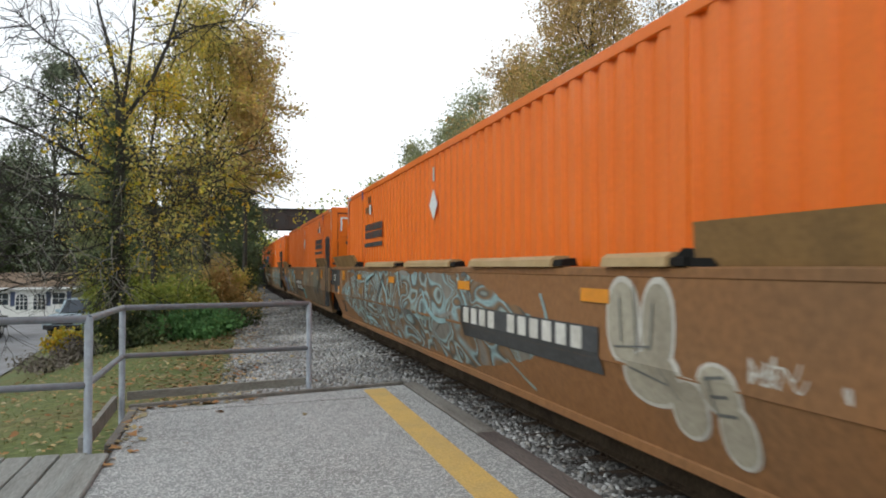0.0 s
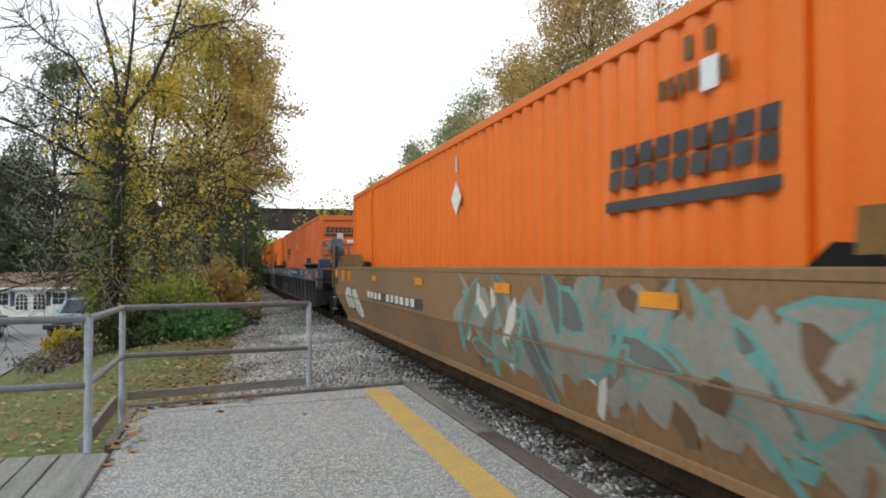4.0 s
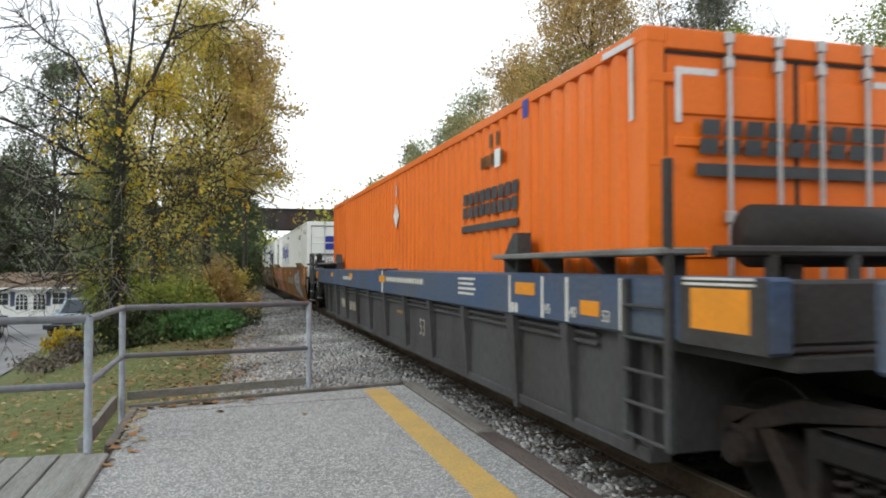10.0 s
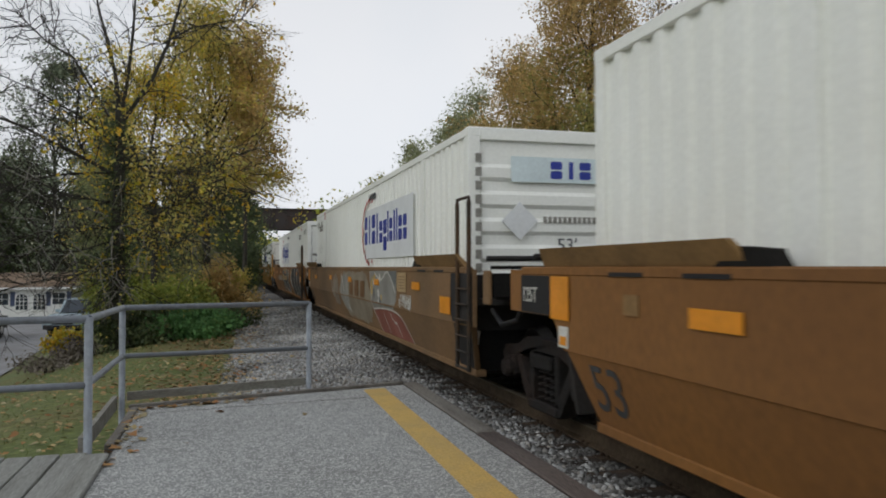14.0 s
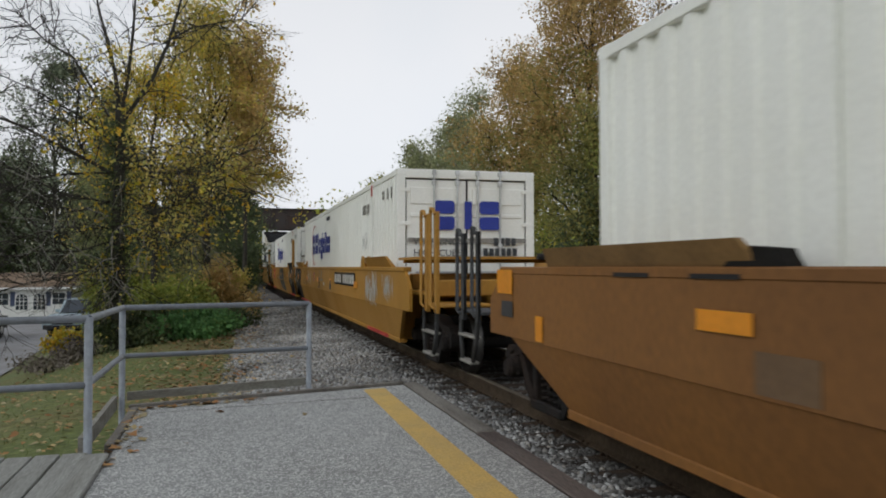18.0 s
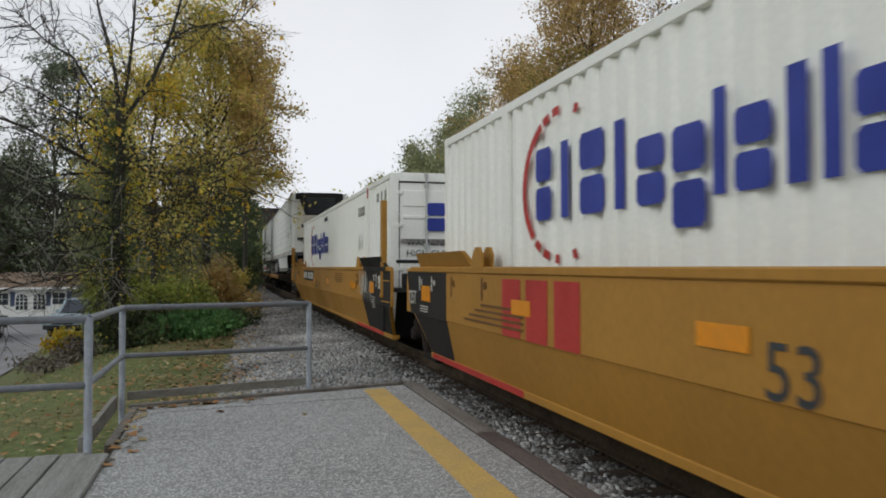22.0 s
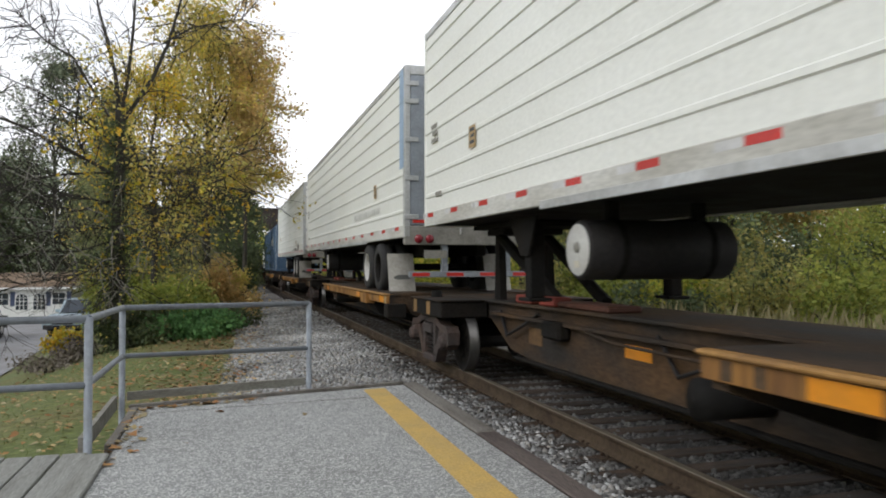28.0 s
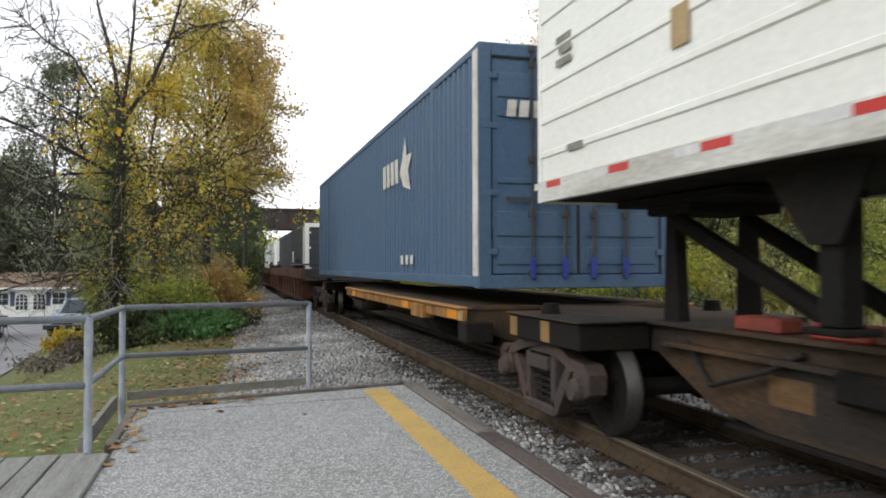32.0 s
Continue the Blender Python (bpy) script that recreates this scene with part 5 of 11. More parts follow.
tree("bare_pale_tree", "thin half-bare tree in the distance", 19.9, 60.71, 15.8, 5.3, 9000, 0.19, LEAF_SAGE, 61, 0.14, 0.15, 18, bark=PALEBARK, spray=0.4, fill=0.3)
tree("green_tree", "grey-green tree in the distance", 19.0, 75.59, 13.2, 8.0, 24000, 0.27, LEAF_SAGE, 63, 0.2, 0.1, 18, bark=PALEBARK, spray=0.45, fill=0.6)
tree("green_tree", "small olive tree beside the bridge", 17.6, 86.36, 11.4, 7.0, 16000, 0.30, LEAF_OLIVE, 65, 0.2, 0.08, 16, spray=0.45, fill=0.6)
# woods behind all
spots = []
for k in range(16):
    bearing = -16.6 + 1.29 * k
    x, y = plan(bearing, 97 + 9 * (k % 3))
    if bearing < 0.6:
        spots.append((x, y, ground_z(x, y) + 4.4, 5.4, 6.4 + (k % 4)))
tree_belt("dark_woods", "dark woods behind the house", spots, 6500, 0.38, LEAF_DARK, 71)
spots = []
for k in range(30):
    bearing = 10.8 + 2.3 * k
    x, y = plan(bearing, 60 + 7 * (k % 4))
    if y > -20:
        spots.append((x, y, ground_z(x, y) + 3.0, 5.0, 4.0 + (k % 3)))
tree_belt("autumn_woods", "mixed autumn woods beyond the track", spots, 4200, 0.32, LEAF_BUSH, 73)
spots = [(track_x(130 + 6 * k) + dx, 128 + 7 * k, 1.6 + 0.3 * k, 5.5, 2.6) for k in range(5) for dx in (-12, -6, 7, 14)]
spots += [(*plan(b, 138 + 5 * k), 3.2 + 0.4 * k, 4.6, 3.6) for k, b in enumerate((1.0, 2.0, 3.0, 4.0, 2.5))]
tree_belt("yellow_woods", "yellowing woods beyond the bridge", spots, 1500, 0.5, LEAF_BUSH, 75)
# unseen belt added behind the camera to keep low sky light off the track
spots = []
for k in range(15):
    x, y = plan(-48 - 9.5 * k, 27 + 4 * (k % 3))
    spots.append((x, y, ground_z(x, y) + 4.5, 5.2, 6.5 + (k % 3)))
tree_belt("autumn_woods", "unseen woods added behind the platform to block low sky light", spots, 3200, 0.5, LEAF_BUSH, 77)
# bushes along the left bank
for i, (bearing, dist, w, h, m, lab) in enumerate((
        (-0.2, 28.1, 2.0, 2.3, LEAF_RUST, "rusty yellow-red bush on the bank"), (-2.3, 29.2, 2.3, 2.3, LEAF_OLIVE, "olive-yellow bush on the bank"), (-3.6, 26.4, 2.6, 2.1, LEAF_GREEN, "leafy dark green bush on the bank"), (-4.9, 24.7, 2.4, 1.5, LEAF_GREEN, "leafy green bush under the bare tree"), (-7.9, 25.5, 1.5, 2.7, LEAF_GREEN, "bright yellow-green bush beside the bare trunk"), (-0.9, 23.2, 2.0, 0.5, LEAF_VERD, "low green ground cover beside the ballast"),
        (-7.4, 32.0, 2.2, 3.9, LEAF_GREEN, "tall green bush beside the drive"), (-6.2, 35.7, 4.2, 4.4, LEAF_DARK, "tall dark green bush behind the bare tree"), (-1.47, 39.8, 4.5, 4.2, LEAF_DARK, "tall dark ivy bush behind the ballast"), (-4.0, 33.0, 3.6, 3.6, LEAF_GREY, "dull green bush behind the bare tree"),
        (-4.18, 42.6, 5.0, 5.0, LEAF_DARK, "dark evergreen bush behind the bank"), (0.12, 51.9, 4.5, 4.4, LEAF_DARK, "dark ivy bush beside the bridge"), (-0.9, 34.3, 2.4, 2.3, LEAF_GOLD, "yellow bush beside the ballast"),
        (-2.45, 22.1, 2.6, 0.75, LEAF_VERD, "low fresh green ground bush"), (-5.31, 22.0, 2.4, 1.1, LEAF_DARK, "low ivy mound at the tree's foot"), (0.52, 60.1, 3.0, 2.2, LEAF_BUSH, "bush beside the ballast"),
        (-0.08, 24.4, 1.7, 0.75, LEAF_DARK, "low green weeds beside the ballast"), (-10.75, 32.5, 1.7, 0.85, LEAF_YELLOW, "bright yellow bush beside the drive"), (1.32, 68.2, 2.0, 1.6, LEAF_GREY, "grey brush beside the track"))):
    x, y = plan(bearing, dist)
    shrub("bush", lab, x, y, w, w * 0.8, h, int(2500 * w), 0.072 + 0.0016 * dist, m, 80 + i)
for i, (bearing, dist, w, h) in enumerate(((-12.2, 24.0, 1.6, 0.35), (-10.3, 23.2, 2.0, 0.40), (-8.6, 22.6, 1.8, 0.6), (-11.4, 21.6, 1.8, 0.3))):
    x, y = plan(bearing, dist)
    shrub("brush", "low tangle of grey-brown brush on the bank", x, y, w, w * 0.7, h, int(500 * w), 0.085, TWIGS, 110 + i, category="brush")
# undergrowth beyond the track
for i in range(26):
    bearing = 14 + 1.5 * i
    dist = 18.5 + 3.2 * (i % 4) + rng.uniform(-1, 1)
    x, y = plan(bearing, dist)
    if x < 9.6:
        continue
    shrub("bush", "leafy green and yellow bush beyond the track", x, y, 3.2, 2.6, 2.0 + 0.8 * (i % 3), 4600, 0.115, (LEAF_GREEN, LEAF_OLIVE, LEAF_DARK, LEAF_BUSH, LEAF_GREEN)[i % 5], 130 + i, group="bushes beyond the track")


def blades(name, label, n, place, high, material, category):
    at = np.array([place() for _ in range(n)])
    v = [np.array([(-0.05, 0, 0), (0.05, 0, 0), (0.02, 0.12, 0.65), (0.0, 0.3, 1.0)]), np.array([(-0.04, 0, 0), (0.05, 0, 0), (0.015, -0.1, 0.7), (0.0, -0.18, 1.0)])]
    me = scatter(name, v, [[(0, 1, 2, 3)], [(0, 1, 2, 3)]], at, high * rng.uniform(0.5, 1.3, n), turns(n, 0.75), material)
    tagged(new(name, me), label, category, kind="stuff")


def lawn_place():
    y = 7.2 + 14 * rng.random() ** 1.3
    x = rng.uniform(-8.5, -0.1 if y > 10 else -1.2)
    return x, y, ground_z(x, y) - 0.01


def weed_place():
    y = rng.uniform(4, 40)
    x = XC + 5.2 + abs(rng.normal(0, 2.2))
    return x, y, ground_z(x, y) - 0.02


blades("lawn_grass", "short yellowing grass of the lawn", 9000, lawn_place, 0.06, GRASS, "grass")
blades("dry_weeds", "dry tan weeds beyond the track", 11000, weed_place, 0.95, WEED, "weeds")


def fallen_leaves():
    at = []
    for _ in range(2800):
        x, y, z = lawn_place()
        at.append((x, y, z + 0.055))
    for _ in range(2200):
        y = 10.5 + 13 * rng.random()
        x = bed_left(y) + rng.normal(-0.55, 0.6)
        at.append((x, y, max(ground_z(x, y), bed_z(x, y) if x > bed_left(y) else -9) + 0.06))
    for _ in range(70):
        k = rng.random()
        x = -1.0 + 1.3 * k + rng.normal(0, 0.12)
        at.append((x, 8.72 + 0.24 * (x + 1) - abs(rng.normal(0, 0.09)), 0.012))
    for _ in range(75):
        at.append((-0.98 + abs(rng.normal(0, 0.08)), rng.uniform(6.3, 8.7), 0.012))
    for p in ((-0.35, 6.9), (0.75, 7.9), (0.35, 8.5), (-0.1, 8.3)):
        at.append((p[0], p[1], 0.012))
    at = np.array(at)
    me = scatter("fallen_leaves", LEAF_V, LEAF_F, at, rng.uniform(0.05, 0.13, len(at)), turns(len(at), 0.45), LEAF_FALLEN)
    tagged(new("fallen_leaves", me), "fallen brown, orange and yellow leaves", "leaves", kind="stuff")


fallen_leaves()


# ---- the train ----
MOVERS, WHEELS = [], []
WHEEL_R = 0.42


def lettering(parent, body, y, z, size, material, x=-1.53, name="lettering", wide=1.0):
    """Readable writing on a side that faces the platform; y is where it starts, farther along the train."""
    cu = bpy.data.curves.new("lettering", "FONT")
    cu.body, cu.size, cu.extrude = body, size, 0.002
    ob = bpy.data.objects.new("lettering", cu)
    me = bpy.data.meshes.new_from_object(ob)
    bpy.data.objects.remove(ob)
    me.materials.clear()
    me.transform(Matrix(((0, 0, -1, 0), (-wide, 0, 0, 0), (0, 1, 0, 0), (0, 0, 0, 1))))
    p = part(name, me, material, parent)
    p.location = (x, y, z)
    return p


def bars(parent, n, y, z, size, material, x=-1.53, wide=0.62, gap=0.2, slant=0.0, name="lettering", gaps=(), face=0, label="", split=False):
    """Writing as plain bars, a bar a character. face 0: on the side towards the platform; 1: on the end towards the camera."""
    for i in range(n):
        if i in gaps:
            continue
        a = i * size * (wide + gap)
        b = a + size * wide
        for lo, hi in (((0.0, 0.45), (0.54, 1.0)) if split else ((0.0, 1.0),)):
            o = [(a + lo * slant * size, lo * size), (b + lo * slant * size, lo * size), (b + hi * slant * size, hi * size), (a + hi * slant * size, hi * size)]
            if face == 0:
                g = Geo().prism([(y - p, z + q) for p, q in o], 0, x - 0.002, x + 0.001)
            else:
                g = Geo().prism([(x + p, z + q) for p, q in o], 1, y - 0.002, y + 0.001)
            part(name, g, material, parent, label)


def slab(parent, name, y0, y1, z0, z1, material, x=-1.53, label=""):
    return part(name, Geo().box(x - 0.002, x + 0.002, y0, y1, z0, z1), material, parent, label)


def diamond(parent, y, z, r, material, x, label="square placard turned on its corner"):
    g = Geo().prism([(y - r, z), (y, z - r), (y + r, z), (y, z + r)], 0, x - 0.004, x)
    ob = part("placard", g, material, parent, label)
    for dz in (-0.3 * r, 0.3 * r):
        part("crease", Geo().box(x - 0.006, x - 0.0035, y - 0.6 * r, y + 0.6 * r, z + dz - 0.005, z + dz + 0.005), GHOST, ob)
    return ob


# wheels and trucks
def wheelset_mesh():
    g = Geo()
    for sx in (-1, 1):
        prof = [(0.06, 0.0), (0.06, 0.10), (0.035, 0.13), (0.0, 0.30), (0.02, 0.36), (0.055, 0.365), (0.065, WHEEL_R - 0.012), (0.055, WHEEL_R), (-0.05, WHEEL_R + 0.002), (-0.07, WHEEL_R + 0.026), (-0.08, WHEEL_R + 0.01), (-0.08, 0.36), (-0.03, 0.35), (-0.04, 0.13), (-0.09, 0.10), (-0.09, 0.0)]
        g.lathe([(sx * a, r) for a, r in prof], (sx * 0.755, 0, 0), 0, 28)
        for k in range(6):
            a = math.pi / 3 * k
            c = (sx * 0.80, 0.2 * math.cos(a), 0.2 * math.sin(a))
            g.lathe([(0, 0.0), (0, 0.028), (sx * 0.015, 0.022), (sx * 0.015, 0.0)], c, 0, 6)
    g.lathe([(-1.02, 0.0), (-1.02, 0.07), (-0.6, 0.085), (0.6, 0.085), (1.02, 0.07), (1.02, 0.0)], (0, 0, 0), 0, 12)
    return g.mesh("wheelset", True)


def side_frame_mesh():
    g = Geo()
    top = [(-1.06, 0.46), (-1.12, 0.56), (-1.02, 0.66), (-0.72, 0.68), (-0.38, 0.80), (0.38, 0.80), (0.72, 0.68), (1.02, 0.66), (1.12, 0.56), (1.06, 0.46), (0.98, 0.56), (0.74, 0.57), (0.4, 0.67), (-0.4, 0.67), (-0.74, 0.57), (-0.98, 0.56)]
    half = len(top) // 2
    for i in range(half - 1):
        j = len(top) - 1 - i
        g.prism([top[i], top[i + 1], top[j - 1], top[j]], 0, -0.09, 0.09)
    for s in (-1, 1):
        g.prism([(s * 0.74, 0.58), (s * 0.62, 0.60), (s * 0.27, 0.16), (s * 0.30, 0.08), (s * 0.40, 0.10)], 0, -0.08, 0.08)
        g.box(-0.08, 0.08, s * 0.26, s * 0.36, 0.12, 0.72, 0.012)
        g.box(-0.10, 0.10, s * 0.78, s * 1.0, 0.33, 0.58, 0.03)
        g.prism([(s * 1.0, 0.36), (s * 1.10, 0.40), (s * 1.12, 0.58), (s * 1.0, 0.58)], 0, -0.085, 0.085)
        g.lathe([(-0.17, 0.0), (-0.17, 0.085), (-0.13, 0.11), (0.1, 0.11)], (0, s * 0.89, WHEEL_R), 0, 14)
    g.box(-0.10, 0.10, -0.36, 0.36, 0.07, 0.17, 0.02)
    g.box(-0.12, 0.12, -0.25, 0.25, 0.50, 0.64, 0.02)
    return g.mesh("side_frame")


def spring_mesh():
    g = Geo()
    for sy in (-0.14, 0.0, 0.14):
        pts = [(0.055 * math.cos(a), sy + 0.058 * math.sin(a), 0.17 + 0.33 * a / (2 * math.pi * 5)) for a in np.linspace(0, 2 * math.pi * 5, 41)]
        g.tube(pts, 0.018, 5)
    return g.mesh("spring", True)


MESHES = {"wheelset": (wheelset_mesh(), GRIME), "side_frame": (side_frame_mesh(), CAST), "rusty_frame": (side_frame_mesh(), FRAMERUST), "spring": (spring_mesh(), CAST)}
bolster = Geo().box(-1.02, 1.02, -0.23, 0.23, 0.42, 0.66, 0.03).lathe([(0.66, 0.0), (0.66, 0.24), (0.78, 0.24), (0.78, 0.0)], (0, 0, 0), 2, 14)
for sx in (-1, 1):
    bolster.box(sx * 0.55, sx * 0.75, -0.12, 0.12, 0.66, 0.76, 0.01)
    bolster.box(sx * 0.35, sx * 0.45, -0.75, 0.75, 0.34, 0.42)
MESHES["truck"] = (bolster.mesh("truck"), GRIME)
for me, m in MESHES.values():
    me.materials.append(m)
# the running surface of the wheels is worn bright
wheel_me = MESHES["wheelset"][0]
wheel_me.materials.append(TREAD)
for face in wheel_me.polygons:
    if min(math.hypot(wheel_me.vertices[v].co.y, wheel_me.vertices[v].co.z) for v in face.vertices) > WHEEL_R - 0.014:
        face.material_index = 1


def rail_truck(parent, y, frames=CAST):
    """A four-wheel truck: bolster, two cast side frames on springs, two wheelsets that roll."""
    t = part("truck", MESHES["truck"][0], GRIME, parent, "grimy four-wheel railway truck")
    t.location = (0, y, 0)
    for sx in (-1, 1):
        mesh = MESHES["side_frame"][0] if frames is CAST else MESHES["rusty_frame"][0]
        part("side_frame", mesh, frames, t, at=(sx * 1.0, 0, 0))
        part("spring", MESHES["spring"][0], GRIME, t, at=(sx * 1.0, 0, 0))
    for dy in (-0.89, 0.89):
        w = part("wheelset", MESHES["wheelset"][0], GRIME, t, at=(0, dy, WHEEL_R))
        WHEELS.append((w, dy))
    return t


def coupler(parent, y, way):
    g = Geo().box(-0.12, 0.12, y, y + way * 0.75, 0.76, 1.0, 0.03).box(-0.2, 0.2, y + way * 0.65, y + way * 0.98, 0.70, 1.05, 0.05)
    g.prism([(0.1, y + way * 0.9), (0.24, y + way * 0.98), (0.2, y + way * 1.12), (0.05, y + way * 1.05)], 2, 0.72, 1.03)
    c = part("coupler", g, GRIME, parent, "grimy knuckle coupler")
    part("air_hose", Geo().tube([(0.4, y + way * 0.2, 0.85), (0.42, y + way * 0.5, 0.6), (0.35, y + way * 0.85, 0.5), (0.2, y + way * 1.1, 0.62)], 0.025, 8), BLACK, c, smooth=True)


def ladder(parent, y0, y1, z0, z1, rungs, material, x=-1.5, thick=0.035, single=False):
    g = Geo()
    for y, top in ((y0, z1), (y1, 1.45 if single else z1)):
        g.box(x - thick, x + thick, y - 0.03, y + 0.03, z0, top, 0.008)
    lad = part("ladder", g, material, parent, "steel end ladder")
    for k in range(rungs):
        z = z0 + 0.03 + (1.25 - z0) * k / max(1, rungs - 1)
        part("rung", Geo().tube([(x - 0.02, y0, z), (x - 0.02, y1, z)], 0.014, 6), material, lad)
    if not single:
        part("hoop", Geo().tube([(x, y0, z1), (x, y0, z1 + 0.04), (x, y1, z1 + 0.04), (x, y1, z1)], 0.018, 6), material, lad)
    return lad


def side_x(z):
    return -1.52 if z >= 0.9 else -1.52 + (0.9 - z) / 0.59 * 0.18


def spray_patch(parent, y0, y1, z0, z1, material, seed, ragged=0.12, label="sprayed graffiti"):
    """Graffiti on the near side: an irregular sheet of paint that follows the side."""
    r = random.Random(seed)
    n = max(6, int((y1 - y0) / 0.12))
    g = Geo()
    for i in range(n + 1):
        k = i / n
        y = y0 + (y1 - y0) * k
        edge = min(1.0, 4 * k + 0.25, 4 * (1 - k) + 0.25)
        mid = (z0 + z1) / 2
        a = mid + (z0 - mid) * edge + r.uniform(0, ragged)
        b = mid + (z1 - mid) * edge - r.uniform(0, ragged)
        c = min(max(0.9, a), b)
        for z in (a, c, b):
            g.v.append((side_x(z) - 0.004, y + r.uniform(-0.03, 0.03), z))
    g.f = [(3 * i + j, 3 * i + j + 1, 3 * i + j + 4, 3 * i + j + 3) for i in range(n) for j in range(2)]
    return part("graffiti", g, material, parent, label)


def split_at_crease(poly):
    """The parts of a flat outline of (y, z) above and below the side's crease at z = 0.9."""
    out = []
    for keep in (1, -1):
        new_poly, n = [], len(poly)
        for i in range(n):
            a, b = poly[i], poly[(i + 1) % n]
            ia, ib = keep * (a[1] - 0.9) >= 0, keep * (b[1] - 0.9) >= 0
            if ia:
                new_poly.append(a)
            if ia != ib:
                k = (0.9 - a[1]) / (b[1] - a[1])
                new_poly.append((a[0] + k * (b[0] - a[0]), 0.9))
        if len(new_poly) > 2:
            out.append(new_poly)
    return out


def on_side(g, poly, off):
    for q in split_at_crease([(y, min(1.475, max(0.33, z))) for y, z in poly]):
        g.add([(side_x(z) - off, y, z) for y, z in q], [tuple(range(len(q)))])


def shards(parent, y0, y1, z0, z1, materials, count, seed, long=0.9):
    """Wild-style graffiti: slanting blades of several colours laid over each other."""
    r = random.Random(seed)
    geos = [Geo() for _ in materials]
    for i in range(count):
        m = r.randrange(len(materials))
        cy, cz = r.uniform(y0, y1), r.uniform(z0, z1)
        a, l, w = r.choice((0.5, 0.9, 1.2, 2.2, 2.6)) + r.gauss(0, 0.2), long * r.uniform(0.35, 1.0), r.uniform(0.05, 0.16)
        c, s = math.cos(a), math.sin(a)
        pts = []
        for p, q in ((-l / 2, -w * r.uniform(0.2, 1)), (l * 0.1, -w * 0.8), (l / 2, -w * r.uniform(0.0, 0.7)), (l / 2 - 0.05, w * 0.4), (0, w), (-l / 2, w * r.uniform(0.3, 1))):
            pts.append((cy + p * c - q * s, cz + p * s + q * c))
        if all(z0 - 0.12 < z < z1 + 0.08 for _, z in pts):
            on_side(geos[m], pts, 0.005 + 0.00004 * i)
    for g, m in zip(geos, materials):
        if g.v:
            tagged(part("graffiti", g, m, parent), "wild-style graffiti strokes", kind="stuff")


def wild_style(parent, y0, y1, z0, z1, outline, fills, count, seed, long=1.5, thick=(0.10, 0.24), turn=(0.75, 1.0, 2.3, 2.5, 0.15)):
    """Wild-style graffiti: long bent blades, each with a bright outline and a dull fill, crossing each other."""
    r = random.Random(seed)
    edge, inner = Geo(), [Geo() for _ in fills]
    for i in range(count):
        cy, cz = y0 + (y1 - y0) * (i + r.random()) / count, r.uniform(z0 + 0.1, z1 - 0.1)
        a, l, w = r.choice(turn) + r.gauss(0, 0.15), long * r.uniform(0.5, 1.0), r.uniform(*thick)
        c, s, bend = math.cos(a), math.sin(a), r.uniform(-0.25, 0.25)
        line = [(-0.5, 0.15), (-0.3, 0.7), (0.0, 1.0), (0.3, 0.75), (0.5, 0.1)]
        up = [(k * l, w * f + bend * l * (0.25 - k * k)) for k, f in line]
        low = [(k * l, -w * f * 0.6 + bend * l * (0.25 - k * k)) for k, f in reversed(line)]

        def put(g, ring, off):
            on_side(g, [(cy + p * c - q * s, cz + p * s + q * c) for p, q in ring], off)
        m = r.randrange(len(fills))
        ring = up + low
        mid = (0.0, bend * l * 0.2)
        thin = [(mid[0] + (p - mid[0]) * (1 - 0.11 / l), mid[1] + (q - mid[1]) * max(0.2, 1 - 0.05 / w)) for p, q in ring]
        n = len(up)
        for k in range(n - 1):
            put(edge, [up[k], up[k + 1], low[n - 2 - k], low[n - 1 - k]], 0.005 + 0.0001 * i)
            tu, tl = thin[:n], thin[n:]
            put(inner[m], [tu[k], tu[k + 1], tl[n - 2 - k], tl[n - 1 - k]], 0.00505 + 0.0001 * i)
    tagged(part("graffiti", edge, outline, parent), "bright outlines of wild-style graffiti", kind="stuff")
    for g, m in zip(inner, fills):
        if g.v:
            tagged(part("graffiti", g, m, parent), "dull fills of wild-style graffiti", kind="stuff")


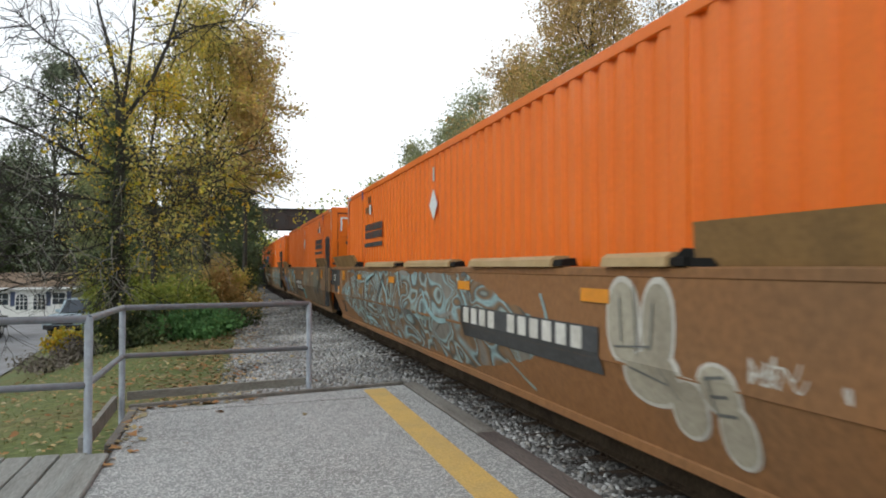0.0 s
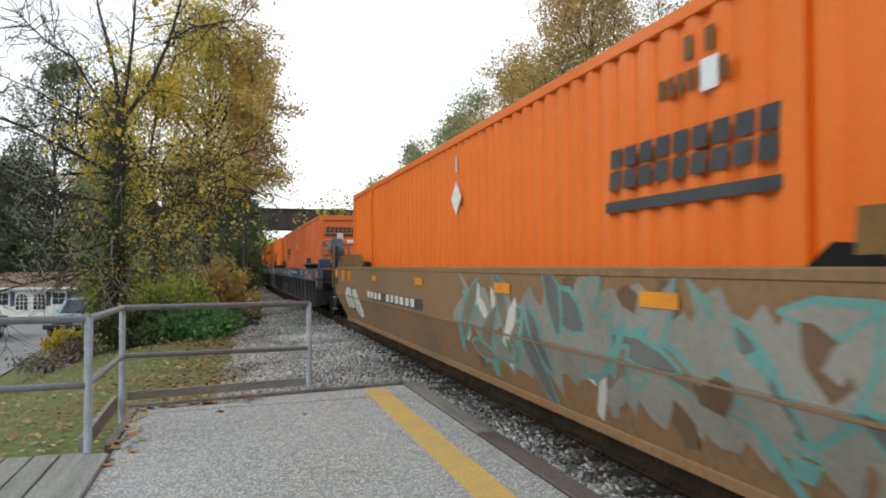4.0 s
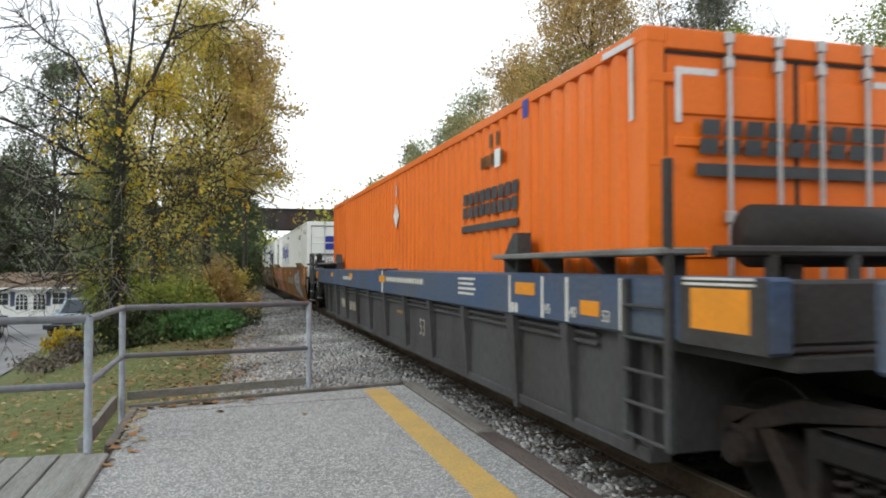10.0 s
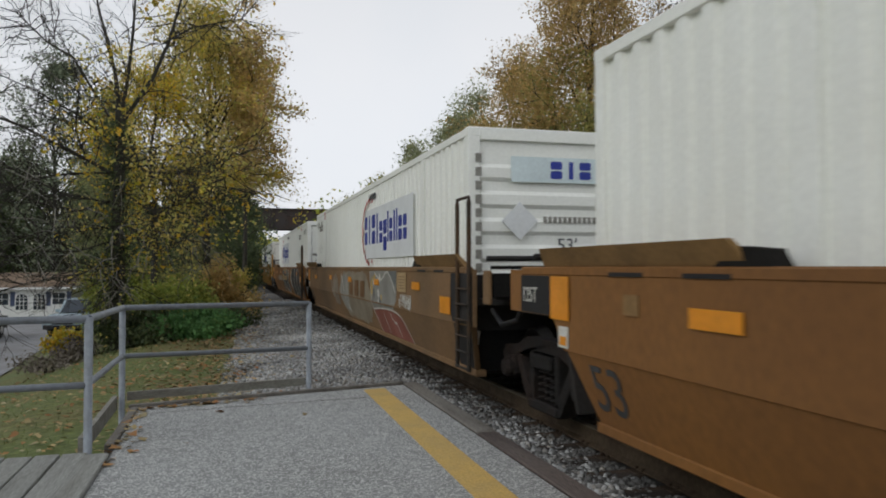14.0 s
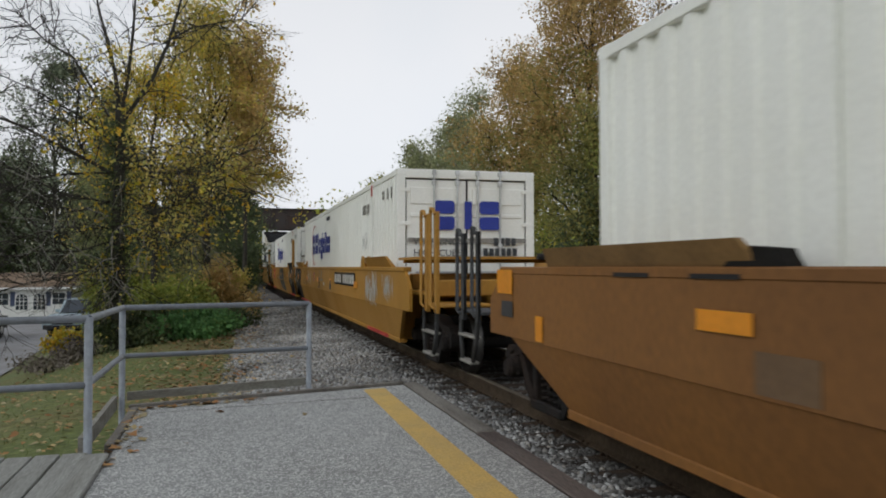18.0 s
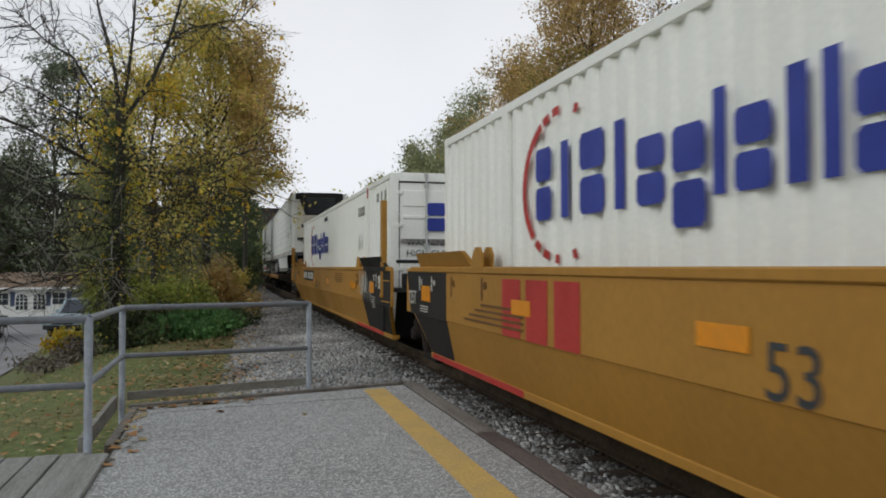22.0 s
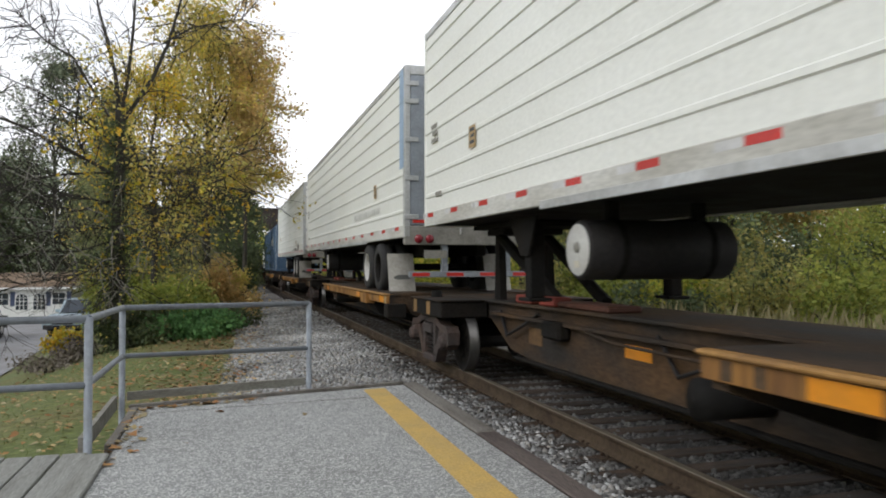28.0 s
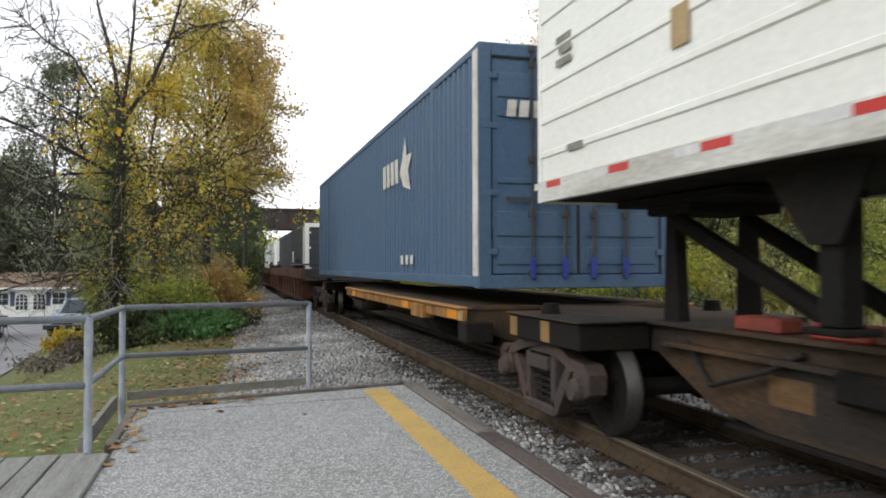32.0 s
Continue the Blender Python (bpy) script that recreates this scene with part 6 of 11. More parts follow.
def tag_letters(parent, y0, y1, z0, z1, count, fill, outline, back, seed, round_=0.75, gap=0.35, rim=0.86):
    """Bubble graffiti: swollen closed forms side by side, each with an outline and an eye, on a ragged ground."""
    r = random.Random(seed)
    if back:
        spray_patch(parent, y0 - 0.12, y1 + 0.12, z0 - 0.04, z1 + 0.04, back, seed, 0.1)
    w = (y1 - y0) / count
    for i in range(count):
        ga, gb = Geo(), Geo()
        cy, cz = y0 + (i + 0.5) * w + r.uniform(-0.05, 0.05), (z0 + z1) / 2 + r.uniform(-0.05, 0.05) * (z1 - z0)
        rw, rh = w * r.uniform(0.5, 0.62), (z1 - z0) / 2 * r.uniform(0.78, 1.0)
        k1, k2, ph = r.uniform(0.08, 0.2), r.uniform(0.04, 0.14), r.uniform(0, 6.28)
        ring = []
        for q in range(20):
            a = 2 * math.pi * q / 20
            f = 1 + k1 * math.sin(2 * a + ph) + k2 * math.sin(3 * a + 2 * ph)
            c, s = math.cos(a), math.sin(a)
            ring.append((rw * f * math.copysign(abs(c) ** round_, c), rh * f * math.copysign(abs(s) ** round_, s)))
        lean = r.uniform(-0.25, 0.25)

        def spot(p, k):
            return cy + p[0] * k + lean * p[1] * k, cz + p[1] * k
        for q in range(20):
            p, n = ring[q], ring[(q + 1) % 20]
            on_side(ga, [spot(p, 1.0), spot(n, 1.0), spot(n, rim), spot(p, rim)], 0.0085 + 0.0009 * i)
            on_side(gb, [spot(p, rim + 0.01), spot(n, rim + 0.01), (cy, cz)], 0.007 + 0.0009 * i)
            if gap and i % 3 == 1:
                on_side(ga, [(a0, b0 + rh * 0.12) for a0, b0 in (spot(p, 0.2), spot(n, 0.2), spot(n, 0.11), spot(p, 0.11))], 0.0092 + 0.0009 * i)
        bar = [spot((rw * 0.05, -rh * 0.15), 1), spot((rw * 0.16, -rh * 0.15), 1), spot((rw * 0.22, -rh * 0.85), 1), spot((rw * 0.10, -rh * 0.85), 1)]
        on_side(ga, bar, 0.0089 + 0.0009 * i)
        letter = part("graffiti", gb.weld(), fill, parent, "bubble graffiti letter")
        part("outline", ga, outline, letter)


def scrawl(parent, y0, y1, z0, z1, count, thick, seed, material=PAINT_BONE, label="white sprayed scrawl", x=-1.5235):
    """Thin looping strokes of white spray paint on the upper side."""
    r = random.Random(seed)
    high = z1 - z0
    for n_ in range(count):
        y, zm, way, pts = r.uniform(y0, y1), r.uniform(z0 + 0.25 * high, z1 - 0.25 * high), r.choice((-1, 1)), []
        for k in range(r.randrange(4, 9)):
            y = min(y1, max(y0, y - way * r.uniform(-0.03, 0.16) * (0.5 + high)))
            z = zm + (0.5 - k % 2) * high * r.uniform(0.25, 0.95) + r.gauss(0, 0.03)
            pts.append((y, min(z1, max(z0, z))))
        if x == -1.5235:
            ribbon(parent, pts, 2 * thick, material, 0.0035 + 0.0007 * n_, label, 0.3)
            continue
        v = []
        for k, p in enumerate(pts):
            a, b = pts[max(0, k - 1)], pts[min(len(pts) - 1, k + 1)]
            d = math.hypot(b[0] - a[0], b[1] - a[1]) or 1.0
            ny, nz = -(b[1] - a[1]) / d * thick, (b[0] - a[0]) / d * thick
            lift = x - 0.0006 * n_ - 0.00006 * k
            v += [(lift, p[0] + ny, p[1] + nz), (lift, p[0] - ny, p[1] - nz)]
        g = Geo().add(v, [(2 * k, 2 * k + 2, 2 * k + 3, 2 * k + 1) for k in range(len(pts) - 1)])
        part("scrawl", g, material, parent, label)


def ribbon(parent, points, wide, material, off=0.012, label="sprayed stroke", taper=0.0):
    """A smooth stroke of paint through points of (y, z) on the near side."""
    pts = [points[0]] + list(points) + [points[-1]]
    line = []
    for a, b, c, d in zip(pts[:-3], pts[1:-2], pts[2:-1], pts[3:]):
        for q in range(6):
            t = q / 6
            line.append(tuple(0.5 * (2 * b[k] + (c[k] - a[k]) * t + (2 * a[k] - 5 * b[k] + 4 * c[k] - d[k]) * t * t + (3 * b[k] - a[k] - 3 * c[k] + d[k]) * t ** 3) for k in (0, 1)))
    line.append(points[-1])
    g, n, edge = Geo(), len(line), []
    for k, p in enumerate(line):
        a, b = line[max(0, k - 1)], line[min(n - 1, k + 1)]
        d = math.hypot(b[0] - a[0], b[1] - a[1]) or 1.0
        w = wide / 2 * (1 - taper * abs(2 * k / (n - 1) - 1))
        ny, nz = -(b[1] - a[1]) / d * w, (b[0] - a[0]) / d * w
        edge.append(((p[0] + ny, p[1] + nz), (p[0] - ny, p[1] - nz)))
    for k in range(n - 1):
        on_side(g, [edge[k][0], edge[k + 1][0], edge[k + 1][1], edge[k][1]], off + 0.00003 * k)
    return part("graffiti", g.weld(), material, parent, label)


def blot(parent, y, z, ry, rz, material, off, seed, rough=0.0, label="sprayed field of paint"):
    """A rounded field of paint on the near side, with an uneven edge."""
    r, g, n = random.Random(seed), Geo(), 28
    ring = [(1 + rough * r.uniform(-1, 1)) for _ in range(n)]
    edge = [(y + ry * ring[k] * math.cos(2 * math.pi * k / n), z + rz * ring[k] * math.sin(2 * math.pi * k / n)) for k in range(n)]
    for k in range(n):
        on_side(g, [edge[k], edge[(k + 1) % n], (y, z)], off)
    return part("graffiti", g.weld(), material, parent, label)


def field(parent, outline, material, off, label="sprayed field of paint"):
    g = Geo()
    on_side(g, outline, off)
    return part("graffiti", g.weld(), material, parent, label)


def bubble(parent, y, z, ry, rz, fill, line, off, seed, rim=0.022, label="rounded graffiti letter", rough=0.05):
    """A rounded letter form: a dark rim with its fill laid over it."""
    blot(parent, y, z, ry + rim, rz + rim, line, off, seed, rough, "dark rim of a graffiti letter")
    blot(parent, y, z, ry, rz, fill, off + 0.0006, seed, rough, label)


def crossover(parent, a0, a1, b0, b1, z0, z1, material, x=-1.4):
    """A crossover ladder at a car's end: two posts, each a channel and a rod, and a tapering stirrup of two steps below."""
    lo, hi = min(a0, b0), max(a1, b1)
    for y0, y1 in ((a0, a1), (b0, b1)):
        y0, y1 = min(y0, y1), max(y0, y1)
        w = y1 - y0
        post = part("post", Geo().box(x - 0.02, x + 0.02, y0, y0 + 0.58 * w, 0.9, z1 - 0.05, 0.01).box(x - 0.03, x + 0.02, y0, y0 + 0.03, 0.9, z1 - 0.05), material, parent, "upright channel post")
        part("grab_rod", Geo().tube([(x - 0.03, y0 + 0.3 * w, z1 - 0.08), (x - 0.04, y0 + 0.45 * w, z1 - 0.01), (x - 0.04, y1 - 0.12 * w, z1), (x - 0.04, y1 - 0.04 * w, z1 - 0.06), (x - 0.04, y1 - 0.04 * w, 1.0), (x - 0.02, y0 + 0.5 * w, 0.96)], 0.024, 8), material, post, smooth=True)
    part("footboard", Geo().box(x + 0.02, x + 0.75, lo - 0.05, hi + 0.05, 0.98, 1.02, 0.008), material, parent, "narrow crossover footboard")
    for y in (lo + 0.05, hi - 0.05):
        way = 1 if y < (lo + hi) / 2 else -1
        part("stirrup", Geo().tube([(x, y, 1.0), (x - 0.01, y + way * 0.02, z0 + 0.30), (x - 0.02, y + way * 0.13, z0)], 0.028, 6), GREY, parent, "dark steel stirrup leg", smooth=True)
    part("step", Geo().box(x - 0.06, x + 0.05, lo + 0.15, hi - 0.15, z0 - 0.01, z0 + 0.025, 0.008), FLAP, parent, "worn bright step")
    part("step", Geo().box(x - 0.05, x + 0.05, lo + 0.06, hi - 0.06, z0 + 0.29, z0 + 0.32, 0.008), FLAP, parent)


def smooth_well(near, far, paint, lips, ends, label, group, lead_end=False, tail_end=False, lead_truck=True, tail_truck=True, guards="flap", lead_y=None, tail_y=None, el=None, et=None, guide=2.75, flare=1.78, dark=None, chord=1.529, tail_guide=0.55, tail_cut=False):
    """A smooth-sided well car unit. Its origin is the middle of the well, at the rail's top."""
    mid, h = (near + far) / 2, (far - near) / 2
    car = thing("well_car", label, "well car", (XC, mid, 0), group)
    MOVERS.append((car, mid))
    el, et = el or (2.0 if lead_end else 1.1), et or (2.2 if tail_end else 1.3)
    a, b = -h - el, h + et
    for sx in (-1, 1):
        low = 0.86
        g = Geo().prism([(a + (0.35 if lead_end else 0), 1.50), (a, 1.2), (a, low)] + ([(h + 0.10, low), (h + 0.34, 1.12), (b, 1.12)] if tail_cut else [(b, low)]) + [(b, 1.2), (b - (0.35 if tail_end else 0), 1.50)], 0, sx * 1.52, sx * 1.47)
        side = part("side", g, paint, car)
        ya, yb = -h - 0.95 * (1.55 if lead_end else 1.0), h + 0.95 * (1.55 if tail_end else 1.0)
        yc, yd = -h - 0.42, h + 0.42
        ya = max(ya, a + 0.04)
        if tail_cut:
            yb, yd = h + 0.10, h - 0.18
        part("lower_side", Geo().add([(sx * 1.52, ya, 0.9), (sx * 1.52, yb, 0.9), (sx * 1.34, yd, 0.31), (sx * 1.34, yc, 0.31), (sx * 1.46, ya, 0.9), (sx * 1.46, yb, 0.9), (sx * 1.28, yd, 0.31), (sx * 1.28, yc, 0.31)],
                                     [(0, 1, 2, 3), (7, 6, 5, 4), (0, 4, 5, 1), (1, 5, 6, 2), (2, 6, 7, 3), (3, 7, 4, 0)]), paint, side, "side sloping inwards to the well floor")
        part("bottom_rail", Geo().box(sx * 1.36, sx * 1.22, yc - 0.05, yd + 0.05, 0.25, 0.33, 0.01), paint, side)
        part("top_chord", Geo().box(sx * chord, sx * 1.41, a + 0.3, b - 0.3, 1.455, 1.53, 0.012), paint, side)
        for y0, y1 in (((-h - 0.5, -h + 1.75), (h - guide, h + tail_guide))):
            g = Geo().add([(sx * 1.50, y0, 1.53), (sx * 1.50, y1, 1.53), (sx * 1.60, y1 - 0.12, flare), (sx * 1.60, y0 + 0.05, flare), (sx * 1.42, y0, 1.53), (sx * 1.42, y1, 1.53), (sx * 1.56, y1 - 0.12, flare), (sx * 1.56, y0 + 0.05, flare)],
                          [(0, 1, 2, 3), (7, 6, 5, 4), (0, 4, 5, 1), (1, 5, 6, 2), (2, 6, 7, 3), (3, 7, 4, 0)])
            part("container_guide", g, dark if dark and y0 < 0 else lips, car, "flared container guide flange")
            ylug = y0 if y0 > 0 else y1
            if guards == "lug":
                ylug += -0.32 if y0 > 0 else 0.36
                g = Geo()
                for dx in (0.0, 0.12):
                    g.prism([(ylug - 0.17, 1.50), (ylug - 0.16, 1.66), (ylug - 0.09, 1.74), (ylug + 0.04, 1.74), (ylug + 0.14, 1.65), (ylug + 0.17, 1.50)], 0, sx * (1.40 + dx), sx * (1.43 + dx))
                g.box(sx * 1.42, sx * 1.54, ylug - 0.05, ylug + 0.1, 1.53, 1.62)
                part("stacking_lug", g, paint, car, "rounded twin-plate container lug")
            else:
                part("stacking_lug", Geo().prism([(ylug - 0.22, 1.53), (ylug - 0.16, 1.62), (ylug + 0.1, 1.64), (ylug + 0.26, 1.53)], 0, sx * 1.40, sx * 1.52), GRIME, car, "dark steel container lug")
    for y, way in ((-h, -1), (h, 1)):
        ex = el if way < 0 else et
        part("bulkhead", Geo().prism([(y + way * 0.30, 0.3), (y + way * 0.36, 0.3), (y + way * 0.66, 1.15), (y + way * 0.60, 1.15)], 0, -1.3, 1.3), ends, car)
        part("end_deck", Geo().prism([(-1.46, y + way * 0.5), (1.46, y + way * 0.5), (1.46, y + way * ex * 0.9), (0.6, y + way * (ex + 0.25)), (-0.6, y + way * (ex + 0.25)), (-1.46, y + way * ex * 0.9)], 2, 1.10, 1.17), ends, car, "dark steel end deck")
        part("draft_sill", Geo().box(-0.36, 0.36, y + way * 0.5, y + way * (ex + 0.9), 0.78, 1.10, 0.02), ends, car)
        part("end_beam", Geo().box(-1.3, 1.3, y + way * 0.95, y + way * 1.15, 1.17, 1.42, 0.02), ends, car)
        part("end_rail", Geo().tube([(-1.4, y + way * 1.0, 1.62), (1.4, y + way * 1.0, 1.62)], 0.03, 8), ends, car)
    part("floor_beam", Geo().box(-1.28, 1.28, -h + 0.2, -h + 0.6, 0.22, 0.34), GRIME, car)
    part("floor_beam", Geo().box(-1.28, 1.28, h - 0.6, h - 0.2, 0.22, 0.34), GRIME, car)
    for k in range(5):
        y = -h * 0.66 + h * 1.32 * k / 4
        part("floor_beam", Geo().box(-1.28, 1.28, y - 0.15, y + 0.15, 0.24, 0.32), GRIME, car)
    lead, tail = (-h - 1.55 if lead_y is None else lead_y), (h + 1.55 if tail_y is None else tail_y)
    if lead_truck:
        rail_truck(car, lead)
    if tail_truck:
        rail_truck(car, tail)
    if lead_end:
        coupler(car, -h - 2.6, -1)
    if tail_end:
        coupler(car, h + 2.6, 1)
    return car, h


def ribbed_well(near, far, sill, body, label, group, lead_end=False, tail_end=False, lead_truck=True, tail_truck=True, tail_y=None):
    """A well car unit with a deep top sill and ribbed sides."""
    mid, h = (near + far) / 2, (far - near) / 2
    car = thing("well_car", label, "well car", (XC, mid, 0), group)
    MOVERS.append((car, mid))
    el, et = (1.42 if lead_end else 1.55), (1.42 if tail_end else 1.12)
    for sx in (-1, 1):
        part("top_sill", Geo().box(sx * 1.56, sx * 1.40, -h - el, h + et, 1.08, 1.475, 0.02), sill, car, "deep top side sill")
        part("side", Geo().box(sx * 1.44, sx * 1.40, -h - 0.3, h + 0.3, 0.30, 1.09), body, car, "grimy side sheet between ribs")
        part("bottom_chord", Geo().box(sx * 1.47, sx * 1.30, -h - 0.3, h + 0.3, 0.24, 0.335, 0.012), body, car)
        for zz in (1.02, 0.955):
            part("air_pipe", Geo().tube([(sx * 1.47, -h + 0.4, zz), (sx * 1.47, h - 0.4, zz)], 0.018, 6), body, car)
        y = -h - 0.1
        ribs = [y, y + 0.95, y + 2.15]
        k = y + 2.15 + 1.535
        while k < h - 1.8:
            ribs.append(k)
            k += 1.535
        ribs += [h - 0.85, h + 0.1]
        for i, yy in enumerate(ribs):
            w, bottom = (0.10, 0.20) if i in (2, len(ribs) - 3) else (0.065, 0.30)
            part("rib", Geo().add([(sx * 1.44, yy - w, 1.08), (sx * 1.44, yy + w, 1.08), (sx * 1.44, yy + w * 0.55, bottom), (sx * 1.44, yy - w * 0.55, bottom), (sx * 1.545, yy - w, 1.08), (sx * 1.545, yy + w, 1.08), (sx * 1.485, yy + w * 0.55, bottom), (sx * 1.485, yy - w * 0.55, bottom)],
                                  [(0, 1, 2, 3), (7, 6, 5, 4), (0, 4, 5, 1), (1, 5, 6, 2), (2, 6, 7, 3), (3, 7, 4, 0)]), body, car)
        for y0, y1 in ((-h - 0.75, -h + 2.2), (h - 2.2, h + 0.75)):
            shelf = part("walkway", Geo().box(sx * 1.66, sx * 1.33, y0, y1, 1.60, 1.645, 0.01), SHELF, car, "narrow pale grey steel walkway")
            for q in range(4):
                yy = y0 + 0.15 + (y1 - y0 - 0.3) * q / 3
                part("bracket", Geo().prism([(sx * 1.60, 1.60), (sx * 1.40, 1.60), (sx * 1.40, 1.475), (sx * 1.48, 1.475)], 1, yy - 0.03, yy + 0.03), GREY, shelf)
            yy = y1 - 0.1 if y0 < 0 else y0 + 0.1
            d = -1 if y0 < 0 else 1
            part("stacking_lug", Geo().prism([(yy - 0.2 * d, 1.645), (yy + 0.05 * d, 1.85), (yy + 0.16 * d, 1.85), (yy + 0.16 * d, 1.475), (yy - 0.2 * d, 1.475)], 0, sx * 1.36, sx * 1.50), GREY, car, "dark container guide horn")
    for y, way in ((-h, -1), (h, 1)):
        ex = el if way < 0 else et
        part("bulkhead", Geo().box(-1.40, 1.40, y + way * 0.26, y + way * 0.30, 0.3, 1.1), body, car)
        part("end_deck", Geo().box(-1.40, 1.40, y + way * 0.3, y + way * ex, 1.0, 1.07), GREY, car, "dark steel end deck")
        part("draft_sill", Geo().box(-0.36, 0.36, y + way * 0.3, y + way * (ex + 0.9), 0.74, 1.0, 0.02), GREY, car)
        part("end_sill", Geo().box(-1.52, 1.52, y + way * (ex - 0.25), y + way * (ex - 0.05), 1.12, 1.46, 0.02), GREY, car)
        part("end_rail", Geo().tube([(-1.4, y + way * 0.9, 1.62), (1.4, y + way * 0.9, 1.62)], 0.035, 8), GREY, car)
        for xx in (-1.0, -0.4, 0.4, 1.0):
            part("end_post", Geo().box(xx - 0.03, xx + 0.03, y + way * 0.87, y + way * 0.93, 1.07, 1.6), GREY, car)
    for k in range(5):
        y = -h * 0.9 + h * 1.8 * k / 4
        part("floor_beam", Geo().box(-1.40, 1.40, y - 0.15, y + 0.15, 0.22, 0.32), GRIME, car)
    if lead_truck:
        rail_truck(car, -h - 1.7)
    if tail_truck:
        rail_truck(car, h + 1.7 if tail_y is None else tail_y)
    if lead_end:
        coupler(car, -h - 2.6, -1)
    if tail_end:
        coupler(car, h + 2.6, 1)
    return car, h


# containers
def corrugated(y0, y1, z0, z1, x, depth, pitch, way):
    """A trapezoid-ribbed sheet in the y-z plane, its outer ridges at x, its valleys set inwards."""
    n = max(2, round((y1 - y0) / pitch))
    p = (y1 - y0) / n
    line = []
    for k in range(n):
        a = y0 + k * p
        line += [(a, 0), (a + 0.36 * p, 0), (a + 0.5 * p, depth), (a + 0.86 * p, depth)]
    line.append((y1, 0))
    g = Geo()
    for y, d in line:
        g.v += [(x + way * d, y, z0), (x + way * d, y, z1)]
    g.f = [(2 * i, 2 * i + 2, 2 * i + 3, 2 * i + 1) for i in range(len(line) - 1)]
    return g


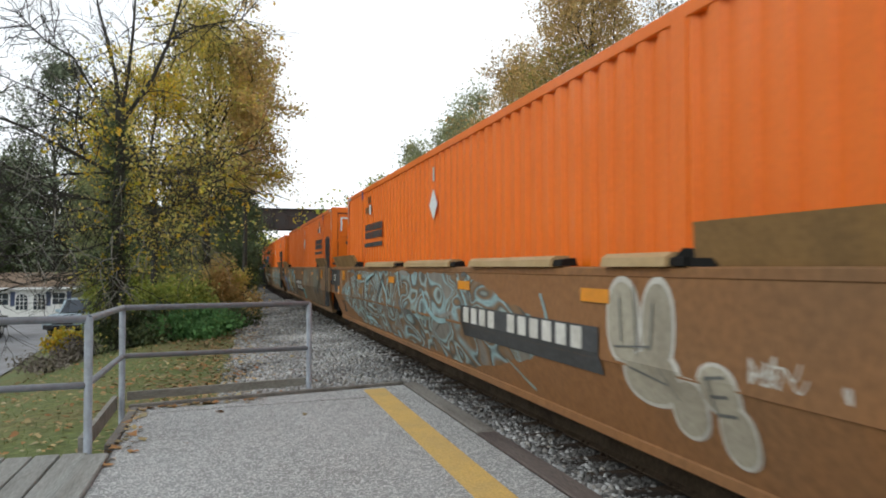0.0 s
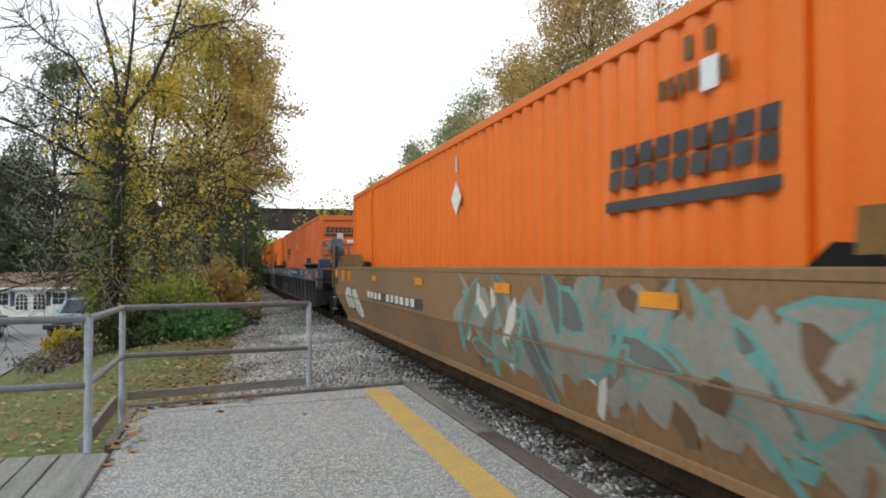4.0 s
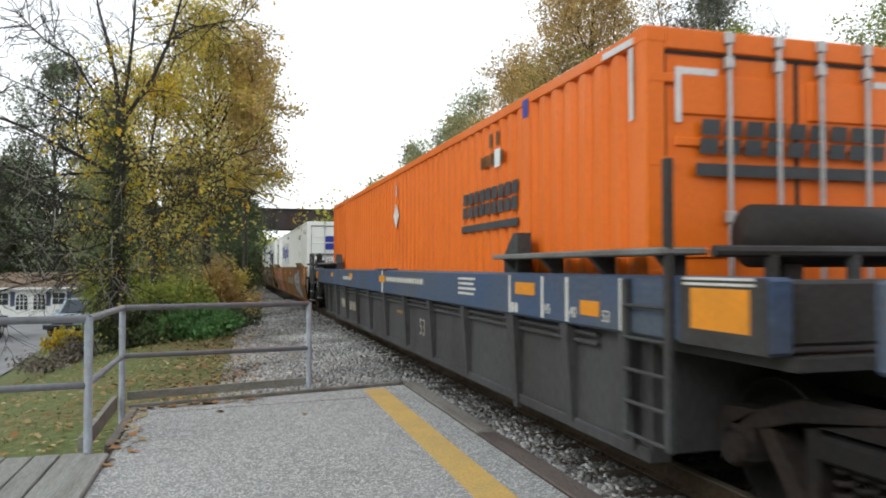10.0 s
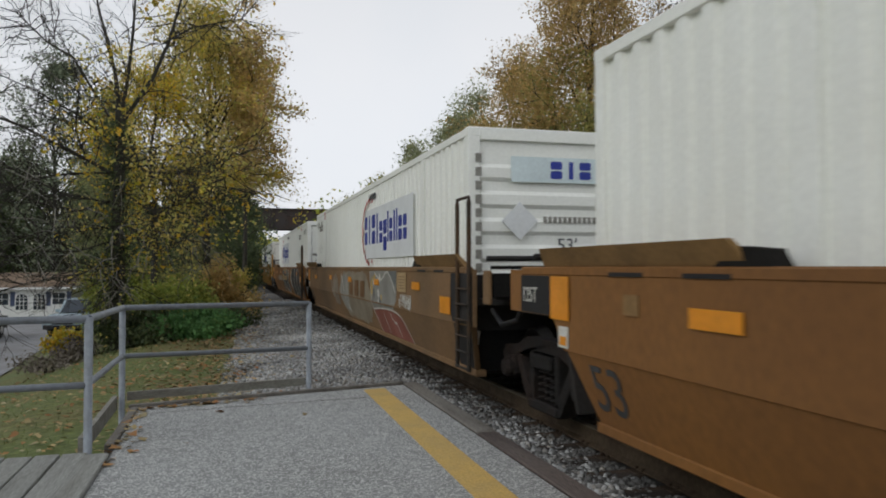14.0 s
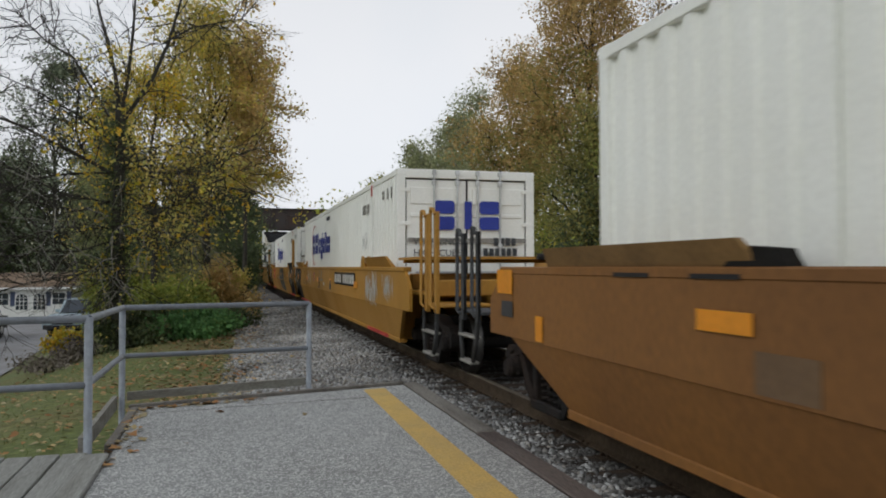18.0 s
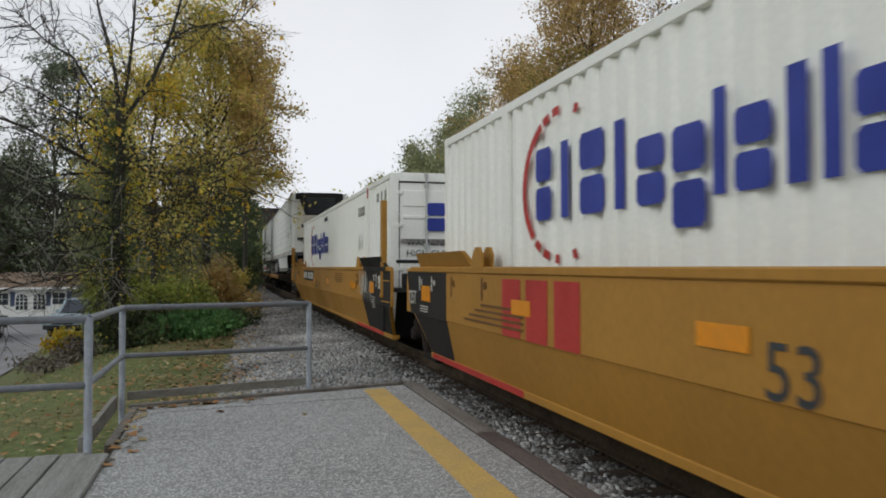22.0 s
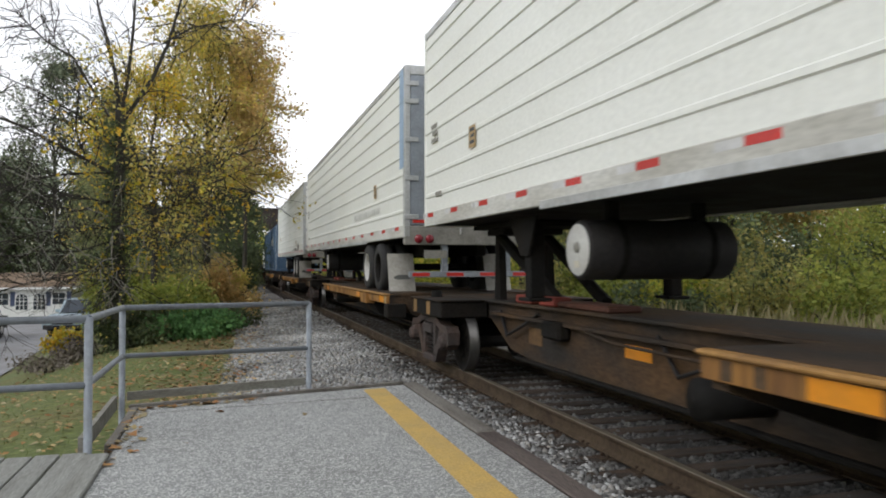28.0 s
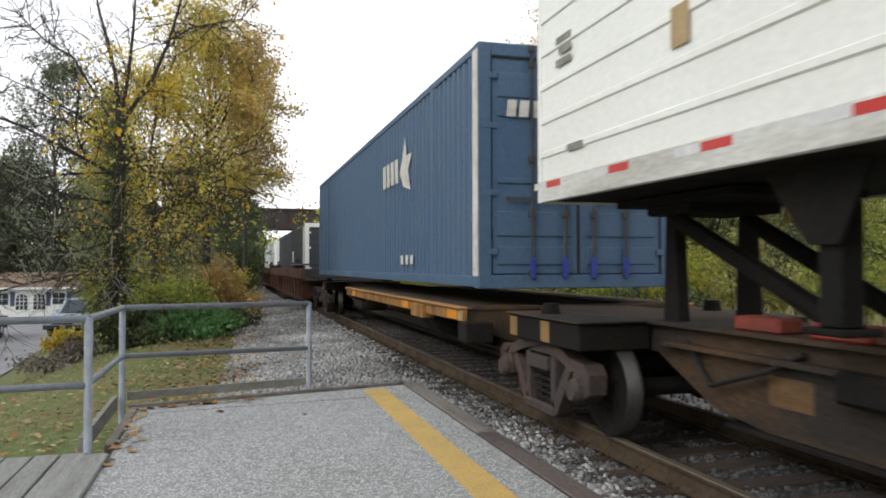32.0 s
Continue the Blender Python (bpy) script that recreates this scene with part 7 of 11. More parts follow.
def freight_container(near, far, z0, paint, label, group, doors_lead=True, ribs_on_roof=True, trim=None, posts=True, height=2.9, rod=STEEL, pitch=0.28, deep=0.042):
    mid, h = (near + far) / 2, (far - near) / 2
    c = thing("freight_container", label, "container", (XC, mid, z0), group)
    MOVERS.append((c, mid))
    H, W = height, 1.295
    trim = trim or paint
    for sx in (-1, 1):
        part("side_wall", corrugated(-h + 0.12, h - 0.12, 0.14, H - 0.10, sx * (W - 0.012), deep, pitch, -sx), paint, c, "ribbed steel side wall")
        part("top_rail", Geo().box(sx * W, sx * (W - 0.07), -h + 0.1, h - 0.1, H - 0.11, H - 0.01, 0.008), paint, c)
        part("bottom_rail", Geo().box(sx * W, sx * (W - 0.08), -h + 0.1, h - 0.1, 0.02, 0.15, 0.008), trim, c)
        for y in (-h, h):
            way = 1 if y > 0 else -1
            part("corner_post", Geo().box(sx * W, sx * (W - 0.16), y - way * 0.14, y, 0.0, H, 0.012), trim, c)
            for zz in (0.0, H - 0.12):
                part("corner_casting", Geo().box(sx * (W + 0.003), sx * (W - 0.17), y - way * 0.175, y + way * 0.003, zz, zz + 0.12, 0.012), trim, c)
        if posts:
            for y in (-6.05, 6.05):
                part("frame_post", Geo().box(sx * (W + 0.002), sx * (W - 0.05), y - 0.09, y + 0.09, 0.05, H - 0.03, 0.006), paint, c)
    g = Geo()
    n = 46
    for k in range(n):
        a = -h + 0.15 + (2 * h - 0.3) * k / n
        p = (2 * h - 0.3) / n
        for y, d in ((a, 0.0), (a + 0.4 * p, 0.0), (a + 0.5 * p, -0.02), (a + 0.9 * p, -0.02)):
            g.v += [(-W + 0.06, y, H - 0.02 + d), (W - 0.06, y, H - 0.02 + d)]
    g.f = [(2 * i, 2 * i + 2, 2 * i + 3, 2 * i + 1) for i in range(len(g.v) // 2 - 1)]
    part("roof", g, paint, c)
    part("floor", Geo().box(-W + 0.05, W - 0.05, -h + 0.1, h - 0.1, 0.05, 0.14), GRIME, c)
    for y, way in ((-h, -1), (h, 1)):
        part("end_sill", Geo().box(-W + 0.16, W - 0.16, y, y - way * 0.12, 0.0, 0.16, 0.01), trim, c)
        part("end_header", Geo().box(-W + 0.16, W - 0.16, y, y - way * 0.12, H - 0.16, H, 0.01), trim, c)
        if (way < 0) == doors_lead:
            for sx in (-1, 1):
                d = part("door", Geo().box(sx * 0.012, sx * 1.12, y - way * 0.03, y - way * 0.08, 0.17, H - 0.17, 0.01), paint, c, "hinged end door")
                for z0r, z1r in ((0.28, 0.5), (0.62, 0.92), (1.25, 1.32), (2.05, 2.12), (2.28, 2.58)):
                    part("door_rib", Geo().box(sx * 0.10, sx * 1.05, y - way * 0.012, y - way * 0.035, z0r, z1r, 0.018), paint, d)
                for xx in (0.19, 0.62):
                    rd = part("lock_rod", Geo().tube([(sx * xx, y + way * 0.02, 0.10), (sx * xx, y + way * 0.02, H - 0.08)], 0.019, 8), rod, d, "bright lock rod")
                    for zz in (0.14, 0.85, 1.5, H - 0.28, H - 0.1):
                        part("rod_keeper", Geo().box(sx * (xx - 0.035), sx * (xx + 0.035), y - way * 0.02, y + way * 0.045, zz, zz + 0.09, 0.008), rod, rd)
                    part("handle", Geo().box(sx * (xx - 0.01), sx * (xx + 0.34), y + way * 0.02, y + way * 0.035, 1.05, 1.085), rod, rd)
                for zz in (0.4, 1.1, 1.9, 2.5):
                    part("hinge", Geo().box(sx * 1.06, sx * 1.27, y + way * 0.004, y - way * 0.03, zz, zz + 0.07, 0.006), trim, d)
            for sx in (-1, 1):
                part("seal", Geo().box(sx * 1.122, sx * 1.142, y - way * 0.02, y - way * 0.06, 0.17, H - 0.17), RUBBER, c)
            part("seal", Geo().box(-1.14, 1.14, y - way * 0.018, y - way * 0.06, H - 0.185, H - 0.162), RUBBER, c, "dark rubber door seal")
            part("door_gap", Geo().box(-0.012, 0.012, y - way * 0.02, y - way * 0.06, 0.17, H - 0.17), RUBBER, c, "dark rubber door seal")
        else:
            w = part("front_wall", Geo().box(-1.13, 1.13, y - way * 0.05, y - way * 0.09, 0.16, H - 0.16), paint, c, "front wall with horizontal ribs")
            zz = 0.22
            while zz < H - 0.5:
                part("front_rib", Geo().prism([(y - way * 0.05, zz), (y - way * 0.012, zz + 0.05), (y - way * 0.012, zz + 0.17), (y - way * 0.05, zz + 0.22)], 0, -1.12, 1.12), paint, w)
                zz += 0.335
    return c, h


def orange_box(near, far, z0, paint, label, doors_lead=True):
    c, h = freight_container(near, far, z0, paint, label, "orange containers", doors_lead)
    k = 1 if doors_lead else -1
    X = -1.299
    # plain bars where the maker's name stands, with its underline
    y = (-h + 4.30) if doors_lead else (h - 2.55)
    bars(c, 9, y, 1.78, 0.30, INK, X, 0.55, 0.15, 0.12, label="dark slanted name bars", split=True)
    slab(c, "underline", y - 1.88, y + 0.05, 1.61, 1.69, INK, X - 0.001)
    diamond(c, -0.05 * k, 2.08, 0.22, PANEL, X - 0.002)
    slab(c, "stripe", -0.09 * k, -0.01 * k, 2.42, 2.62, SILVER, X)
    yy = (-h + 3.1) * k
    bars(c, 7, yy + 0.5, 2.32, 0.13, BROWNINK, X, 0.6, 0.25, 0)
    bars(c, 2, yy + 0.2, 2.52, 0.15, BROWNINK, X, 0.6, 0.9, 0)
    slab(c, "tag", yy - 0.15, yy + 0.02, 2.28, 2.48, PANEL, X - 0.001)
    slab(c, "corner_tape", (-h + 0.16) * k, (-h + 0.22) * k, 2.25, 2.78, SILVER, X)
    slab(c, "corner_tape", (-h + 0.16) * k, (-h + 0.62) * k, 2.80, 2.85, SILVER, X - 0.001)
    slab(c, "tag", -6.12 * k, -5.98 * k, 2.66, 2.84, NAVYINK, X - 0.004)
    y = -h
    if doors_lead:
        bars(c, 9, y - 0.012, 2.0, 0.25, INK, -0.87, 0.60, 0.15, 0.12, face=1, label="dark slanted name bars", split=True)
        part("underline", Geo().box(-0.90, 0.86, y - 0.014, y - 0.010, 1.84, 1.93), INK, c)
        for sx in (-1, 1):
            part("corner_tape", Geo().box(sx * 1.0, sx * 1.05, y + 0.008, y + 0.016, 2.22, 2.62), SILVER, c)
            part("corner_tape", Geo().box(sx * 0.70, sx * 1.0, y + 0.008, y + 0.016, 2.57, 2.62), SILVER, c)
        part("placard", Geo().prism([(-0.95, 0.86), (-0.72, 0.63), (-0.49, 0.86), (-0.72, 1.09)], 1, y - 0.02, y - 0.012), PANEL, c, "pale placard turned on its corner")
        bars(c, 8, y - 0.012, 0.45, 0.11, SILVER, 0.05, 0.6, 0.2, 0, face=1)
    else:
        bars(c, 9, y + 0.004, 2.33, 0.18, INK, -1.06, 0.62, 0.14, 0.12, face=1, label="dark slanted name bars", split=True)
        part("underline", Geo().box(-1.08, 0.16, y, y + 0.006, 2.23, 2.29), INK, c)
        part("placard", Geo().prism([(-1.10, 1.86), (-0.84, 1.58), (-0.58, 1.86), (-0.84, 2.14)], 1, y - 0.022, y - 0.014), FLAP, c, "dull placard turned on its corner")
        part("vent", Geo().box(-0.38, 0.08, y - 0.03, y + 0.02, 1.98, 2.09, 0.008), PANEL, c)
        part("document_box", Geo().box(0.34, 0.64, y - 0.06, y + 0.02, 2.15, 2.56, 0.02), CREAM, c, "cream document box")
    return c, h


def block_mark(parent, a, z, ra, rz, x, face=0):
    """A plain block in two halves that stands for one character of a name. face 0: on the near side; 1: on the end towards the camera, with x its y."""
    for lo, hi in ((-1.0, -0.09), (0.09, 1.0)):
        cut = 0.22 * ra
        o = [(a - ra + cut, z + lo * rz), (a + ra - cut, z + lo * rz), (a + ra, z + lo * rz + cut), (a + ra, z + hi * rz - cut), (a + ra - cut, z + hi * rz), (a - ra + cut, z + hi * rz), (a - ra, z + hi * rz - cut), (a - ra, z + lo * rz + cut)]
        part("name_mark", Geo().prism(o, 0 if face == 0 else 1, x - 0.002, x), NAVYINK, parent, "royal-blue name block")


def text_mesh(body, size):
    """Letters standing upright in the x-z plane."""
    cu = bpy.data.curves.new("lettering", "FONT")
    cu.body, cu.size, cu.extrude = body, size, 0.002
    ob = bpy.data.objects.new("lettering", cu)
    me = bpy.data.meshes.new_from_object(ob)
    bpy.data.objects.remove(ob)
    me.materials.clear()
    me.transform(Matrix(((1, 0, 0, 0), (0, 0, -1, 0), (0, 1, 0, 0), (0, 0, 0, 1))))
    return me


def white_box(near, far, z0, label, doors_lead=True, ring=True, panel=True):
    c, h = freight_container(near, far, z0, WHITE, label, "white containers", doors_lead, rod=ALU)
    X, k = -1.299, (1 if doors_lead else -1)
    # plain shapes where the maker's mark stands: a dashed ring and blue bars
    y = (h - 3.17) if doors_lead else (-h + 7.3)
    if panel:
        slab(c, "name_panel", y - 4.45, y - 0.1, 1.34, 2.36, PANEL, X)
    x = X - 0.003
    for a0, a1 in [(0.66, 1.24)] + [(1.27 + 0.085 * q, 1.325 + 0.085 * q) for q in range(2)] + [(0.59 - 0.085 * q, 0.645 - 0.085 * q) for q in range(2)] + [(0.36, 0.39), (1.46, 1.49), (1.60, 1.63)]:
        n, v = max(1, int((a1 - a0) / 0.05)), []
        for q in range(n + 1):
            b = math.pi * (a0 + (a1 - a0) * q / n)
            v += [(x - 0.002, y - 0.56 - r * math.cos(b), 1.90 + 0.8 * r * math.sin(b)) for r in (0.78, 0.88)]
        g = Geo().add(v, [(2 * q, 2 * q + 2, 2 * q + 3, 2 * q + 1) for q in range(n)])
        part("ring_mark", g, REDINK, c, "piece of a red broken ring")
    yy, small = y, 0.88 if panel else 1.0
    for w, low, high, round_ in ((0.38, 1.60, 2.27, 1), (0.42, 1.60, 2.27, 0), (0.46, 1.60, 2.27, 1), (0.32, 1.60, 2.27, 0), (0.39, 1.60, 2.08, 1), (0.39, 1.42, 2.08, 1), (0.12, 1.60, 2.24, 0), (0.34, 1.60, 2.08, 1), (0.22, 1.60, 2.22, 0), (0.12, 1.60, 2.24, 0), (0.35, 1.60, 2.08, 1), (0.35, 1.60, 2.08, 1)):
        low, high, w = 1.9 + (low - 1.9) * small, 1.9 + (high - 1.9) * small, w * small
        if round_:
            block_mark(c, yy - w / 2, (low + high) / 2, w / 2 * 0.92, (high - low) / 2, x)
        else:
            b = min(0.15 * small, w)
            part("name_mark", Geo().prism([(yy - w / 2 + b / 2, low), (yy - w / 2 - b / 2, low), (yy - w / 2 - b / 2, high), (yy - w / 2 + b / 2, high)], 0, x - 0.002, x), NAVYINK, c, "royal-blue name bar")
        yy -= w + 0.064 * small
    yy = (-h + 2.2) * k
    bars(c, 5, yy + 1.3, 2.3, 0.19, FLAP, X, 0.55, 0.35, 0, split=True)
    bars(c, 8, 1.5 * k, 2.55, 0.12, INK, X, 0.6, 0.22, 0)
    bars(c, 2, (-h + 1.3) * k, 2.45, 0.16, FLAP, X, 0.55, 0.3, 0, split=True)
    scrawl(c, yy + 0.75, yy + 1.25, 1.55, 1.95, 3, 0.009, 901, INK, "dark scratched mark", X - 0.003)
    part("placard", Geo().add([(X, yy + 0.55 + p * 0.28, 1.05 + q * 0.32) for p, q in ((-1, 0), (0, -1), (1, 0), (0, 1))] + [(X, yy + 0.55 + p * 0.25, 1.05 + q * 0.29) for p, q in ((-1, 0), (0, -1), (1, 0), (0, 1))],
                              [(0, 1, 5, 4), (1, 2, 6, 5), (2, 3, 7, 6), (3, 0, 4, 7)]), FLAP, c, "grey diamond outline", at=(-0.003, 0, 0))
    slab(c, "tag", -6.12 * k, -5.98 * k, 2.62, 2.84, REDINK, X - 0.004)
    for q in range(2):
        slab(c, "vent", (-h + 0.45 + 0.33 * q) * k - 0.05, (-h + 0.45 + 0.33 * q) * k + 0.05, 2.42, 2.62, FLAP, X - 0.002, "small grey vent")
    yl = -h
    if doors_lead:
        for xx, w in ((-0.61, 0.37), (-0.15, 0.33), (0.23, 0.39)):
            if w < 0.35:
                part("name_mark", Geo().box(xx + w / 2 - 0.07, xx + w / 2 + 0.07, yl - 0.014, yl - 0.010, 1.84, 2.34), NAVYINK, c, "royal-blue name bar")
            else:
                block_mark(c, xx + w / 2, 2.09, w / 2, 0.26, yl - 0.012, 1)
        part("name_panel", Geo().box(-1.1, 1.1, yl - 0.013, yl - 0.009, 1.60, 1.68), FLAP, c)
        for body, xx, zz in (("WARNING", -1.0, 1.56), ("HIGH CUBE", -1.0, 1.36)):
            part("lettering", text_mesh(body, 0.17), INK, c, at=(xx, yl - 0.012, zz))
        bars(c, 4, yl - 0.015, 1.55, 0.14, INK, 0.5, 0.6, 0.2, 0, face=1)
        bars(c, 6, yl - 0.015, 1.36, 0.14, INK, 0.3, 0.6, 0.2, 0, face=1)
    else:
        for i, xx in enumerate((-0.20, 0.0, 0.20)):
            if i == 1:
                part("name_mark", Geo().box(xx + 0.055, xx + 0.115, yl - 0.010, yl - 0.005, 2.28, 2.50), NAVYINK, c, "royal-blue name bar")
            else:
                block_mark(c, xx + 0.08, 2.39, 0.08, 0.11, yl - 0.008, 1)
        part("name_panel", Geo().box(-0.73, 0.75, yl - 0.004, yl - 0.001, 2.23, 2.55), PAINT_HAZE, c, "pale blue panel")
        part("lettering", text_mesh("53'", 0.24), INK, c, at=(-0.12, yl - 0.010, 1.36))
        part("placard", Geo().prism([(-0.86, 1.74), (-0.62, 1.50), (-0.38, 1.74), (-0.62, 1.98)], 1, yl - 0.012, yl - 0.004), PANEL, c)
        bars(c, 11, yl - 0.004, 1.72, 0.08, FLAP, -0.30, 0.6, 0.25, 0, face=1)
        for i in range(9):
            part("lettering", Geo().box(-1.2, -1.12, yl - 0.006, yl - 0.002, 1.1 + 0.17 * i, 1.21 + 0.17 * i), FLAP, c)
    return c, h


# the brown graffiti-covered unit in front
TAN_L = "brown smooth-sided well car, weathered and covered in graffiti"
for i, (n_, f_, tail) in enumerate(((2.05, 18.60, False), (21.55, 37.95, False), (40.95, 57.75, True))):
    car, h = smooth_well(n_, f_, KHAKI if i else TAN, LIP, GREY, TAN_L, "well cars", False, tail, lead_truck=(i == 0), et=1.45 if tail else 1.3, tail_guide=0.12 if tail else 0.55)
    c = (n_ + f_) / 2
    for y in ((5.0, 8.2, 12.2, 15.4), (24.65, 28.1, 31.6, 34.9), (44.2, 47.0, 50.4, 53.8))[i]:
        slab(car, "reflector", y - c - 0.22, y - c + 0.22, 1.27, 1.37, REFLECT, -1.534, "amber reflector")
    slab(car, "reflector", h - 1.15, h - 0.75, 1.22, 1.44, REFLECT, -1.534, "amber reflector")
    if i:
        slab(car, "reflector", -h + 0.3, -h + 0.7, 1.20, 1.44, REFLECT, -1.534, "amber reflector")
    slab(car, "reflector", h - 3.6, h - 3.1, 0.98, 1.10, LIP, -1.53, "dull ochre patch")
    if not tail:
        slab(car, "end_panel", h - 0.25, h + 1.26, 1.09, 1.45, GREY, -1.5225, "dark grey end panel")
        part("end_panel", Geo().prism([(h - 0.25, 0.90), (h + 0.6, 0.90), (h + 0.75, 1.09), (h - 0.25, 1.09)], 0, -1.5245, -1.5205), GREY, car)
        part("panel_rim", Geo().box(-1.545, -1.522, h - 0.2, h + 1.27, 1.075, 1.095).box(-1.545, -1.522, h - 0.2, h + 1.27, 1.44, 1.46), GREY, car)
        lettering(car, "125T", h + 0.80, 1.18, 0.23, WHITEINK, -1.53)
        slab(car, "sign", h - 0.22, h + 0.02, 0.86, 1.06, REFLECT, -1.528, "yellow warning sign")
        slab(car, "sign", h - 0.18, h - 0.02, 0.90, 0.98, WHITEINK, -1.532)
    else:
        slab(car, "reflector", h + 0.9, h + 1.32, 1.28, 1.48, REFLECT, -1.534, "amber reflector")
        slab(car, "sign", h + 1.0, h + 1.3, 1.10, 1.25, GREY, label="grey steel data plate")
        crossover(car, 60.30 - c - 0.04, 60.30 - c + 0.02, 59.77 - c - 0.03, 59.77 - c + 0.03, 0.42, 2.12, GREY, -1.40)
        part("grab_rod", Geo().tube([(-1.44, 60.36 - c, 1.05), (-1.44, 60.36 - c, 2.05), (-1.44, 60.22 - c, 2.12), (-1.44, 60.12 - c, 2.05), (-1.44, 60.12 - c, 0.98)], 0.022, 8), RUSTGOLD, car, "dull yellow bent grab rod", smooth=True)
        for yy in (h + 0.28, h + 0.86):
            part("bracket_post", Geo().box(-1.50, -1.40, yy - 0.06, yy + 0.06, 1.50, 1.72, 0.01), KHAKI, car, "brown bracket post")
        part("bracket_plate", Geo().box(-1.52, -1.0, h + 0.16, h + 1.02, 1.72, 1.75, 0.008), GREY, car, "dark bracket top plate")
        slab(car, "reflector", h - 0.25, h + 0.22, 1.20, 1.46, REFLECT, -1.534, "amber reflector")
        part("slack_box", Geo().box(-1.34, -0.8, h + 0.35, h + 0.8, 1.50, 1.70, 0.03), GREY, car, "dark steel end box")
        part("slack_plate", Geo().prism([(h + 0.96, 1.74), (h + 1.30, 1.58), (h + 1.30, 1.54), (h + 0.96, 1.70)], 0, -1.46, -1.0), CREAM, car, "cream sloping end plate")
    ladder(car, -h - 0.78, -h - 0.42, 0.45, 2.32, 6, GREY)
    if i == 0:
        for a, b in ((4.0, 4.82), (5.7, 7.9), (8.7, 11.1), (11.9, 14.5)):
            part("cover", Geo().prism([(-1.58, 1.53), (-1.57, 1.59), (-1.52, 1.62), (-1.40, 1.62), (-1.38, 1.53)], 1, a - c, b - c), TANPANEL, car, "rounded tan sill cover")
            part("cover_end", Geo().prism([(-1.55, 1.535), (-1.54, 1.585), (-1.42, 1.60), (-1.40, 1.535)], 1, a - c - 0.16, a - c - 0.002), GRIME, car, "dark end of the sill cover")
        spray_patch(car, 5.9 - c, 18.0 - c, 0.345, 1.47, G_WILD, 1, 0.05, "turquoise, brown and grey wild-style graffiti")
        r = random.Random(34)
        for k in range(22):
            y0, z0, a0 = 6.4 + 11.2 * (k + r.random()) / 22 - c, r.uniform(0.55, 1.25), r.choice((0.9, 2.2, 1.6, 0.3))
            pts = [(y0, z0)]
            for _ in range(3):
                a0 += r.gauss(0, 0.8)
                pts.append((pts[-1][0] + 0.45 * math.cos(a0), min(1.43, max(0.40, pts[-1][1] + 0.30 * math.sin(a0)))))
            ribbon(car, pts, r.uniform(0.04, 0.09), (PAINT_ICE, PAINT_MOSS, PAINT_ICE, PAINT_SLATE, PAINT_ASH)[k % 5], 0.007 + 0.0012 * k, "curved stroke of wild-style graffiti", 0.4)
        lettering(car, "53", 18.3 - c, 0.46, 0.42, INK, side_x(0.46) - 0.004).rotation_euler = (0, radians(-17), 0)
        # two swollen letters of several lobes, with thin dark strokes inside them
        lobes = ((4.60, 1.16, 0.23, 0.31, 0.02), (4.17, 1.15, 0.20, 0.32, -0.05), (4.28, 0.82, 0.36, 0.20, -0.5), (3.92, 0.68, 0.20, 0.20, -0.5), (3.58, 0.84, 0.19, 0.16, 0.1), (3.50, 0.60, 0.17, 0.19, -0.2))
        for ring_, paint_, off in ((1.0, PAINT_BONE, 0.0065), (0.86, PAINT_STONE, 0.0115)):
            for k_, (ly, lz, ry, rz, tip) in enumerate(lobes):
                g = Geo()
                edge = [(ly - c + ry * ring_ * math.cos(q) + tip * rz * ring_ * math.sin(q) * 0.6, lz + rz * ring_ * math.copysign(abs(math.sin(q)) ** 0.8, math.sin(q))) for q in np.linspace(0, 2 * math.pi, 25)]
                for p_, n_2 in zip(edge[:-1], edge[1:]):
                    on_side(g, [p_, n_2, (ly - c, lz)], off + 0.0007 * k_)
                part("graffiti", g, paint_, car, "swollen stone-grey graffiti letter with a pale rim")
        g = Geo()
        for sy, sz, ty, tz, w_ in ((4.62, 1.32, 4.60, 1.02, 0.018), (4.20, 1.30, 4.24, 1.00, 0.016), (4.70, 0.98, 4.25, 1.02, 0.012), (4.52, 0.86, 4.10, 0.80, 0.014), (4.15, 0.90, 4.0, 0.72, 0.012), (3.68, 0.90, 3.50, 0.93, 0.02), (3.66, 0.80, 3.50, 0.82, 0.02), (3.64, 0.70, 3.46, 0.72, 0.02), (3.66, 0.92, 3.63, 0.68, 0.014), (4.44, 1.40, 4.40, 0.95, 0.014)):
            on_side(g, [(sy - c, sz - w_ / 2), (sy - c, sz + w_ / 2), (ty - c, tz + w_ / 2), (ty - c, tz - w_ / 2)] if abs(sy - ty) > abs(sz - tz) else [(sy - c - w_ / 2, sz), (sy - c + w_ / 2, sz), (ty - c + w_ / 2, tz), (ty - c - w_ / 2, tz)], 0.0165 + 0.0004 * round(sz * 10 + tz * 3))
        part("outline", g, PAINT_SLATE, car, "thin dark spray strokes")
        scrawl(car, 2.65 - c, 3.3 - c, 0.93, 1.08, 7, 0.007, 37, PAINT_BONE)
        slab(car, "number_panel", 4.95 - c, 8.33 - c, 0.90, 1.09, GREY, -1.531, "dark grey number panel")
        part("number_panel", Geo().add([(side_x(0.9) - 0.012, 4.95 - c, 0.9), (side_x(0.9) - 0.012, 8.33 - c, 0.9), (side_x(0.74) - 0.012, 8.33 - c, 0.74), (side_x(0.74) - 0.012, 4.95 - c, 0.74)], [(0, 1, 2, 3)]), GREY, car)
        bars(car, 11, 8.2 - c, 0.905, 0.17, WHITEINK, -1.536, 1.1, 0.55, gaps=(4,))
    elif i == 1:
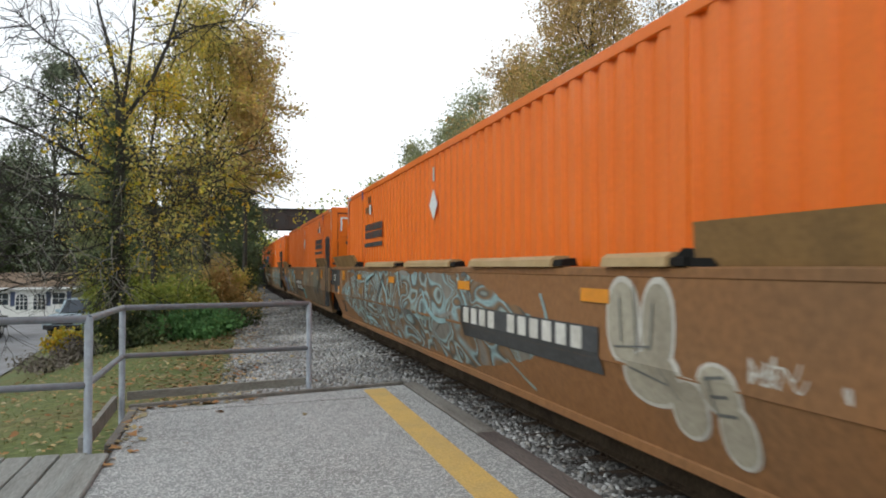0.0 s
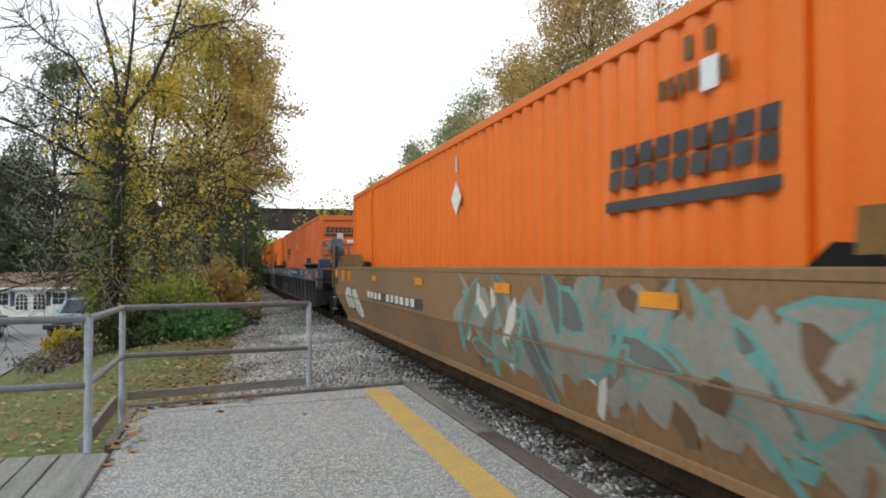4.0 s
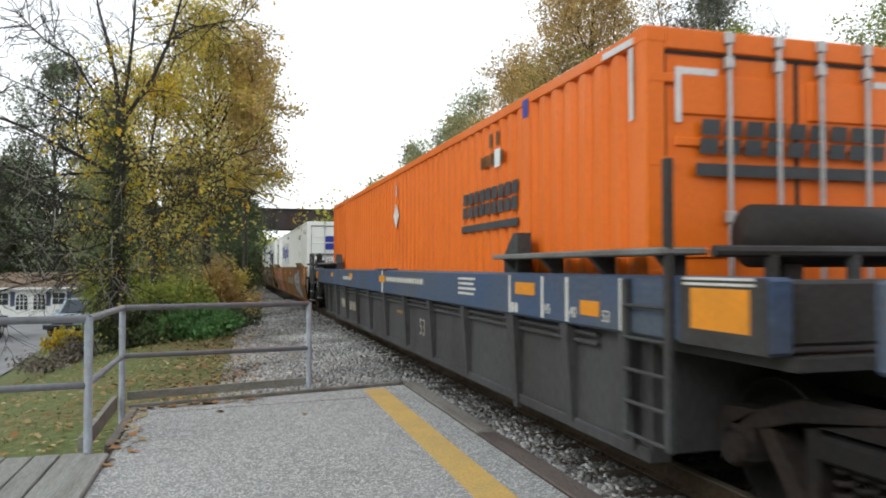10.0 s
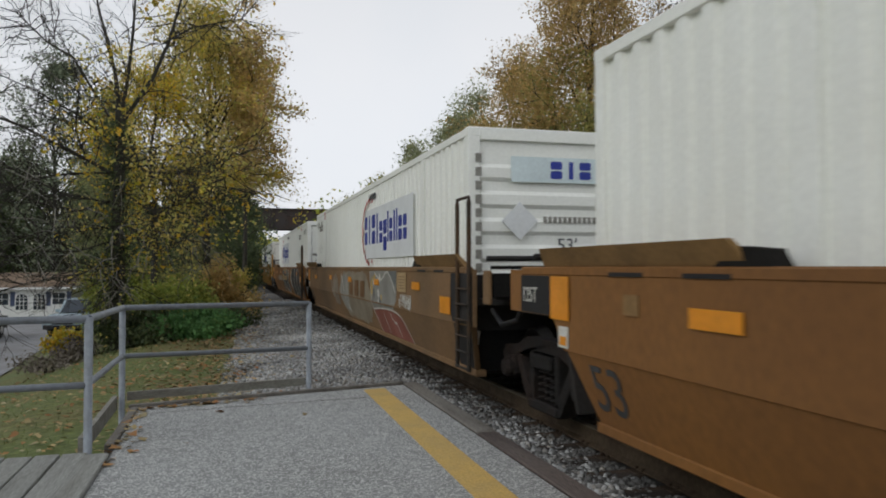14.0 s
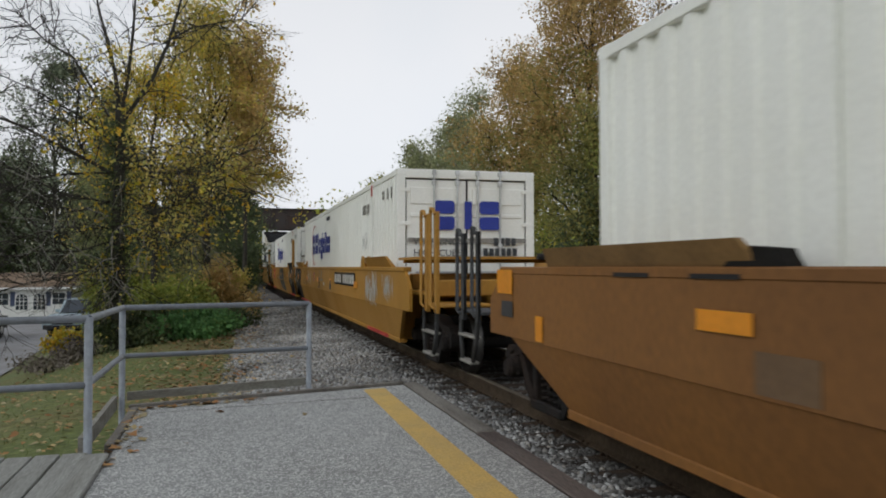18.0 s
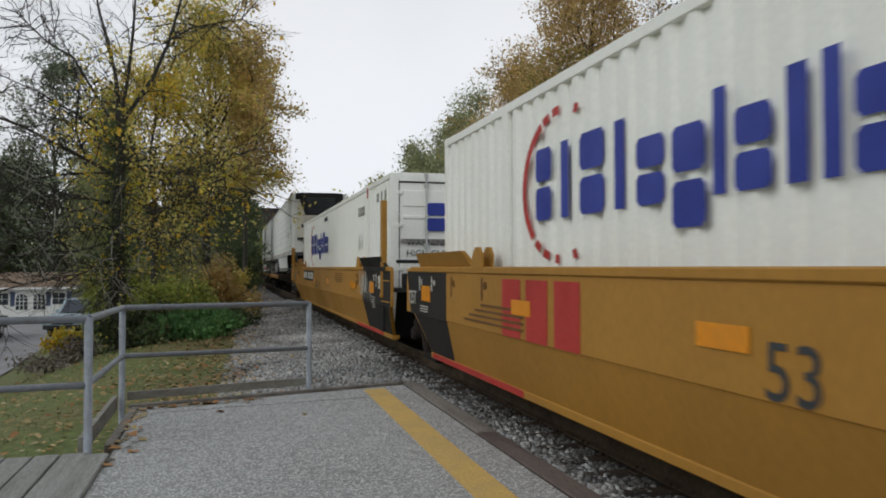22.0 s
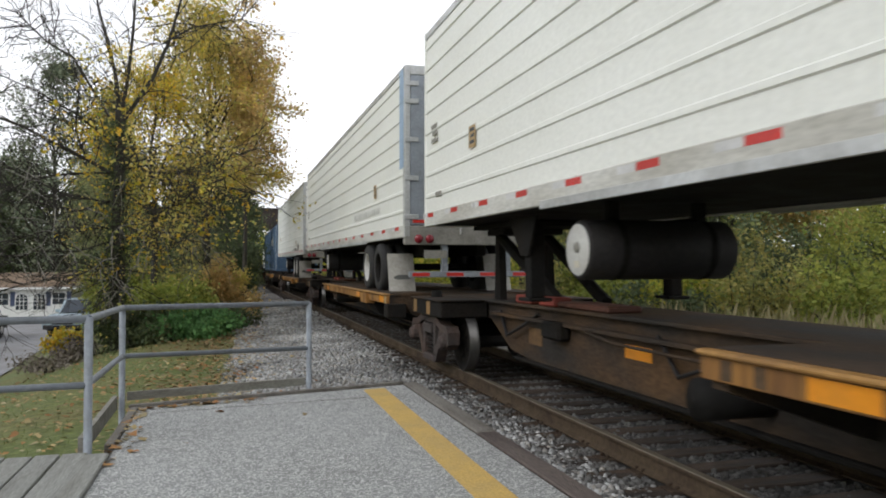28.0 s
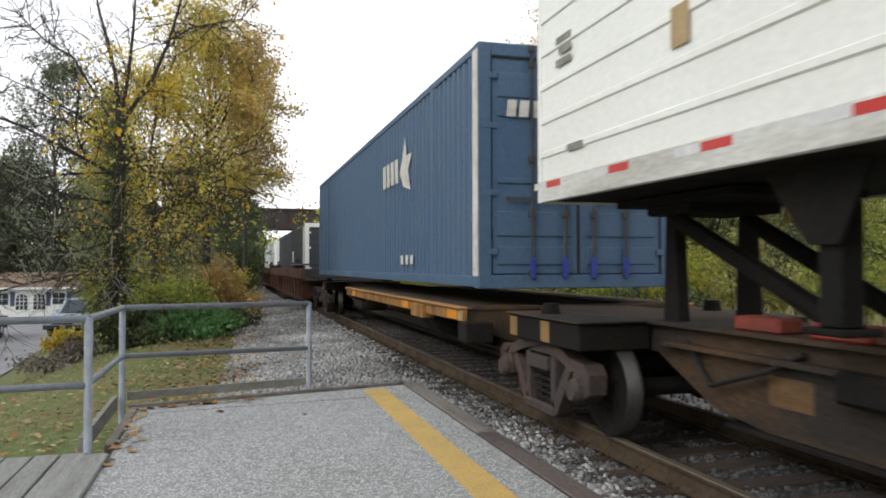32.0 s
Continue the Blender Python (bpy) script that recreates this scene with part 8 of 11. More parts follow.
        for k, (y, z, ry, rz, m) in enumerate(((35.28, 0.90, 0.16, 0.17, PAINT_TEAL), (35.02, 1.36, 0.15, 0.10, PAINT_TEAL), (35.20, 1.12, 0.10, 0.12, PAINT_TEAL), (35.12, 0.62, 0.08, 0.10, PAINT_SUN), (33.90, 1.40, 0.12, 0.06, PAINT_TEAL), (33.46, 0.60, 0.13, 0.14, PAINT_TEAL), (32.30, 1.34, 0.2, 0.12, PAINT_TEAL), (31.7, 0.9, 0.35, 0.3, PAINT_TEAL), (32.2, 0.75, 0.45, 0.3, TANPANEL))):
            blot(car, y - c, z, ry, rz, m, 0.005 + 0.0004 * k, 60 + k, 0.28)
        field(car, [(34.66 - c, 1.02), (34.58 - c, 1.34), (34.12 - c, 1.47), (34.20 - c, 1.22)], PAINT_ICE, 0.0105, "pale blue pointed field")
        ribbon(car, [(34.70 - c, 1.00), (34.62 - c, 1.30), (34.36 - c, 1.42)], 0.035, PAINT_SOOT, 0.0115, "dark outline")
        ribbon(car, [(34.96 - c, 0.92), (34.92 - c, 0.70), (34.86 - c, 0.48)], 0.17, PAINT_BONE, 0.0110, "pale rim")
        ribbon(car, [(34.96 - c, 0.91), (34.92 - c, 0.70), (34.86 - c, 0.50)], 0.12, PAINT_RUST, 0.0125, "rust-orange stroke")
        ribbon(car, [(35.0 - c, 0.80), (34.72 - c, 0.86)], 0.10, PAINT_RUST, 0.0135, "rust-orange stroke")
        blot(car, 34.16 - c, 0.84, 0.50, 0.42, PAINT_BONE, 0.0140, 81, 0.02, "pale rim of an oval")
        blot(car, 34.16 - c, 0.845, 0.475, 0.40, PAINT_SOOT, 0.0146, 82, 0.02, "dark outline of an oval")
        blot(car, 34.16 - c, 0.85, 0.44, 0.37, PAINT_ICE, 0.0152, 83, 0.03, "pale blue oval")
        blot(car, 34.10 - c, 1.02, 0.36, 0.20, PAINT_RUST, 0.0158, 84, 0.04, "rust-orange field")
        blot(car, 34.15 - c, 0.86, 0.22, 0.22, PAINT_ICE, 0.0164, 85, 0.06)
        blot(car, 34.12 - c, 0.74, 0.15, 0.12, PAINT_SUN, 0.0170, 86, 0.25, "ochre splash")
        ribbon(car, [(34.42 - c, 0.74), (34.15 - c, 0.66), (33.90 - c, 0.68)], 0.025, PAINT_SOOT, 0.0176)
        field(car, [(33.80 - c, 1.10), (33.64 - c, 1.46), (33.48 - c, 1.24), (33.18 - c, 1.22), (33.02 - c, 0.88), (33.28 - c, 0.70), (33.70 - c, 0.62)], PAINT_SUN, 0.0182, "broad ochre field")
        blot(car, 33.38 - c, 1.06, 0.135, 0.14, PAINT_SOOT, 0.0190, 87, 0.04, "dark round spot")
        blot(car, 33.37 - c, 1.06, 0.07, 0.07, PAINT_ASH, 0.0196, 88, 0.1)
        ribbon(car, [(33.54 - c, 0.72), (33.30 - c, 0.70), (33.04 - c, 0.82), (32.98 - c, 0.95)], 0.035, PAINT_SOOT, 0.0196)
        ribbon(car, [(33.58 - c, 0.67), (33.28 - c, 0.65), (33.05 - c, 0.66), (32.84 - c, 0.48), (32.4 - c, 0.40)], 0.05, PAINT_BONE, 0.0208, "white outline")
        ribbon(car, [(33.00 - c, 1.0), (32.92 - c, 1.26), (32.68 - c, 1.36), (32.42 - c, 1.22), (32.36 - c, 0.9)], 0.21, PAINT_SOOT, 0.0190, "dark outline")
        ribbon(car, [(33.00 - c, 1.0), (32.92 - c, 1.25), (32.68 - c, 1.34), (32.42 - c, 1.21), (32.36 - c, 0.9)], 0.16, PAINT_ICE, 0.0206, "pale blue arch")
        ribbon(car, [(32.20 - c, 1.40), (31.9 - c, 1.1), (31.6 - c, 1.2), (31.3 - c, 0.8)], 0.15, PAINT_ICE, 0.0120, "pale blue stroke")
        ribbon(car, [(32.7 - c, 0.52), (32.3 - c, 0.62), (31.9 - c, 0.46), (31.4 - c, 0.55)], 0.10, PAINT_SOOT, 0.0120)
        slab(car, "sign", 32.9 - c, 33.22 - c, 1.38, 1.46, TANPANEL, -1.543, "faded tan notice")
        shards(car, 35.7 - c, 37.1 - c, 0.45, 1.12, (PAINT_BLUE,), 26, 42, 0.4)
        lettering(car, "53", 37.75 - c, 0.46, 0.42, INK, side_x(0.46) - 0.004).rotation_euler = (0, radians(-17), 0)
        spray_patch(car, 22.2 - c, 27.7 - c, 0.345, 1.45, G_FADED, 9, 0.06, "faded ground of a bubble graffiti")
        faded = ((27.15, 1.12, 0.58, 0.32, 0), (26.85, 0.68, 0.60, 0.30, 1), (25.75, 1.02, 0.58, 0.40, 1), (25.85, 0.60, 0.62, 0.24, 2), (24.92, 0.62, 0.55, 0.26, 1), (24.75, 1.10, 0.34, 0.30, 2), (23.95, 1.18, 0.47, 0.35, 0), (24.0, 0.56, 0.40, 0.22, 1), (23.1, 1.12, 0.40, 0.36, 0), (22.95, 0.60, 0.48, 0.25, 1))
        for k, (y, z, ry, rz, m) in enumerate(faded):
            bubble(car, y - c, z, ry, rz, (PAINT_SAGE, PAINT_DUN, PAINT_DUN)[m], PAINT_TAUPE if m < 2 else PAINT_SEPIA, 0.0070 + 0.0012 * k, 500 + k, 0.022, "faded bubble letter")
        blot(car, 26.61 - c, 0.96, 0.17, 0.075, PAINT_SLATE, 0.0200, 520, 0.05, "dark grey spot")
        for k, (pts, w) in enumerate(((((27.75, 1.36), (27.6, 1.42), (27.3, 1.40)), 0.03), (((27.9, 1.05), (27.6, 1.05)), 0.03), (((26.95, 1.16), (26.86, 1.0), (26.72, 0.8), (26.66, 0.6)), 0.022), (((25.12, 1.04), (24.95, 1.05), (24.72, 1.01)), 0.035), (((24.12, 0.93), (23.95, 0.95), (23.80, 0.86), (23.72, 0.82), (23.56, 0.92), (23.50, 1.15), (23.46, 1.35)), 0.032), (((24.28, 0.44), (24.25, 0.70), (24.1, 0.78), (23.92, 0.72), (23.75, 0.62), (23.62, 0.42)), 0.045), (((23.50, 1.17), (23.38, 1.18), (23.27, 1.15)), 0.028), (((23.37, 1.14), (23.34, 1.02)), 0.05), (((23.46, 1.44), (23.2, 1.36), (23.0, 1.42), (22.85, 1.37), (22.78, 1.40)), 0.09), (((22.86, 1.46), (22.74, 1.36), (22.66, 1.16), (22.64, 0.9)), 0.04))):
            ribbon(car, [(y - c, z) for y, z in pts], w, PAINT_SLATE, 0.0206 + 0.0008 * k, "dark grey outline", 0.5)
        field(car, [(23.24 - c, 1.06), (23.02 - c, 1.12), (22.70 - c, 1.12), (22.70 - c, 1.04), (22.84 - c, 0.88), (23.05 - c, 0.76), (23.3 - c, 0.72), (23.36 - c, 0.84)], PAINT_SLATE, 0.0300, "dark slate mouth shape")
        field(car, [(23.20 - c, 1.03), (23.02 - c, 1.085), (22.76 - c, 1.075), (22.88 - c, 0.93), (23.05 - c, 0.84), (23.24 - c, 0.86)], PAINT_SAGE, 0.0308, "grey-green fill")
        for q in range(4):
            ribbon(car, [(23.12 - 0.10 * q - c, 1.07), (23.08 - 0.09 * q - c, 0.9)], 0.022, PAINT_SLATE, 0.0316 + 0.0004 * q, "dark grey outline")
        slab(car, "sign", 22.71 - c, 23.19 - c, 1.15, 1.255, TANPANEL, -1.552, "faded tan notice panel")
        slab(car, "lettering", 22.76 - c, 23.14 - c, 1.19, 1.197, BROWNINK, -1.556)
        blot(car, 28.15 - c, 0.55, 0.34, 0.22, PAINT_TEAL, 0.0050, 530, 0.15, "teal sprayed wedge")
        field(car, [(30.80 - c, 1.03), (28.42 - c, 1.05), (28.40 - c, 0.60), (30.75 - c, 0.64)], GREY, 0.0062, "dark name panel")
        for q in range(3):
            y = 30.62 - 0.74 * q - c
            field(car, [(y, 1.0), (y - 0.60, 1.0), (y - 0.60, 0.70), (y, 0.70)], WHITEINK, 0.0074, "white name bar")
            for n_ in range(3):
                field(car, [(y, 0.90 - 0.05 * n_), (y - 0.60, 0.90 - 0.05 * n_), (y - 0.60, 0.882 - 0.05 * n_), (y, 0.882 - 0.05 * n_)], GREY, 0.0082, "dark line")
        slab(car, "sign", 25.77 - c, 25.93 - c, 1.02, 1.14, PAINT_CREAM, -1.546, "small cream notice")
    else:
        spray_patch(car, 41.2 - c, 48.6 - c, 0.40, 1.45, PAINT_ASH, 13, 0.3)
        shards(car, 41.3 - c, 48.5 - c, 0.45, 1.42, (PAINT_TEAL, PAINT_BONE, PAINT_ASH, PAINT_UMBER, PAINT_ASH), 60, 14, 0.6)
        wild_style(car, 41.5 - c, 48.3 - c, 0.45, 1.40, PAINT_TEAL, (PAINT_ASH, PAINT_TAUPE, PAINT_SLATE), 26, 35, 1.3)
        slab(car, "number_panel", 50.2 - c, 54.6 - c, 0.92, 1.07, GREY, -1.526, "dark grey number panel")
        bars(car, 11, 54.5 - c, 0.94, 0.12, WHITEINK, -1.531, 2.0, 1.0, gaps=(4,))
        tag_letters(car, h - 2.3, h - 0.35, 0.42, 1.16, 2, PAINT_BONE, PAINT_SLATE, None, 15)
orange_box(2.05, 18.60, 0.34, ORANGE, "orange ribbed freight container with dark name bars", False)
orange_box(21.55, 37.95, 0.34, ORANGE, "orange ribbed freight container with dark name bars")
orange_box(40.95, 57.75, 0.33, ORANGE, "orange ribbed freight container with dark name bars")

# the blue ribbed unit
def end_block(car, y0, y1):
    part("end_block", Geo().box(-1.56, -1.40, y0, y1, 1.16, 1.50, 0.02), BLUE, car, "blue end block")
    part("lower_block", Geo().box(-1.555, -1.40, y0 + 0.02, y1 - 0.02, 0.86, 1.155, 0.02), GREY, car, "grey lower end block")
    slab(car, "reflector", y0 + 0.02, y1 - 0.03, 1.19, 1.40, REFLECT, -1.564, "amber reflector")
    for q in range(4):
        slab(car, "lettering", y0 + 0.15, y1 - 0.12 - 0.06 * (q % 2), 0.93 + 0.05 * q, 0.944 + 0.05 * q, WHITEINK, -1.558)


BLUE_L = "ribbed well car with a blue top sill and grimy grey sides"
for i, (n_, f_, lead, tail) in enumerate(((64.86, 81.45, True, False), (84.87, 101.5, False, False), (104.8, 121.32, False, True))):
    car, h = ribbed_well(n_, f_, BLUE, RIBGREY, BLUE_L, "well cars", lead, tail, lead_truck=(i == 0))
    slab(car, "reflector", -h + 0.2, -h + 0.5, 1.17, 1.28, REFLECT, -1.563, "worn amber reflector")
    for y in (-h + 1.38, 3.2, 6.3):
        slab(car, "reflector", y, y + 0.46, 1.28, 1.39, REFLECT, -1.563, "amber reflector")
    for y in (-h + 1.96, -h + 1.19, -h + 0.71, -h - 0.14):
        slab(car, "mark", y, y + 0.05, 1.10, 1.45, WHITEINK, -1.563)
    bars(car, 2, -h + 1.94, 1.11, 0.09, WHITEINK, -1.563, 0.7, 0.3)
    for body, y in (("45", -h + 1.17), ("40", -h + 0.69), ("53", -h + 0.16)):
        lettering(car, body, y, 1.14, 0.12, WHITEINK, -1.563)
    for y in ((h + 0.52,), (-h - 1.42, h + 0.52), (-h - 1.42,))[i]:
        slab(car, "reflector", y, y + 0.51, 1.18, 1.41, REFLECT, -1.563, "amber reflector")
    for q in range(4):
        slab(car, "lettering", -5.18 - 0.06 * (q % 2), -4.62, 1.22 + 0.055 * q, 1.245 + 0.055 * q, WHITEINK, -1.563)
    bars(car, 14, 4.6, 1.24, 0.08, WHITEINK, -1.563, 0.8, 0.35)
    slab(car, "white_band", -0.15, -0.05, 1.09, 1.472, WHITEINK, -1.563)
    slab(car, "reflector", -0.34, 0.16, 1.27, 1.38, REFLECT, -1.5645, "amber reflector")
    slab(car, "name_strip", -3.0, -0.42, 1.28, 1.37, FLAP, -1.563, "worn white strip of unreadable writing")
    bars(car, 16, -0.47, 1.295, 0.06, WHITEINK, -1.566, 1.7, 0.9)
    part("step_plate", Geo().box(-1.58, -1.36, -0.45, 0.45, 1.475, 1.50), BLUE, car)
    lettering(car, "53", -2.3, 0.55, 0.34, PAINT_STONE, -1.447)
    if i == 1:
        for q in range(2):
            slab(car, "mark", h - 4.75 - 0.1 * q, h - 3.9 - 0.06 * q, 0.72 - 0.09 * q, 0.755 - 0.09 * q, PAINT_STONE, -1.447, "faded line of writing")
    else:
        bars(car, 11, h - 2.85, 0.56, 0.19, PAINT_STONE, -1.447, 0.75, 0.42, gaps=(4,), label="faded beige number bars")
    bars(car, 6, 5.6, 0.62, 0.14, PAINT_STONE, -1.447, 0.6, 0.25)
    slab(car, "mark", -1.6, -0.8, 0.78, 0.83, LIP, -1.447)
    if i:
        ladder(car, -h - 0.72, -h - 0.22, 0.42, 2.18, 5, GREY, -1.585, 0.024, single=True)
        slab(car, "end_patch", -h - 1.55, -h - 0.80, 1.085, 1.47, GREY, -1.5625, "grimed dark sill end")
        for zz in (1.425, 1.455):
            slab(car, "mark", -h - 1.46, -h - 0.84, zz, zz + 0.015, WHITEINK, -1.5645)
    if i == 0:
        scrawl(car, 0.6, 2.6, 1.14, 1.42, 16, 0.011, 71, PANEL, "pale sprayed scrawl", -1.5635)
        end_block(car, -h - 2.02, -h - 1.43)
        part("upper_box", Geo().box(-1.40, -1.05, -h - 1.15, -h - 0.66, 1.50, 1.78, 0.02), BLUE, car, "blue box on the sill's end")
        hx, hy, hz = -0.98, -h - 2.02, 2.02
        st = part("brake_stand", Geo().prism([(hx - 0.14, 1.0), (hx + 0.14, 1.0), (hx + 0.07, 1.95), (hx - 0.07, 1.95)], 1, hy - 0.05, hy + 0.05).box(hx - 0.17, hx + 0.17, hy - 0.09, hy + 0.09, 1.86, 2.40, 0.05), STANDGREY, car, "slate-grey hand-brake stand")
        part("gear_case", Geo().lathe([(-0.14, 0.0), (-0.14, 0.17), (-0.09, 0.21), (0.0, 0.21), (0.0, 0.0)], (hx, hy - 0.09, hz), 1, 20), STANDGREY, st, "round slate-grey gear case", smooth=True)
        wheel = Geo()
        for k in range(24):
            a, b = 2 * math.pi * k / 24, 2 * math.pi * (k + 1) / 24
            wheel.tube([(hx - 0.30 - 0.16 * math.cos(a), hy - 0.12 + 0.25 * math.cos(a), hz + 0.30 * math.sin(a)), (hx - 0.30 - 0.16 * math.cos(b), hy - 0.12 + 0.25 * math.cos(b), hz + 0.30 * math.sin(b))], 0.014, 6)
        for k in range(5):
            a = 2 * math.pi * k / 5
            wheel.tube([(hx - 0.26, hy - 0.10, hz), (hx - 0.30 - 0.16 * math.cos(a), hy - 0.12 + 0.25 * math.cos(a), hz + 0.30 * math.sin(a))], 0.011, 5)
        wheel.tube([(hx - 0.10, hy, hz), (hx - 0.28, hy - 0.11, hz)], 0.03, 8)
        part("valve_box", Geo().box(hx + 0.04, hx + 0.20, hy + 0.10, hy + 0.32, 2.27, 2.56, 0.02), CREAM, st, "cream-coloured valve box")
        part("brake_wheel", wheel, STANDGREY, st, "spoked hand-brake wheel")
        part("end_post", Geo().tube([(-0.62, -h - 1.95, 1.0), (-0.62, -h - 1.95, 2.18), (-0.55, -h - 1.95, 2.22)], 0.028, 8), STANDGREY, car, "thin dark end post", smooth=True)
        for zz in (1.35, 1.75):
            part("crossbar", Geo().tube([(-0.62, -h - 1.95, zz), (0.9, -h - 1.95, zz)], 0.016, 6), STANDGREY, car)
    if i == 2:
        end_block(car, h + 1.43, h + 2.02)
        crossover(car, h + 3.15, h + 3.25, h + 2.45, h + 2.62, 0.55, 1.95, BLACK, -1.35)
    part("air_tank", Geo().lathe([(0, 0.0), (0.03, 0.20), (1.5, 0.20), (1.53, 0.0)], (-1.0, h + 2.62 if i == 1 else h + 0.75, 1.72 if i == 1 else 1.32), 0, 18), BLACK, car, "black air tank", smooth=True)
    if i == 1:
        part("tank_bracket", Geo().box(-0.8, -0.66, h + 2.52, h + 2.72, 1.0, 1.55, 0.01), GREY, car)
orange_box(64.86, 81.45, 0.33, FADED, "faded red-orange freight container with ribbed front", False)
orange_box(84.87, 101.5, 0.34, ORANGE, "orange ribbed freight container with end doors")
orange_box(104.8, 121.32, 0.34, ORANGE, "orange ribbed freight container with end doors")

# the red-brown unit with white containers
RUST_L = "red-brown smooth-sided well car with graffiti"
for i, (n_, f_, lead, tail) in enumerate(((128.95, 145.62, True, False), (148.95, 165.6, False, False), (168.87, 185.6, False, True))):
    car, h = smooth_well(n_, f_, RUSTDUST if i == 1 else RUSTY, LIP, BLACK, RUST_L, "well cars", lead, tail, lead_truck=(i == 0), el=1.75 if lead else 0.86, et=1.95 if tail else None, guide=2.1, flare=1.68, tail_cut=not tail)
    c = (n_ + f_) / 2
    for y in ((134.0, 137.3, 140.6), (150.7, 153.7, 156.9, 160.2), (170.75, 173.95, 177.3, 180.6))[i]:
        slab(car, "reflector", y - c - 0.23, y - c + 0.23, 1.20, 1.31, REFLECT, -1.536, "amber reflector")
    slab(car, "reflector", h - 2.1, h - 1.62, 1.17, 1.29, REFLECT, -1.536, "amber reflector")
    slab(car, "reflector", -h - 0.02 if i else -h - 1.72, -h + 0.45 if i else -h - 1.25, 0.95 if i else 1.28, 1.16 if i else 1.49, REFLECT, -1.536, "amber reflector")
    for y in (-h + 0.3, -h + 1.2, h - 2.0, h - 1.1):
        slab(car, "slot", y, y + 0.45, 1.46, 1.49, BLACK, -1.531)
    if i < 2:
        slab(car, "end_panel", h + 0.35, h + 1.02, 1.125, 1.452, BLACK, -1.523, "dark end panel")
        lettering(car, "125T", h + 0.98, 1.22, 0.19, WHITEINK, -1.53, wide=0.85)
        slab(car, "reflector", h + 0.0, h + 0.34, 1.1, 1.45, REFLECT, -1.536, "amber reflector")
        slab(car, "sign", h + 0.02, h + 0.2, 0.88, 1.05, WHITEINK, -1.528, "white and yellow sign")
        slab(car, "sign", h + 0.05, h + 0.17, 0.90, 0.97, REFLECT, -1.532)
        lettering(car, "53", h - 0.22, 0.45, 0.52, INK, side_x(0.45) - 0.006).rotation_euler = (0, radians(-17), 0)
        slab(car, "sign", h - 1.05, h - 0.85, 1.20, 1.34, LIP, -1.53, "ochre data panel")
    if i:
        ladder(car, -h - 0.80, -h - 0.36, 0.36, 2.27, 6, SPINE, -1.545, 0.02)
        part("end_panel", Geo().prism([(-h - 0.85, 0.875), (-h - 0.08, 0.875), (-h + 0.01, 1.05), (-h - 0.01, 1.455), (-h - 0.85, 1.455)], 0, -1.5245, -1.5205), BLACK, car, "black end panel")
        part("end_tab", Geo().box(-1.50, -1.46, -h - 1.34, -h - 1.14, 1.13, 1.49, 0.012), RUSTDUST, car, "brown end tab of the car's cross sill")
        part("air_hose", Geo().tube([(-1.30, -h - 0.9, 1.05), (-1.34, -h - 1.3, 0.92), (-1.36, -h - 1.8, 1.0), (-1.34, -h - 2.05, 1.3), (-1.30, -h - 2.3, 1.5), (-1.25, -h - 2.6, 1.5)], 0.028, 8), BLACK, car, "black slack air hose", smooth=True)
        part("cross_sill", Geo().box(-1.45, 1.45, -h - 1.32, -h - 1.14, 1.20, 1.46, 0.01), GRIME, car, "dark cross sill")
        for q in range(5):
            part("grating_bar", Geo().box(-1.2, 1.2, -h - 0.6 - 0.3 * q, -h - 0.55 - 0.3 * q, 1.50, 1.54), GRIME, car)
        part("end_bulkhead", Geo().box(-1.40, 1.40, -h - 0.62, -h - 0.58, 0.80, 1.44), BLACK, car, "dark end bulkhead plate")
        field(car, [(-h - 0.78, 0.868), (-h - 0.08, 0.868), (-h + 0.06, 0.55), (-h + 0.13, 0.34), (-h - 0.42, 0.34)], BLACK, 0.0035, "black end panel")
    if lead:
        halo = ((131.62, 0.98, 0.40, 0.32), (131.35, 0.72, 0.46, 0.24), (130.95, 1.02, 0.28, 0.36), (130.85, 0.72, 0.46, 0.32), (130.4, 1.16, 0.26, 0.22), (129.90, 1.27, 0.33, 0.18), (130.25, 0.66, 0.50, 0.32), (129.72, 0.82, 0.40, 0.42), (129.72, 0.55, 0.36, 0.25))
        for k, (y, z, ry, rz) in enumerate(halo):
            blot(car, y - c, z, ry, rz, PAINT_BLUEGREY, 0.0040 + 0.0002 * k, 300 + k, 0.04, "blue-grey shadow of a silver graffiti")
        silver = ((131.60, 1.03, 0.31, 0.16, 0), (131.36, 1.12, 0.24, 0.12, 0), (131.45, 0.76, 0.39, 0.20, 1), (131.1, 0.64, 0.26, 0.16, 0), (130.90, 1.06, 0.18, 0.24, 1), (130.84, 0.72, 0.30, 0.26, 0), (130.84, 0.90, 0.17, 0.15, 1), (130.40, 1.15, 0.19, 0.13, 1), (130.46, 0.93, 0.18, 0.10, 1), (130.50, 0.72, 0.34, 0.26, 0), (129.78, 0.86, 0.37, 0.31, 1), (129.98, 0.95, 0.24, 0.17, 0), (130.28, 0.60, 0.29, 0.24, 1), (129.66, 0.54, 0.27, 0.21, 0), (129.78, 0.50, 0.18, 0.16, 1), (129.95, 1.27, 0.22, 0.125, 1))
        for k, (y, z, ry, rz, rim) in enumerate(silver):
            bubble(car, y - c, z, ry, rz, PAINT_CHROME, PAINT_SOOT if rim else PAINT_BLUEGREY, 0.0062 + 0.0012 * k, 330 + k, 0.024 if rim else 0.004, "silver sprayed bubble letter", 0.03)
